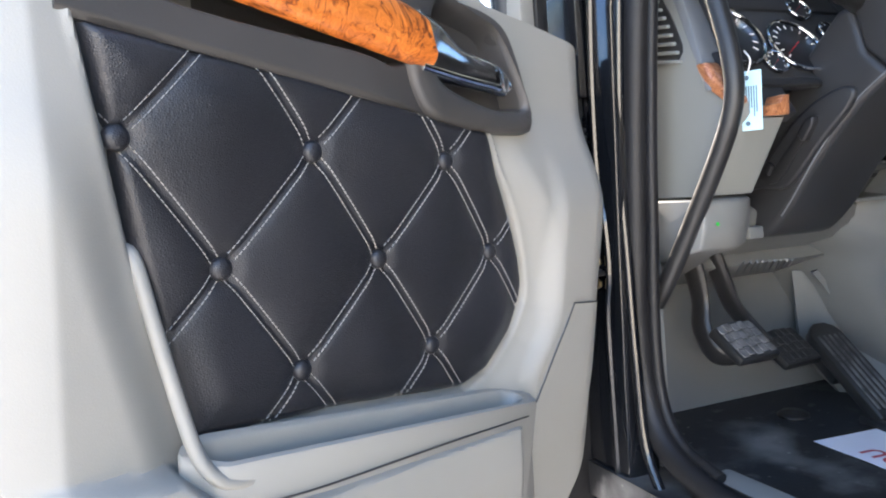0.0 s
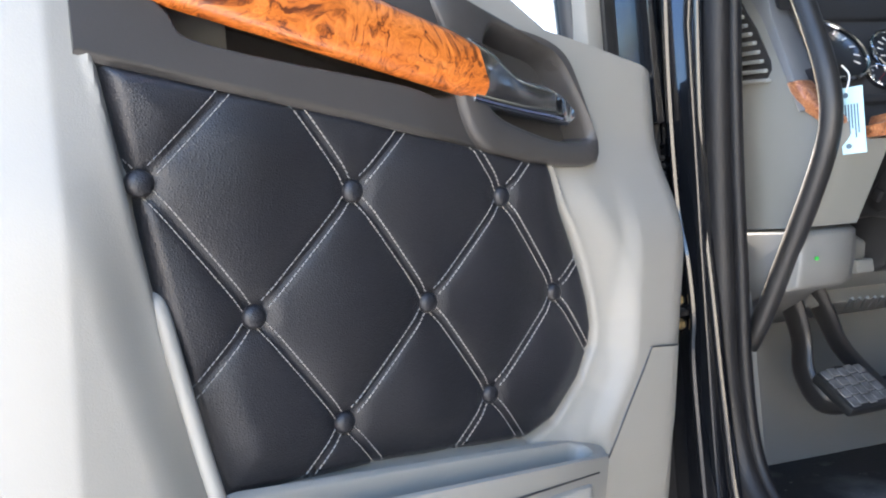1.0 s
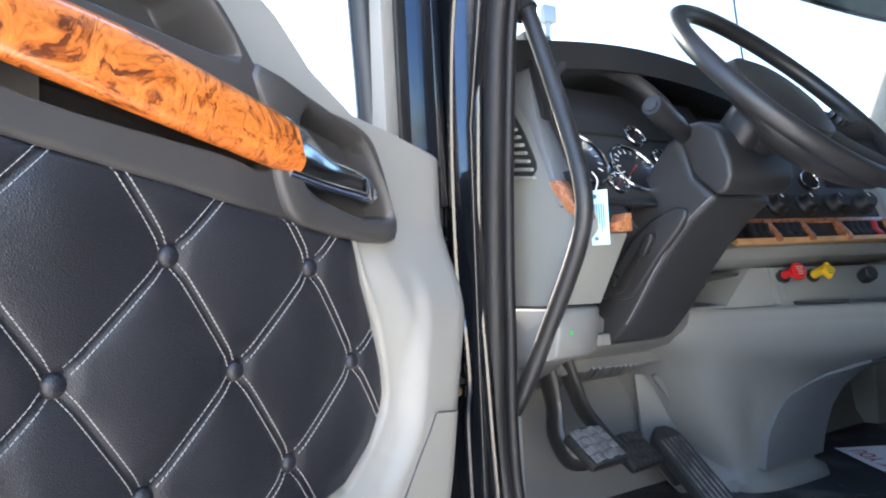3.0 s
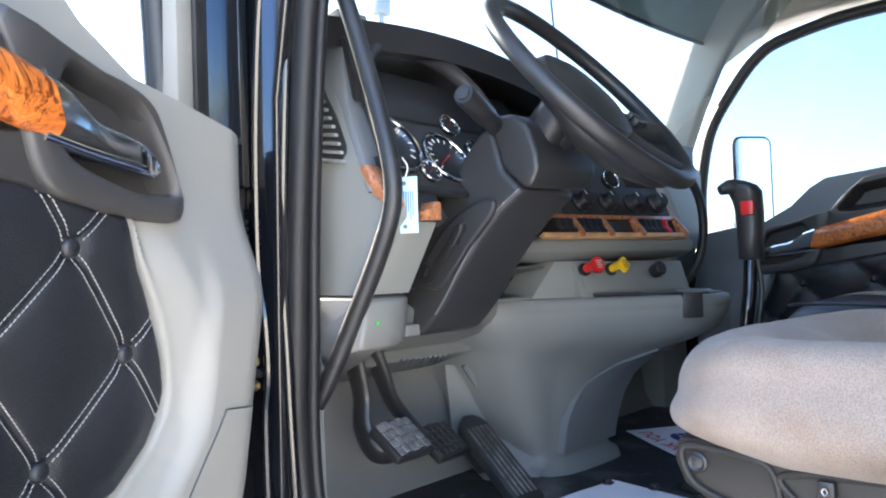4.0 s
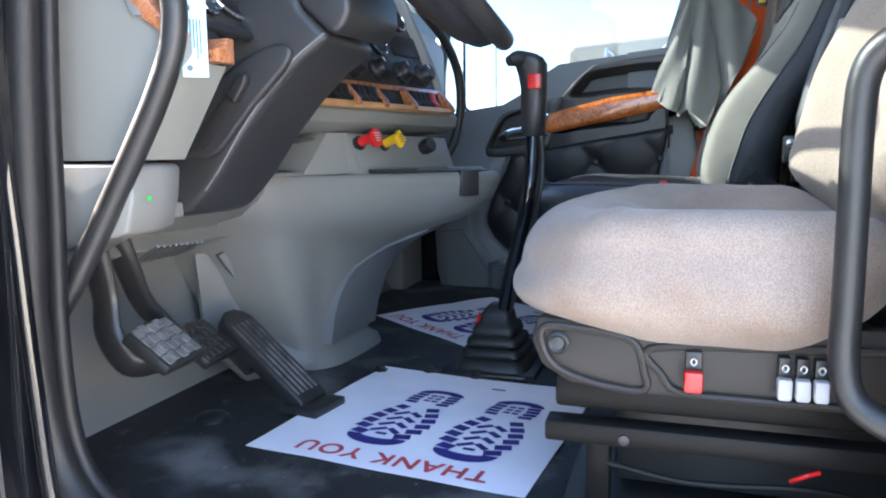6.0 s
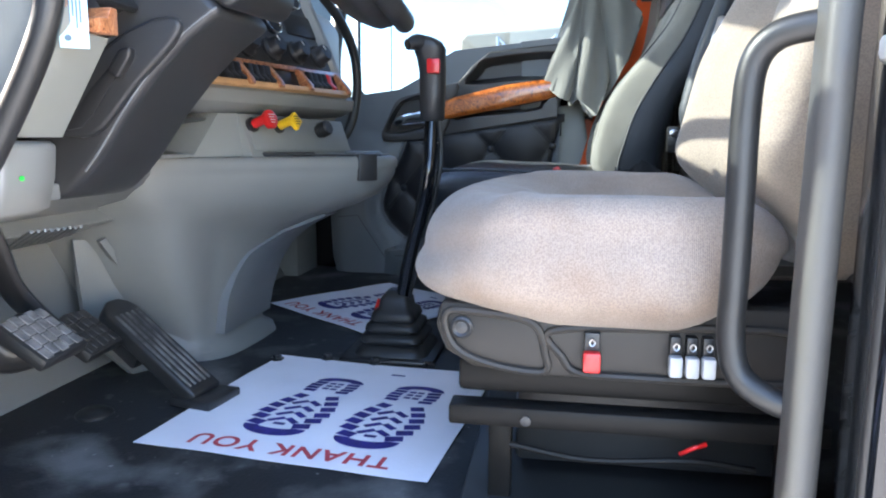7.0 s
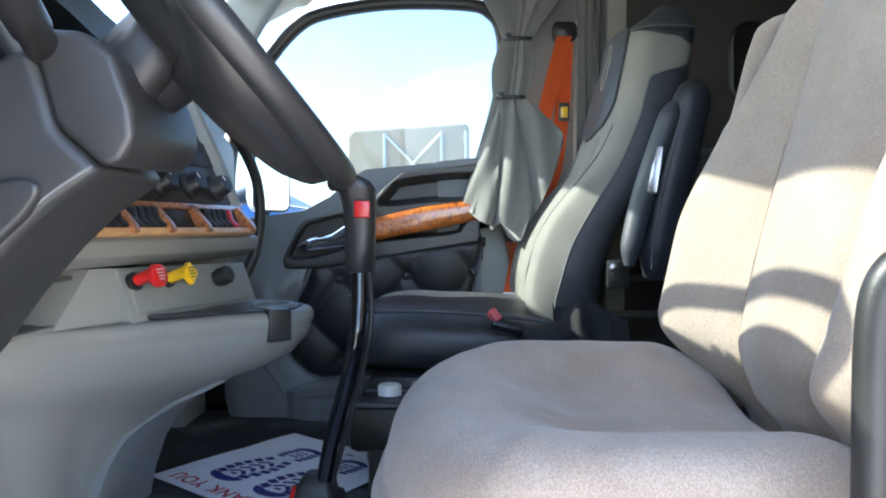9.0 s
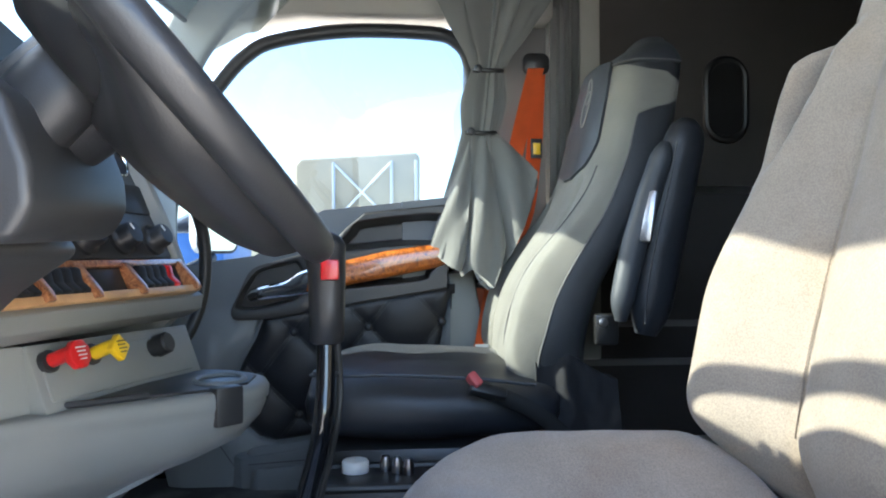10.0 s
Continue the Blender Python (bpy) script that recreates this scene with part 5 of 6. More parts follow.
def cushion(cx, y0, y1, w0, zt, zb, rake, n=40, m=44, crown=0.02, dip=0.02, power=3.2, rim=0.0):
    """A padded seat squab: rounded sections from its front to its back."""
    rings = []
    for i in range(n + 1):
        t = i / n
        y = y0 + (y1 - y0) * t
        e = (1 - abs(2 * t - 1) ** power) ** (1 / power) if 0 < t < 1 else 0.02
        hw = w0 * (0.55 + 0.45 * e) * (0.97 + 0.03 * t)
        top = zt - dip * smooth(0.25, 0.8, t) + rake * t
        mid, hh = (top + zb) / 2, (top - zb) / 2 * (0.12 + 0.88 * e)
        ring = []
        for k in range(m):
            a = 2 * math.pi * k / m
            c, s = math.cos(a), math.sin(a)
            r = (abs(c) ** 2.8 + abs(s) ** 2.8) ** (-1 / 2.8)
            x, z = hw * r * c, hh * r * s
            if s > 0:
                z += crown * (1 - (x / hw) ** 2) * e - 0.008 * math.exp(-((abs(x) - hw * 0.62) / 0.03) ** 2) * smooth(0.2, 0.5, t) + rim * (1.0 if x > 0 else 0.5) * math.exp(-((abs(x) / hw - 0.82) / 0.18) ** 2) * smooth(0.03, 0.26, t)
            z += 0.004 * noise.noise((x * 9, y * 9, z * 9)) * e
            x += 0.005 * noise.noise((x * 7 + 5, y * 7, z * 7)) * e
            ring.append((cx + x, y, mid + z))
        rings.append(ring)
    return loft(rings)




def saddle(x0, x1, y0, y1, base, n=132, m=34):
    """A thick driver's cushion: full front roll, two raised sides, a dish between them, and sides that bulge and tuck under."""
    cx, cy, hw, hl = (x0 + x1) / 2, (y0 + y1) / 2, (x1 - x0) / 2, abs(y1 - y0) / 2

    def edge(k):
        a = 2 * math.pi * k / n
        c, s = math.cos(a), math.sin(a)
        p = 2.9 if s > 0 else 4.6
        r = (abs(c) ** p + abs(s) ** p) ** (-1 / p)
        return cx + hw * r * c, cy + hl * r * s

    def top(x, y):
        u, t = (x - cx) / hw, (y0 - y) / (2 * hl)
        mid = 0.352 + 0.036 * smooth(0.52, 0.16, t) - 0.014 * smooth(0.75, 1.0, t)
        side = (0.391 if u < 0 else 0.399) - 0.022 * smooth(0.80, 1.0, t) - 0.006 * smooth(0.30, 0.05, t)
        z = mid + (side - mid) * smooth(0.24, 0.82, abs(u)) * smooth(0.05, 0.35, t)
        z += 0.0035 * noise.noise((x * 8, y * 8, 1.0)) + 0.0016 * noise.noise((x * 30, y * 17, 4.0))
        pull = (x - 0.236) * 0.55 + (y + 0.662) * 0.84        # pulled seam over the front corner
        z += 0.004 * math.exp(-(pull / 0.007) ** 2) * smooth(0.075, 0.03, math.hypot(x - 0.225, y + 0.66))
        return z

    rings = []
    for i in range(m + 1):
        f = 1 - (1 - i / m) ** 1.6 if i else 0.015
        ring = []
        for k in range(n):
            bx, by = edge(k)
            x, y = cx + (bx - cx) * f, cy + (by - cy) * f
            d = (1 - f) * math.hypot(bx - cx, by - cy)
            over = 0.034 + 0.040 * smooth(cy + 0.35 * hl, y0, by)
            lip = over - math.sqrt(max(0.0, over ** 2 - max(0.0, over - d) ** 2))
            ring.append(Vector((x, y, top(x, y) - lip)))
        rings.append(ring)
    rim_ring = rings[-1]
    for i in range(1, 17):
        w = i / 16
        ring = []
        for k in range(n):
            p = rim_ring[k]
            bx, by = edge(k)
            out = Vector((bx - cx, by - cy, 0)).normalized()
            low = base + 0.014 * smooth(cy, y0, p.y)
            z = p.z + (low - p.z) * w
            bulge = 0.012 * math.sin(math.pi * min(1.0, w * 1.1)) ** 1.5 - 0.030 * max(0.0, w - 0.62) ** 2 / 0.1
            back = smooth(cy - 0.4 * hl, y1, p.y)
            bulge -= back * 0.075 * w
            ring.append(Vector((bx, by, z)) + out * (bulge + 0.003 * noise.noise((bx * 9, by * 9, z * 4))))
        rings.append(ring)
    rings.append([Vector((cx + (p.x - cx) * 0.8, cy + (p.y - cy) * 0.8, base - 0.008)) for p in rings[-1]])
    return loft(rings)


part("squab", saddle(0.176, 0.700, -0.532, -0.968, 0.242), FABRIC, dseat, "thick pale grey cloth cushion, lightly soiled", sharp=80)
part("squab_pan", block(0.225, 0.655, -0.94, -0.585, 0.198, 0.262, 0.012), BLACK, dseat, "black pan under the cushion")


def backrest(cx, zs, width, y_of, thick, bolster, n=150, m=200, wing=0.0, groove=0.40):
    rings = []
    z0, z1 = zs
    for i in range(n + 1):
        t = i / n
        z = z0 + (z1 - z0) * t
        hw, yc = poly(width, z), y_of(z)
        e = min(1.0, (smooth(0, 0.07, t) * smooth(0, 0.04, 1 - t)) * 0.75 + 0.25)
        gap = wing * smooth(0.690, 0.80, z) * (1 - smooth(0.85, 0.87, z))
        ring = []
        for k in range(m):
            a = 2 * math.pi * k / m
            c, s = math.cos(a), math.sin(a)
            r = (abs(c) ** 3.0 + abs(s) ** 3.0) ** (-1 / 3.0)
            x, d = hw * r * c, thick * e * r * s
            if s > 0:
                q = abs(x) / hw
                d += bolster(z) * smooth(0.42, 0.85, q) - 0.012 * math.exp(-((q - groove) / 0.06) ** 2) * e + 0.012 * math.exp(-(q / 0.3) ** 2) - gap * math.exp(-((abs(x) - 0.228 + 0.33 * (z - 0.715)) / 0.017) ** 2)
            d += 0.004 * noise.noise((x * 8, z * 8, 3))
            ring.append((cx + x, yc + d, z))
        rings.append(ring)
    return loft(rings)


part("backrest", backrest(0.432, (0.30, 1.22), [(0.30, 0.17), (0.36, 0.225), (0.45, 0.262), (0.55, 0.272), (0.66, 0.270), (0.74, 0.266), (0.80, 0.259), (0.83, 0.250), (0.845, 0.238), (0.855, 0.215), (0.864, 0.192), (0.95, 0.182), (1.2, 0.17)],
                          lambda z: -0.985 - 0.26 * (z - 0.35) - 0.045 * smooth(0.43, 0.33, z), 0.060, lambda z: 0.065 * smooth(0.32, 0.45, z) * (1 - 0.42 * smooth(0.56, 0.72, z)) * (1 - smooth(0.83, 0.87, z)) + 0.010, wing=0.085), FABRIC2, dseat, "pale grey cloth backrest with side bolsters", sharp=80)
part("bolster_seam", tube([(0.535, -0.955, 0.42), (0.540, -0.972, 0.50), (0.537, -0.990, 0.58), (0.532, -1.008, 0.66)], 0.0012, 6, 6), FABRIC2, dseat, "sewn seam inside the bolster")
# side valance with its two framed fields and levers
VAL = [(-0.578, 0.268), (-0.572, 0.240), (-0.584, 0.212), (-0.615, 0.194), (-0.68, 0.186), (-0.98, 0.188), (-0.98, 0.275)]
val = part("valance", prism(VAL, "x", 0.212, 0.24, 0.006), BASEPL, dseat, "brownish black plastic side cover")


def rim(points, r):
    return tube([(0.210, y, z) for y, z in points], r, 8, 5, closed=True)


part("field_frame", rim([(-0.588, 0.258), (-0.586, 0.235), (-0.602, 0.212), (-0.64, 0.198), (-0.686, 0.192), (-0.700, 0.197), (-0.698, 0.212), (-0.684, 0.248), (-0.63, 0.258)], 0.0045), BASEPL, val, "raised rounded frame")
part("field_frame", rim([(-0.702, 0.240), (-0.716, 0.212), (-0.732, 0.195), (-0.78, 0.192), (-0.95, 0.194), (-0.965, 0.215), (-0.955, 0.250), (-0.80, 0.248)], 0.0045), BASEPL, val, "raised rounded frame")
part("pivot_cap", lathe([(0.013, 0.0), (0.013, 0.004), (0.010, 0.006), (0.007, 0.004), (0.0, 0.005)], Matrix.Translation((0.212, -0.603, 0.240)) @ pose(0, 0, 0, 0, -90, 0), 18), BLACK, val, "round black pivot cap")


def lever(y, mat, label, hw):
    lv = part("lever", prism([(y - hw, 0.200), (y - hw, 0.223), (y + hw, 0.223), (y + hw, 0.200)], "x", 0.190, 0.206, 0.003), mat, val, label)
    part("lever_root", block(0.200, 0.218, y - hw + 0.001, y + hw - 0.001, 0.222, 0.243, 0.002), BLACK, lv, "black clip")
    part("clip_eye", tube([(0.197, y - 0.003, 0.233), (0.196, y, 0.237), (0.197, y + 0.003, 0.233), (0.196, y, 0.229)], 0.0010, 6, 3, closed=True), STEEL, lv, "small bright clip")


lever(-0.748, RED, "red seat lever", 0.0095)
for y in (-0.836, -0.853, -0.870):
    lever(y, PALEGREY, "pale grey seat lever", 0.0070)
part("cross_rail", block(0.200, 0.235, -1.0, -0.590, 0.128, 0.152, 0.004), RAILBLACK, dseat, "dark steel slide rail")
part("rail_bolt", lathe([(0.006, 0.0), (0.006, 0.003), (0.0, 0.004)], Matrix.Translation((0.200, -0.678, 0.138)) @ pose(0, 0, 0, 0, -90, 0), 12), BLACK, dseat)
part("upper_frame", block(0.225, 0.64, -1.0, -0.598, 0.160, 0.200, 0.006), RAILBLACK, dseat, "black frame under the cushion")
part("scissor_box", block(0.33, 0.62, -1.02, -0.66, 0.03, 0.165, 0.010), BLACK, dseat, "black suspension bellows")
part("front_leg", block(0.245, 0.280, -0.660, -0.632, 0.0, 0.130, 0.003), RAILBLACK, dseat, "dark steel leg")
part("rear_leg", block(0.225, 0.262, -1.0, -0.96, 0.0, 0.130, 0.003), RAILBLACK, dseat, "dark steel leg")
part("base_plate", block(0.22, 0.66, -1.03, -0.60, 0.0, 0.022, 0.004), BLACK, dseat, "base plate bolted to the floor")
part("air_hose", tube([(0.21, -0.66, 0.105), (0.205, -0.75, 0.095), (0.21, -0.86, 0.10), (0.22, -0.93, 0.09)], 0.004, 8, 5), RAILBLACK, dseat)
part("red_tie", tube([(0.222, -0.850, 0.102), (0.218, -0.864, 0.112), (0.222, -0.878, 0.116)], 0.0028, 8, 4), RED, dseat, "red cable tie")

pseat = thing("passenger_seat", (1.5, -0.65, 0.0), "black and grey leather passenger seat with an upright armrest", "seat")
part("squab", cushion(1.495, -0.368, -0.90, 0.262, 0.378, 0.22, 0.0, 50, 60, crown=0.007, dip=0.01, power=3.6), SEATHIDE, pseat, "black leather cushion", sharp=80)
part("squab_top", cushion(1.575, -0.415, -0.86, 0.188, 0.3745, 0.325, 0.0, 40, 60, crown=0.014, dip=0.010, power=3.4), MESH, pseat, "grey cloth seat panel", sharp=80)
part("piping", tube([(1.238, -0.83, 0.350), (1.235, -0.70, 0.366), (1.236, -0.55, 0.374), (1.250, -0.43, 0.372), (1.30, -0.385, 0.366)], 0.004, 8, 6), LEATHER2, pseat, "piping along the cushion edge")
part("pedestal", block(1.26, 1.74, -0.86, -0.42, 0.0, 0.23, 0.03), BLACK, pseat, "black seat box")
P_FRONT = [(0.28, -0.800), (0.42, -0.805), (0.52, -0.830), (0.58, -0.862), (0.64, -0.904), (0.70, -0.944), (0.82, -0.992), (0.94, -1.022), (1.02, -1.043), (1.07, -1.060), (1.11, -1.085)]
P_HALF = [(0.28, 0.20), (0.36, 0.238), (0.45, 0.250), (0.62, 0.250), (0.80, 0.240), (0.90, 0.226), (0.98, 0.200), (1.03, 0.175), (1.07, 0.145), (1.095, 0.110), (1.11, 0.06)]


def p_skin(z, ang, grow=0.0):
    """Point on the passenger backrest at a height, round from its far side over the front."""
    z2 = z + 0.025
    yf = (poly(P_FRONT, z) + poly(P_FRONT, z2) + poly(P_FRONT, z - 0.025)) / 3
    hw = (poly(P_HALF, z) + poly(P_HALF, z + 0.015) + poly(P_HALF, z - 0.015)) / 3
    dep = 0.086 * (0.35 + 0.65 * smooth(1.112, 1.03, z))
    c, s = math.cos(ang), math.sin(ang)
    x = hw * math.copysign(abs(c) ** 0.70, c)
    y = dep * math.copysign(abs(s) ** 0.62, s)
    q = abs(x) / 0.25
    if s > 0:
        y += 0.030 * smooth(0.45, 0.80, q) * smooth(0.30, 0.40, z) * (1 - smooth(0.58, 0.80, z)) * (1 - smooth(0.88, 1.0, q)) - 0.006 * math.exp(-((q - 0.50) / 0.05) ** 2) * (z < 0.78)
    y += 0.003 * noise.noise((x * 9, z * 9, 7))
    k = 1 + grow / 0.07
    return Vector((1.552 + x * (1 + grow / 0.25), yf - 0.086 + y * k, z + (grow if z > 1.0 else 0.0)))


part("backrest", loft([[p_skin(0.28 + 0.83 * i / 60, 2 * math.pi * k / 80) for k in range(80)] for i in range(61)]), SEATSIDE, pseat, "black leather shell and side bolsters", sharp=80)


def woven(a, b):
    z = 0.30 + 0.735 * b - 0.05 * (2 * a - 1) ** 2 * smooth(0.9, 1.0, b)
    s0 = 0.16 - 0.64 * smooth(0.905, 0.95, z)
    lo = math.asin(s0)
    return p_skin(z, lo + (math.pi - 2 * lo) * a, 0.004)


part("back_panel", sheet(woven, 72, 70, 0.006), MESH, pseat, "grey woven front panel", sharp=80)
part("top_cap", sheet(lambda a, b: p_skin(1.030 + 0.080 * b, -0.55 + (math.pi + 1.1) * a, 0.005), 60, 14, 0.006), LEATHER2, pseat, "blue-grey leather top", sharp=80)
seam = [p_skin(z, math.pi - math.asin(0.16), 0.005) for z in (0.31, 0.38, 0.45, 0.52, 0.6, 0.7, 0.8, 0.86, 0.90)]
part("seam", tube(seam, 0.0028, 6, 4), THREAD2, pseat, "stitched seam of the bolster")
part("cap_seam", tube([p_skin(1.031, -0.5 + (math.pi + 1.0) * k / 20, 0.006) for k in range(21)], 0.0022, 6, 1), THREAD2, pseat, "seam below the leather top")
part("panel_seam", tube([p_skin(z, 2.18 + 0.12 * smooth(0.5, 0.7, z), 0.0045) for z in (0.33, 0.42, 0.5, 0.58, 0.66, 0.74, 0.80)], 0.0016, 6, 4), THREAD2, pseat, "fine seam across the cloth")


def pad_face(a, b):
    z = 0.785 + 0.250 * b
    half = 0.30 + 0.24 * smooth(0.0, 0.35, b) - 0.24 * (1 - smooth(0.0, 0.10, b))
    return p_skin(z, 1.62 + half * (2 * a - 1), 0.010 + 0.004 * math.sin(math.pi * a) * min(1, 6 * b))


part("headrest_pad", sheet(pad_face, 16, 24, 0.012), LEATHER2, pseat, "blue-grey leather headrest pad", sharp=60)
part("emblem_plate", tube([p_skin(0.955 + 0.050 * math.sin(k * math.pi / 8), 1.70 + 0.075 * math.cos(k * math.pi / 8), 0.0155) for k in range(16)], 0.0016, 6, 2, closed=True), THREAD, pseat, "embossed oval outline")
part("emblem_ring", tube([p_skin(0.975 + 0.016 * math.sin(k * math.pi / 6), 1.70 + 0.05 * math.cos(k * math.pi / 6), 0.0158) for k in range(12)], 0.0014, 6, 2, closed=True), THREAD, pseat, "embossed ring")


def boot_cloth(a, b):
    y = -0.845 - 0.175 * a
    z = 0.14 + (0.275 - 0.06 * a) * b
    fold = 0.014 * noise.noise((a * 4, b * 3 + a * 2, 5)) + 0.006 * noise.noise((a * 11, b * 8, 9))
    return (1.285 + 0.03 * b + fold - 0.012 * math.sin(math.pi * b), y, z + 0.01 * math.sin(a * 5))


part("foot_cover", sheet(boot_cloth, 24, 20, 0.06, (-1, 0, 0)), material("black_cloth", (0.018, 0.018, 0.020), 0.85, grain=300, bump=0.3, vary=0.2, scale=10), pseat, "crumpled black cloth at the foot of the backrest", sharp=70)
arm_line = [(1.258, -1.060, 0.445), (1.255, -1.070, 0.50), (1.253, -1.090, 0.62), (1.250, -1.115, 0.74), (1.250, -1.138, 0.83), (1.252, -1.146, 0.862), (1.254, -1.150, 0.880)]
rest = part("armrest", tube(arm_line, [0.022, 0.042, 0.047, 0.046, 0.042, 0.034, 0.016], 18, 6, flat=0.75, up=(1, 0, 0)), SEATHIDE, pseat, "black leather armrest folded upright")
part("armrest_strip", tube([(1.240, -1.003, 0.475), (1.236, -1.006, 0.52), (1.234, -1.028, 0.62), (1.232, -1.058, 0.72), (1.232, -1.085, 0.80), (1.236, -1.096, 0.83)], [0.012, 0.024, 0.026, 0.025, 0.023, 0.010], 12, 6), LEATHER2, rest, "smooth grey underside of the armrest")
part("armrest_seam", tube([(1.218, -1.045, 0.47), (1.214, -1.050, 0.55), (1.212, -1.072, 0.66), (1.212, -1.096, 0.76), (1.214, -1.110, 0.83)], 0.002, 6, 5), THREAD2, rest, "stitched edge")
part("armrest_catch", block(-0.012, 0.012, -0.052, 0.052, -0.006, 0.008, 0.005, m=frame_of((1.210, -1.050, 0.682), (0.5, 0.85, 0.1), (0.0, -0.27, 0.96))), STEEL, rest, "silver adjuster tab")
part("hinge_bracket", block(1.285, 1.305, -1.015, -0.965, 0.42, 0.485, 0.006), RUBBER, pseat, "black hinge bracket")
part("hinge_bolt", lathe([(0.010, 0.0), (0.010, 0.006), (0.0, 0.008)], Matrix.Translation((1.285, -0.980, 0.468)) @ pose(0, 0, 0, 0, -90, 0), 14), STEEL, pseat)
buck = thing("belt_buckle", (1.19, -0.70, 0.33), "belt buckle with a red button beside the seat", "seat belt")
part("buckle_body", block(-0.014, 0.014, -0.04, 0.03, -0.01, 0.01, 0.004, m=frame_of((1.196, -0.735, 0.345), (0.6, 0.1, -0.4), (0.2, -0.85, -0.35))), BLACK, buck)
part("buckle_button", block(-0.013, 0.013, -0.006, 0.024, -0.008, 0.010, 0.004, m=frame_of((1.188, -0.708, 0.362), (0.6, 0.1, -0.4), (0.1, 0.5, 0.85))), material("pale_red", (0.55, 0.10, 0.10), 0.45, bump=0.0), buck, "faded red release button")
part("buckle_strap", tube([(1.20, -0.75, 0.34), (1.205, -0.83, 0.30), (1.21, -0.90, 0.24)], 0.016, 8, 4, flat=0.25, up=(1, 0, 0)), RUBBER, buck)

# storage tray between the seats with its caps
bin_ = thing("floor_tray", (1.10, -0.60, 0.0), "black floor tray with caps and plugs between the seats", "storage tray")
part("tray_box", block(1.10, 1.255, -0.80, -0.40, 0.10, 0.195, 0.02), BLACK, bin_)
part("tray_rim", tube([(1.11, -0.78, 0.196), (1.11, -0.42, 0.196), (1.245, -0.42, 0.196), (1.245, -0.78, 0.196)], 0.008, 8, 1, closed=True), RUBBER, bin_)
part("tray_leg", block(1.12, 1.24, -0.78, -0.44, 0.0, 0.11, 0.01), BLACK, bin_)
part("white_cap", lathe([(0.026, 0.0), (0.026, 0.018), (0.023, 0.022), (0.006, 0.022), (0.0, 0.020)], Matrix.Translation((1.215, -0.478, 0.196)), 22), WHITE, bin_, "round white cap")
for k in range(3):
    part("clear_plug", lathe([(0.010, 0.0), (0.010, 0.016), (0.007, 0.028), (0.0, 0.030)], Matrix.Translation((1.215 - 0.012 * k, -0.535 - 0.022 * k, 0.196)), 12), STEEL, bin_, "small bright fitting")

# ---- gear lever, handles, curtain, belt, small things ----
gear = thing("gear_lever", (0.88, -0.37, 0.0), "black bent gear lever with pistol grip knob and ribbed boot", "gear lever")
rings = []
for z, w in ((0.0, 0.100), (0.010, 0.100), (0.022, 0.092), (0.030, 0.078), (0.036, 0.086), (0.046, 0.084), (0.052, 0.068), (0.058, 0.075), (0.068, 0.072), (0.074, 0.058), (0.080, 0.062), (0.094, 0.056),
             (0.100, 0.044), (0.118, 0.040), (0.132, 0.026), (0.136, 0.018)):
    rings.append([(0.890 + x, -0.375 + y, z) for x, y in oval(1.72 * w, 1.72 * w * 0.9, w * 0.30, 5)])
part("boot", loft(rings), RUBBER, gear, "ribbed black rubber boot", sharp=60)
part("boot_plate", block(0.788, 0.992, -0.47, -0.275, 0.0, 0.010, 0.006), BLACK, gear)
part("shaft", tube([(0.880, -0.385, 0.10), (0.866, -0.405, 0.20), (0.836, -0.440, 0.32), (0.826, -0.452, 0.38), (0.836, -0.455, 0.43), (0.848, -0.455, 0.50)], 0.0135, 12, 6), PAINT, gear, "glossy black bent steel lever")
part("clip", tube([(0.850 + 0.017 * math.cos(k), -0.455 + 0.017 * math.sin(k), 0.444) for k in (0, 1.05, 2.1, 3.15, 4.2, 5.25)], 0.003, 6, 3, closed=True), BLACK, gear)
rings = []
for z, w, d, sx, sy in ((0.484, 0.034, 0.036, 0, 0), (0.488, 0.045, 0.047, 0, 0), (0.54, 0.047, 0.050, 0.002, 0), (0.58, 0.048, 0.052, 0.002, 0.0), (0.605, 0.050, 0.056, -0.002, 0.002), (0.622, 0.052, 0.062, -0.008, 0.004), (0.634, 0.046, 0.056, -0.012, 0.008), (0.641, 0.028, 0.036, -0.016, 0.010)):
    rings.append([(0.850 + sx + x, -0.456 + sy + y, z) for x, y in oval(w, d, 0.020, 5)])
knob = part("grip", loft(rings), BLACK, gear, "black pistol grip shift knob", sharp=60)
part("thumb_rest", tube([(0.842, -0.450, 0.628), (0.822, -0.430, 0.632), (0.806, -0.415, 0.626)], [0.018, 0.016, 0.010], 12, 5), BLACK, knob)
part("splitter_button", block(0.816, 0.832, -0.475, -0.450, 0.574, 0.602, 0.003), RED, knob, "red splitter button")
part("air_line", tube([(0.842, -0.470, 0.49), (0.846, -0.474, 0.43), (0.838, -0.470, 0.37), (0.852, -0.446, 0.27), (0.880, -0.402, 0.12)], 0.005, 8, 6), RUBBER, gear)
part("red_collar", tube([(0.888, -0.342, 0.112), (0.882, -0.336, 0.09), (0.876, -0.330, 0.065)], 0.009, 8, 4), RED, gear, "red tape by the boot")
for x, y in ((0.778, -0.150), (0.800, -0.250), (0.790, -0.352), (0.790, -0.462)):
    b = thing("floor_bolt", (x, y, 0.0), "small black bolt cap on the floor", "bolt", "bolts in the floor")
    part("bolt_head", lathe([(0.014, 0.0), (0.014, 0.006), (0.009, 0.008), (0.009, 0.014), (0.0, 0.014)], Matrix.Translation((x, y, 0.0)), 6), BLACK, b, sharp=20)

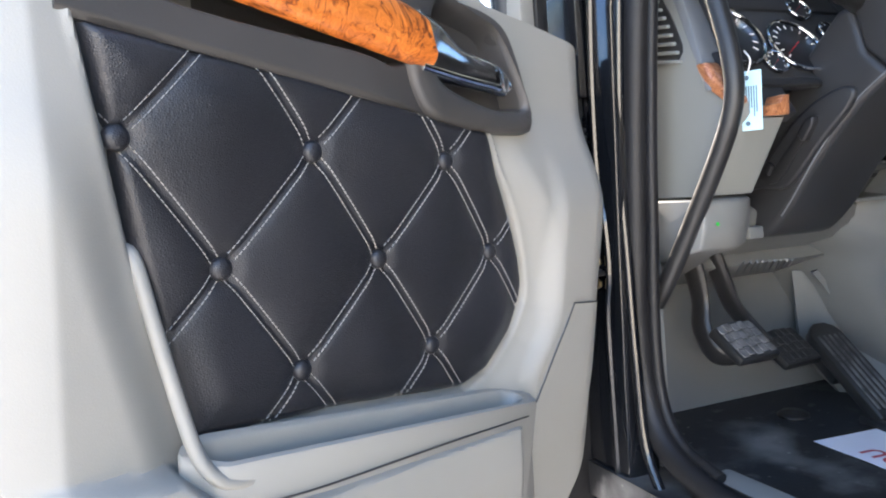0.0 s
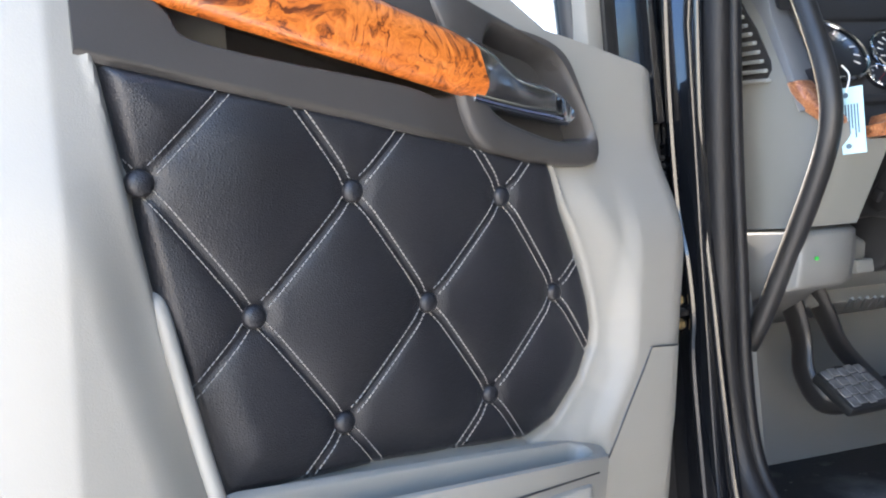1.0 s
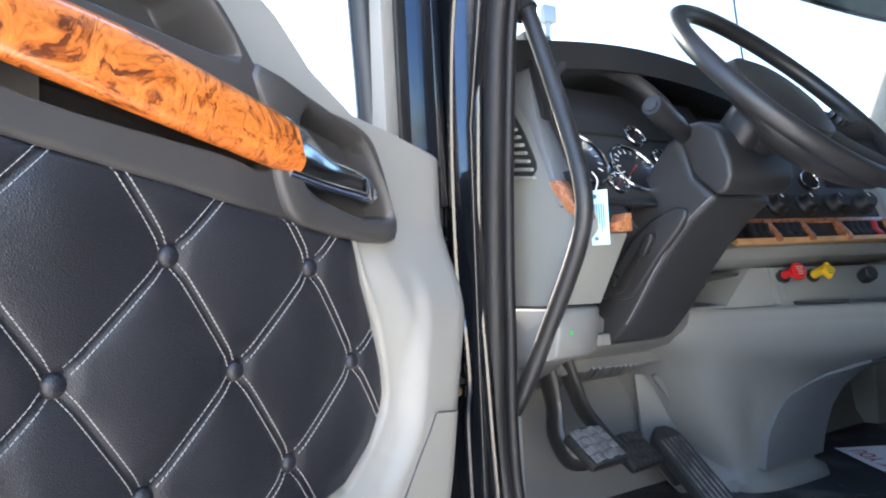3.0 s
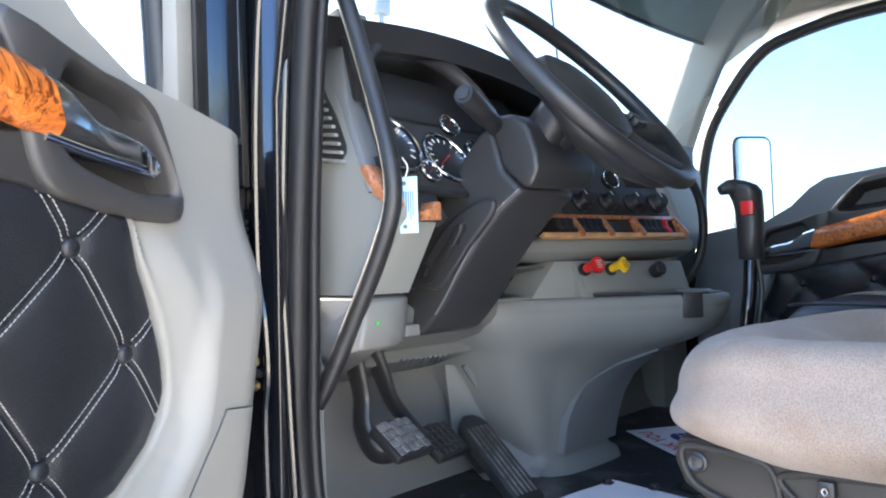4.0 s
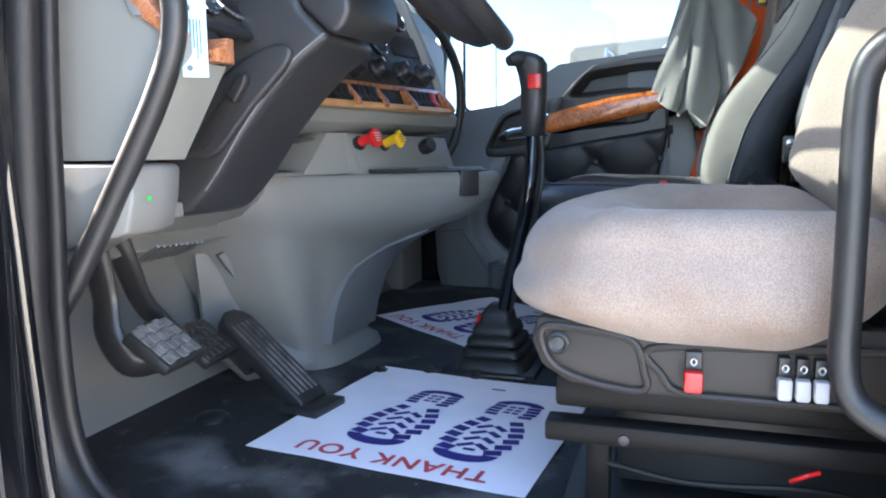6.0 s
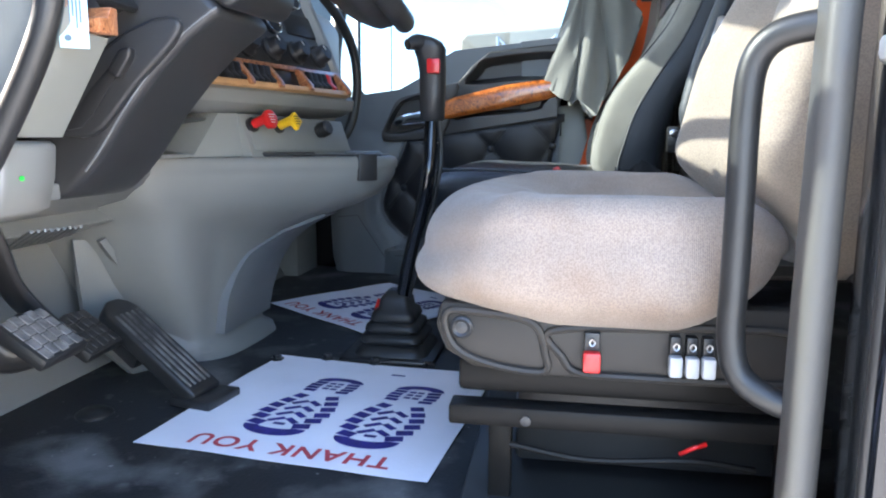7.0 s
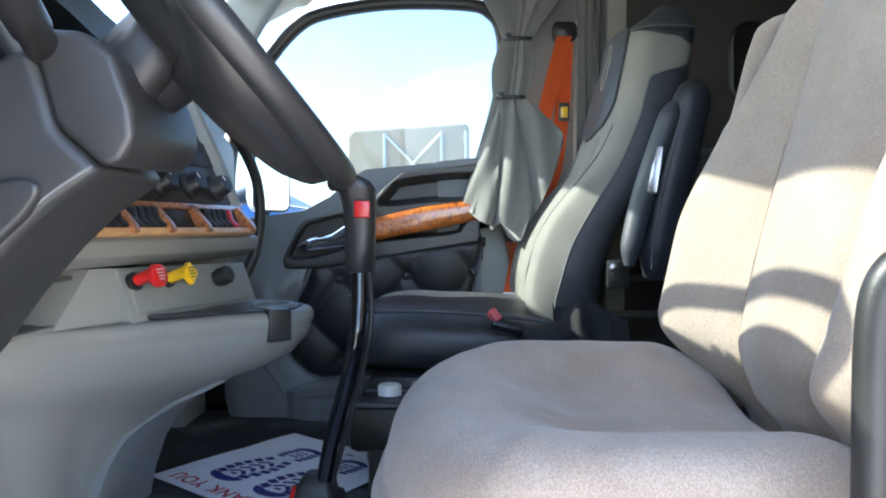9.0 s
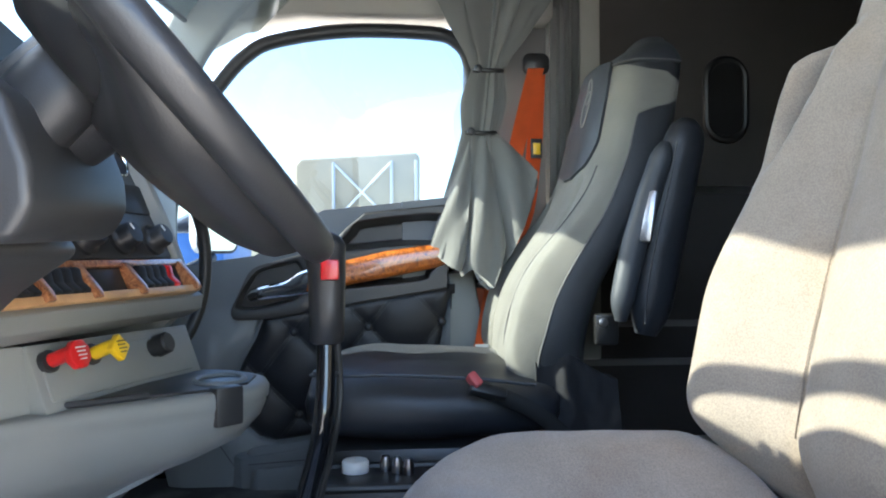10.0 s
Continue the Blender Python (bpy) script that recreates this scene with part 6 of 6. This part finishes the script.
# paper floor mats with printed soles and a line of words
def paper_mat(origin, along, across, w, h, label):
    """along: the way the words run; across: from the words towards the soles."""
    m = frame_of(origin, along, across)
    if (m.to_3x3() @ Vector((0, 0, 1))).z < 0:
        m = m @ Matrix.Diagonal((1, 1, -1, 1))
    mt = thing("paper_mat", origin, label, "floor mat", "paper floor mats")

    def wave(u, v):
        return 0.004 + 0.004 * noise.noise((u * 6, v * 6, origin[0] * 3)) + 0.006 * smooth(0.75, 1.0, abs(2 * u / w - 1)) * abs(noise.noise((v * 5, 2.0, u)))
    part("sheet", sheet(lambda a, b: m @ Vector((a * w, b * h, wave(a * w, b * h))), 24, 24, 0.0008, (0, 0, 1)), PAPER, mt, "thin white paper")

    def lay(shape, mat, name, parent, lab=""):
        for v in shape.verts:
            v.co.z += wave(v.co.x, v.co.y) + 0.001
        shape.transform(m)
        return part(name, shape, mat, parent, lab)

    def sole(cu, cv, size, flip):
        """A lugged boot print: toe lugs round the rim, chevrons within, and a heel."""
        bars = bmesh.new()

        def bar(x0, y0, x1, y1, wd):
            d = Vector((x1 - x0, y1 - y0))
            nrm = Vector((-d.y, d.x)).normalized() * wd / 2
            vs = [bars.verts.new((cu + size * (1.16 * x * flip - 0.07 * (y - 0.2)), cv + size * y, 0)) for x, y in
                  ((x0 + nrm.x, y0 + nrm.y), (x1 + nrm.x, y1 + nrm.y), (x1 - nrm.x, y1 - nrm.y), (x0 - nrm.x, y0 - nrm.y))]
            bars.faces.new(vs)
        for k in range(6):                      # lugs along the two edges of the forefoot
            t = k / 5
            y = -0.055 + 0.50 * t
            half = 0.205 * math.sin(math.pi * (0.32 + 0.46 * t)) + 0.012
            inner = 0.095 - 0.02 * t
            bar(half, y + 0.012, half - inner, y - 0.016, 0.074)
            bar(-half, y + 0.012, -half + inner, y - 0.016, 0.074)
        for k in range(4):                      # chevrons down the middle
            y = 0.02 + 0.105 * k
            bar(-0.088, y - 0.045, -0.010, y + 0.022, 0.042)
            bar(0.010, y + 0.022, 0.088, y - 0.045, 0.042)
        bar(-0.035, -0.055, 0.035, -0.055, 0.035)
        rim_in, rim_out = [], []                # solid toe
        for k in range(17):
            a = radians(180 + 180 * k / 16)
            rim_out.append(bars.verts.new((cu + size * (1.16 * 0.188 * math.cos(a) * flip + 0.021), cv + size * (-0.105 + 0.135 * math.sin(a)), 0)))
            rim_in.append(bars.verts.new((cu + size * (1.16 * 0.105 * math.cos(a) * flip + 0.021), cv + size * (-0.105 + 0.030 * math.sin(a)), 0)))
        for k in range(16):
            bars.faces.new((rim_out[k], rim_out[k + 1], rim_in[k + 1], rim_in[k]))
        lay(bars, INK_BLUE, "sole_print", mt, "dark blue printed boot sole")
        bars = bmesh.new()
        for k in range(4):                      # heel
            y = 0.585 + 0.062 * k
            half = 0.150 + 0.012 * math.sin(k)
            bar(half, y, half - 0.082, y - 0.008, 0.046)
            bar(-half, y, -half + 0.082, y - 0.008, 0.046)
            if k:
                bar(-0.048, y - 0.01, -0.006, y - 0.01, 0.034)
                bar(0.006, y - 0.01, 0.048, y - 0.01, 0.034)
        rim_in, rim_out = [], []
        for k in range(13):
            a = radians(180 * k / 12)
            rim_out.append(bars.verts.new((cu + size * (1.16 * 0.160 * math.cos(a) * flip - 0.046), cv + size * (0.805 + 0.105 * math.sin(a)), 0)))
            rim_in.append(bars.verts.new((cu + size * (1.16 * 0.078 * math.cos(a) * flip - 0.046), cv + size * (0.805 + 0.034 * math.sin(a)), 0)))
        for k in range(12):
            bars.faces.new((rim_out[k], rim_out[k + 1], rim_in[k + 1], rim_in[k]))
        lay(bars, INK_BLUE, "heel_print", mt, "dark blue printed boot heel")
    sole(0.122, 0.132, 0.240, 1)
    sole(0.276, 0.134, 0.240, -1)
    txt = bpy.data.curves.new("lettering", "FONT")
    txt.body, txt.size, txt.align_x, txt.space_character = "THANK YOU", 0.050, "CENTER", 1.12
    txt.offset = 0.0011
    tob = bpy.data.objects.new("lettering", txt)
    me = bpy.data.meshes.new_from_object(tob)
    bpy.data.objects.remove(tob)
    bm = bmesh.new()
    bm.from_mesh(me)
    bpy.data.meshes.remove(me)
    bm.transform(Matrix.Translation((0.222, 0.054, 0)) @ Matrix.Diagonal((1, -1, 1, 1)))
    bmesh.ops.reverse_faces(bm, faces=bm.faces)
    lay(bm, INK_RED, "lettering", mt, "red printed lettering")
    small = bmesh.new()
    fuse(small, block(w * 0.36, w * 0.42, h * 0.875, h * 0.888, 0, 0.0002, 0))
    lay(small, INK_BLUE, "fine_print", mt, "tiny dark imprint")


paper_mat((0.302, -0.548, 0.0), (0.050, 0.451, 0), (0.437, -0.060, 0), 0.455, 0.455, "white paper mat with blue boot prints, on the rubber floor")
paper_mat((1.00, -0.270, 0.0), (0.24, 0.31, 0), (0.31, -0.24, 0), 0.42, 0.42, "white paper mat with blue boot prints, by the closed door")

# grab bar on the windscreen pillar
bar_ = thing("grab_bar", (0.09, -0.05, 0.27), "long bent black grab bar on the door post", "grab handle")
part("bar", tube([(0.078, -0.030, 0.272), (0.085, -0.060, 0.32), (0.09, -0.120, 0.42), (0.095, -0.176, 0.52), (0.10, -0.198, 0.585), (0.10, -0.196, 0.65), (0.098, -0.172, 0.74), (0.095, -0.140, 0.84), (0.09, -0.112, 0.925), (0.085, -0.10, 0.955)], 0.0145, 14, 8), RUBBER, bar_, "rubber-sleeved steel bar")
part("upper_foot", tube([(0.088, -0.108, 0.935), (0.08, -0.085, 0.965), (0.06, -0.06, 0.985)], 0.022, 12, 5), BLACK, bar_)
tagob = thing("hang_tag", (0.15, -0.19, 0.57), "pale blue printed tag hanging on a thread", "tag")
tm = frame_of((0.1255, -0.1905, 0.628), (0.55, -0.84, 0), (0, 0, -1))
card = part("card", block(-0.002, 0.026, 0.0, 0.086, -0.0008, 0.0008, 0.0, m=tm), TAGBLUE, tagob, "pale blue card")
for k in range(5):
    part("print_bar", block(0.004 + 0.0035 * k, 0.0058 + 0.0035 * k, 0.022, 0.066 - 0.006 * (k % 3), -0.0014, 0.0014, 0.0, m=tm), PRINT, card)
for y in (0.010, 0.076):
    part("eyelet", lathe([(0.0035, -0.002), (0.0035, 0.002), (0.0, 0.002)], tm @ Matrix.Translation((0.006, y, 0)), 10), PRINT, card)
part("thread", tube([tm @ Vector((0.006, 0.008, 0)), tm @ Vector((0.012, -0.015, 0)), tm @ Vector((0.004, -0.03, 0))], 0.0012, 6, 4), WHITE, tagob)

# rear door post: grab handle, striker
rh = thing("rear_grab_handle", (0.10, -0.87, 0.22), "black D-shaped grab handle on the rear door post", "grab handle")
part("loop", tube([(0.080, -0.940, 0.548), (0.090, -0.912, 0.547), (0.102, -0.888, 0.540), (0.110, -0.874, 0.520), (0.112, -0.870, 0.48), (0.112, -0.870, 0.40), (0.112, -0.870, 0.32), (0.110, -0.870, 0.265), (0.104, -0.880, 0.232), (0.09, -0.910, 0.215), (0.085, -0.94, 0.213)], 0.0128, 14, 6), RUBBER, rh, "black rubber-sleeved tube")
for z in (0.548, 0.213):
    part("foot", lathe([(0.016, 0.0), (0.016, 0.006), (0.013, 0.010)], Matrix.Translation((0.086, -0.925, z)) @ pose(0, 0, 0, -90, 0, 15), 16), BLACK, rh, "round mounting foot")
strike = thing("door_striker", (-0.04, -0.97, 0.53), "bare metal door latch striker", "door striker")
part("plate", block(-0.075, 0.0, -0.962, -0.930, 0.508, 0.527, 0.005), GALV, strike, "pale striker block")
part("pin", tube([(0.012, -0.946, 0.516), (-0.02, -0.946, 0.516)], 0.010, 10, 1), STEEL, strike)
# check strap with its bolts, hinge hardware in the gap of the open door
chk = thing("door_check", (0.0, 0.0, 0.33), "door check strap held by two yellow bolts", "door check")
part("strap", block(-0.055, 0.0, -0.012, 0.012, 0.328, 0.340, 0.003), BLACK, chk)
part("strap_loop", tube([(-0.014, -0.020, 0.334), (-0.022, 0.0, 0.334), (-0.014, 0.016, 0.334)], 0.004, 8, 4), BLACK, chk)
for z in (0.352, 0.315):
    part("bolt", lathe([(0.0085, 0.0), (0.0085, 0.006), (0.006, 0.007), (0.0055, 0.010), (0.0, 0.0105)], Matrix.Translation((-0.011, 0.0, z)) @ pose(0, 0, 0, 0, -90, 0), 6), BRASS, chk, "yellow-plated bolt", sharp=20)
for z in (0.46, 0.62, 0.80):
    bm = tube([(-0.028, 0.028, z - 0.035), (-0.028, 0.028, z + 0.035)], 0.013, 12, 1)
    fuse(bm, block(-0.05, -0.012, 0.015, 0.05, z - 0.03, z + 0.03, 0.006))
    fuse(bm, tube([(-0.028, 0.028, z + 0.035), (-0.028, 0.028, z + 0.044)], 0.009, 10, 1))
    part("hinge", bm, BLACK, left_door, "black painted hinge with its pin")
part("gap_backing", block(-0.085, -0.011, 0.050, 0.062, -0.15, 1.25, 0.003), SEALRUB, left_door, "black recess between door and post")
for z in (0.30, 0.56, 0.70, 0.93):
    part("hinge_bolt", lathe([(0.012, 0.0), (0.012, 0.004), (0.008, 0.005), (0.008, 0.011), (0.0, 0.012)], Matrix.Translation((-0.035, 0.040, z)) @ pose(0, 0, 0, 90, 0, -25), 10), BLACK, left_door, "black bolt head", sharp=25)
loom = thing("door_loom", (-0.02, 0.01, 0.5), "ribbed black cable boot between post and door", "cable")
for k in range(7):
    part("ring", tube([(-0.030 + 0.012 * math.cos(a), 0.012 + 0.012 * math.sin(a), 0.50 + 0.0115 * k) for a in (0, 1.05, 2.1, 3.15, 4.2, 5.25)], 0.004, 6, 3, closed=True), RUBBER, loom)
part("core", tube([(-0.030, 0.012, 0.47), (-0.030, 0.012, 0.60)], 0.009, 10, 1), RUBBER, loom)

# curtain gathered by two ties
NEARER = Matrix.Translation((-0.0113, -0.0296, 0.0323)) @ Matrix.Scale(0.946, 4)
cur = thing("curtain", (1.75, -0.81, 0.55), "grey blackout curtain gathered with two black ties", "curtain")
def gather(z, a):
    """Cloth drawn together at two heights, flaring to an uneven hem."""
    k = 2 * math.pi * a
    w = poly([(0.94, 0.034), (0.98, 0.038), (1.04, 0.042), (1.10, 0.036), (1.126, 0.032), (1.17, 0.044), (1.25, 0.080), (1.36, 0.12), (1.50, 0.15)], z)
    y0 = poly([(0.94, -0.800), (1.126, -0.822), (1.30, -0.845), (1.50, -0.86)], z)
    f = 1 + (0.42 * math.sin(k * 7 + z * 2.2) + 0.28 * math.sin(k * 13 + 1.7 + z * 3) + 0.10 * math.sin(k * 23 + z * 9)) * min(1, w / 0.04)
    return Vector((1.850 + 0.42 * w * f * math.cos(k), y0 + w * f * math.sin(k), z))


rings = [[gather(0.951 + 0.549 * i / 28, j / 110) for j in range(110)] for i in range(29)][::-1]
HEM = [(-0.950, 0.800), (-0.925, 0.720), (-0.895, 0.672), (-0.862, 0.600), (-0.822, 0.515), (-0.790, 0.545), (-0.762, 0.600), (-0.741, 0.555), (-0.700, 0.600), (-0.672, 0.630)]
for i in range(1, 19):
    t = i / 18
    ring = []
    for j in range(110):
        a = j / 110
        k = 2 * math.pi * a
        p = gather(0.951, a)
        y = -0.810 + 0.128 * math.sin(k) + 0.034 * math.sin(k * 7 + 0.5)
        depth = (0.030 + 0.012 * math.sin(k * 3)) * math.cos(k) + 0.058 * math.asin(0.96 * math.sin(k * 7 + 1.9)) / 1.29 * abs(math.cos(k)) ** 0.4
        q = Vector((1.842 + depth, y, poly(HEM, y) + 0.036 * math.sin(k * 7 + 2.6) + 0.012))
        e = t ** 0.85
        m_ = p.lerp(q, t)
        m_.y = p.y + (q.y - p.y) * e
        m_.x += 0.014 * t * math.sin(k * 19 + 6 * t)
        ring.append(m_)
    rings.append(ring)
cloth = loft(rings)
cloth.transform(NEARER)
part("cloth", cloth, CURTAIN, cur, "pleated grey cloth", sharp=70)
for z, w, y in ((1.126, 0.040, -0.822), (0.951, 0.041, -0.801)):
    t = part("tie", tube([NEARER @ Vector((1.850 + 0.45 * w * math.cos(a * math.pi / 6), y + w * math.sin(a * math.pi / 6), z + 0.004 * math.cos(a * math.pi / 6))) for a in range(12)], 0.006, 8, 3, closed=True), RUBBER, cur, "black tie band")
    part("tie_button", lathe([(0.0, -0.008), (0.011, -0.006), (0.012, 0.0), (0.010, 0.006), (0.0, 0.008)], NEARER @ Matrix.Translation((1.828, y + 0.030, z)) @ pose(0, 0, 0, 0, -90, 0), 14), BLACK, t)
behind = thing("side_curtain", (1.92, -1.03, 0.3), "plain grey curtain hanging behind the door post", "curtain")
part("cloth", sheet(lambda a, b: (1.895 + 0.022 * math.sin(a * 30 + 0.6 * math.sin(b * 3)) + 0.03 * a, -0.985 - 0.145 * a, 0.35 + 1.1 * b), 90, 12, 0.003), CURTAIN, behind, sharp=70)
stripe = thing("curtain_rail", (1.93, -1.11, 1.2), "pale vertical edge strip of the sleeper opening", "trim strip")
part("strip", prism([(-1.10, 0.30), (-1.10, 1.42), (-1.16, 1.42), (-1.16, 0.30)], "x", 1.90, 1.94, 0.006), HEADLINER, stripe)

# orange belt
belt = thing("seat_belt", (1.88, -0.95, 0.35), "bright orange seat belt with a yellow label", "seat belt")
part("guide", loft([[(1.872 - d, -0.962 + x, 1.150 + y) for x, y in oval(w, h, 0.02, 5)] for d, w, h in ((0.0, 0.075, 0.060), (0.012, 0.075, 0.060), (0.018, 0.060, 0.045))]), BLACK, belt, "black belt guide")


def strap(points, w, name, lab, turn=(0, 1, 0)):
    line = curve(points, 6)
    bm = bmesh.new()
    side = Vector(turn) * w / 2
    vs = []
    for p in line:
        vs.append([bm.verts.new(p + side), bm.verts.new(p - side), bm.verts.new(p - side + Vector((0.002, 0, 0))), bm.verts.new(p + side + Vector((0.002, 0, 0)))])
    for a, b in zip(vs, vs[1:]):
        for k in range(4):
            bm.faces.new((a[k], a[(k + 1) % 4], b[(k + 1) % 4], b[k]))
    bm.faces.new(vs[0])
    bm.faces.new(vs[-1][::-1])
    return part(name, bm, ORANGE, belt, lab)


strap([(1.852, -0.960, 1.135), (1.846, -0.930, 1.02), (1.842, -0.905, 0.92), (1.838, -0.885, 0.84)], 0.046, "upper_run", "orange webbing")
strap([(1.868, -0.968, 1.135), (1.866, -0.962, 1.00), (1.862, -0.955, 0.90), (1.858, -0.930, 0.72), (1.846, -0.880, 0.62), (1.826, -0.838, 0.546), (1.786, -0.812, 0.45), (1.742, -0.794, 0.385), (1.700, -0.776, 0.325)], 0.044, "lower_run", "orange webbing")
part("belt_label", block(1.848, 1.856, -0.976, -0.944, 0.880, 0.935, 0.001), BLACK, belt, "black sleeve on the belt")
part("yellow_label", block(1.845, 1.850, -0.970, -0.950, 0.890, 0.922, 0.001), YELLOW, belt, "yellow printed label")
part("white_label", block(1.690, 1.696, -0.800, -0.765, 0.310, 0.375, 0.001), WHITE, belt, "white care label")
ret = thing("belt_reel", (1.80, -0.82, 0.3), "orange and grey belt reel cover by the post", "seat belt")
part("reel_cover", loft([[(1.845 - d, -0.792 + x, 0.425 + y) for x, y in oval(w, h, 0.035, 6)] for d, w, h in ((-0.02, 0.075, 0.19), (0.012, 0.075, 0.19), (0.02, 0.062, 0.175))]), material("dull_orange", (0.45, 0.09, 0.03), 0.5), ret, "dull orange cover")
part("reel_rim", tube([(1.826, -0.792 + x, 0.425 + y) for x, y in oval(0.078, 0.195, 0.035, 3)], 0.007, 8, 2, closed=True), BLACK, ret, "black edge")

# sun visor, mirror outside, antenna
vis = thing("sun_visor", (0.9, 0.0, 1.25), "grey-green sun visor above the windscreen", "sun visor")
part("visor_blade", sheet(lambda a, b: (0.08 + 1.70 * a, 0.03 - 0.05 * (2 * a - 1) ** 2 - 0.26 * b, 1.222 + 0.006 * math.sin(6 * a) + 0.30 * b), 24, 6, 0.008), VISOR, vis, "grey-green tinted blade")
part("visor_edge", tube([(0.08 + 1.70 * a / 12, 0.03 - 0.05 * (a / 6 - 1) ** 2, 1.220 + 0.006 * math.sin(a / 2)) for a in range(13)], 0.007, 8, 2), DARK, vis, "dark lower edge")
mir = thing("side_mirror", (2.31, 0.03, 0.8), "tall chrome-backed truck side mirror outside the window", "mirror")
mm = frame_of((2.313, 0.033, 0.795), (0.80, -0.60, 0), (0, 0, 1))
part("housing", loft([[mm @ Vector((x, y, d)) for x, y in oval(w, h, 0.03, 5)] for d, w, h in ((0.0, 0.166, 0.363), (-0.03, 0.166, 0.363), (-0.07, 0.12, 0.31))]), GALV, mir, "pale housing")
part("rim", tube([mm @ Vector((x, y, 0.0)) for x, y in oval(0.162, 0.355, 0.03, 4)], 0.005, 8, 1, closed=True), DARK, mir, "dark rim")
part("mirror_glass", loft([[mm @ Vector((x, y, d)) for x, y in oval(0.152, 0.345, 0.026, 5)] for d in (-0.002, 0.006)]), MIRROR, mir, "mirror glass")
part("arm", tube([(2.31, 0.05, 0.60), (2.15, 0.10, 0.56), (1.93, 0.12, 0.56)], 0.018, 10, 5), DARK, mir)
ant = thing("antenna", (1.75, 0.35, 0.9), "thin whip antenna ahead of the windscreen", "antenna")
part("whip", tube([(1.62, 0.42, 0.80), (1.55, 0.44, 1.30), (1.52, 0.45, 1.8)], 0.004, 6, 3), DARK, ant)

# sleeper: bunk, shelf edges, porthole
bunk = thing("sleeper_bunk", (1.4, -2.3, 0.0), "dark bunk at the back of the sleeper", "bunk bed")
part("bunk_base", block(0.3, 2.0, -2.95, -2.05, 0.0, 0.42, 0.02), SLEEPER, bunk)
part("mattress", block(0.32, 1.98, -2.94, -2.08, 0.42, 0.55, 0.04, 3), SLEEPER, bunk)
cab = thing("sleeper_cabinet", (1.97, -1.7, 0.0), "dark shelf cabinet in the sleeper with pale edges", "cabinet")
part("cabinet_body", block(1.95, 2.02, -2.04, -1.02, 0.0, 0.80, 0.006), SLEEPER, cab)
for z in (0.05, 0.285, 0.40, 0.80):
    part("shelf_edge", block(1.940, 1.952, -2.04, -1.02, z - 0.010, z + 0.010, 0.002), STEEL if z > 0.7 else TAUPE, cab, "pale shelf edge")
port = thing("porthole", (2.0, -1.6, 1.09), "upright oval porthole in the dark sleeper wall", "window")
part("port_rim", tube([(2.012, -1.592 + x, 1.088 + y) for x, y in oval(0.125, 0.25, 0.06, 5)], 0.012, 8, 1, closed=True), BLACK, port, "black rim")
part("port_blind", loft([[(2.016 - d, -1.592 + x, 1.088 + y) for x, y in oval(0.12, 0.245, 0.058, 5)] for d in (0.0, 0.006)]), BLACK, port, "dark blind")

# ---- outside ----
GROUND = -1.35
part("ground", block(-400, 400, -400, 400, GROUND - 0.2, GROUND, 0.0), CONCRETE, None, "pale dusty concrete yard", 38, "ground", kind="structure")
rig = thing("tarpaulin_trailer", (12.9, 0.0, GROUND), "tan tarpaulin trailer body with a white cross brace", "trailer")
part("tarp_body", prism([(-1.05, 0.2), (-1.05, 2.22), (-0.98, 2.29), (0.90, 2.16), (0.99, 2.06), (0.99, 0.2)], "x", 11.75, 13.6, 0.05, 3), TARP, rig, "sun-bleached tan tarpaulin")
part("chassis", block(11.8, 13.5, -1.0, 0.95, -0.75, 0.2, 0.05), GALV, rig)
for y in (-0.98, -0.58, 0.36):
    part("post", block(11.70, 11.75, y - 0.025, y + 0.025, 0.2, 2.12 - 0.03 * y, 0.008), GALV, rig)
part("brace", tube([(11.72, -0.56, 1.16), (11.72, 0.34, 2.07)], 0.020, 8, 1), WHITE, rig, "white diagonal brace")
part("brace", tube([(11.71, 0.34, 1.16), (11.71, -0.56, 2.10)], 0.020, 8, 1), WHITE, rig, "white diagonal brace")
for y in (-0.75, 0.7):
    part("wheel", lathe([(0.28, -0.14), (0.50, -0.14), (0.52, -0.08), (0.52, 0.08), (0.50, 0.14), (0.28, 0.14)], Matrix.Translation((12.6, y, GROUND + 0.52)) @ pose(0, 0, 0, 90, 0, 0), 24), RUBBER, rig, "rubber tyre")
pole = thing("floodlight_pole", (12.2, 12.55, GROUND), "tall yard floodlight pole", "light pole")
part("mast", tube([(12.2, 12.55, GROUND), (12.2, 12.55, 7.2)], [0.14, 0.08], 12, 1), GALV, pole)
part("lamp_head", block(12.0, 12.42, 12.4, 12.7, 7.15, 7.6, 0.04), GALV, pole, "square floodlight head")
shed = thing("blue_shed", (30.0, 6.0, GROUND), "distant blue sheet-metal shed", "building")
part("shed_wall", block(30, 36, 6.2, 8.6, GROUND, 1.5, 0.05), BLUEPAINT, shed)
part("shed_roof", prism([(6.0, 1.5), (7.4, 2.2), (8.8, 1.5), (8.8, 1.62), (7.4, 2.35), (6.0, 1.62)], "x", 29.6, 36.4, 0.02), GALV, shed)
# unseen wall, added so sunlight bounces off it onto the door card
part("bounce_wall", block(-12, -1.0, -9.2, -9.0, GROUND, 2.2, 0.03), material("pale_render", (0.70, 0.67, 0.60), 0.9, grain=30, bump=0.3, vary=0.08, scale=0.6), None, "unseen pale wall added to bounce sunlight onto the open door", 38, "wall", kind="structure")
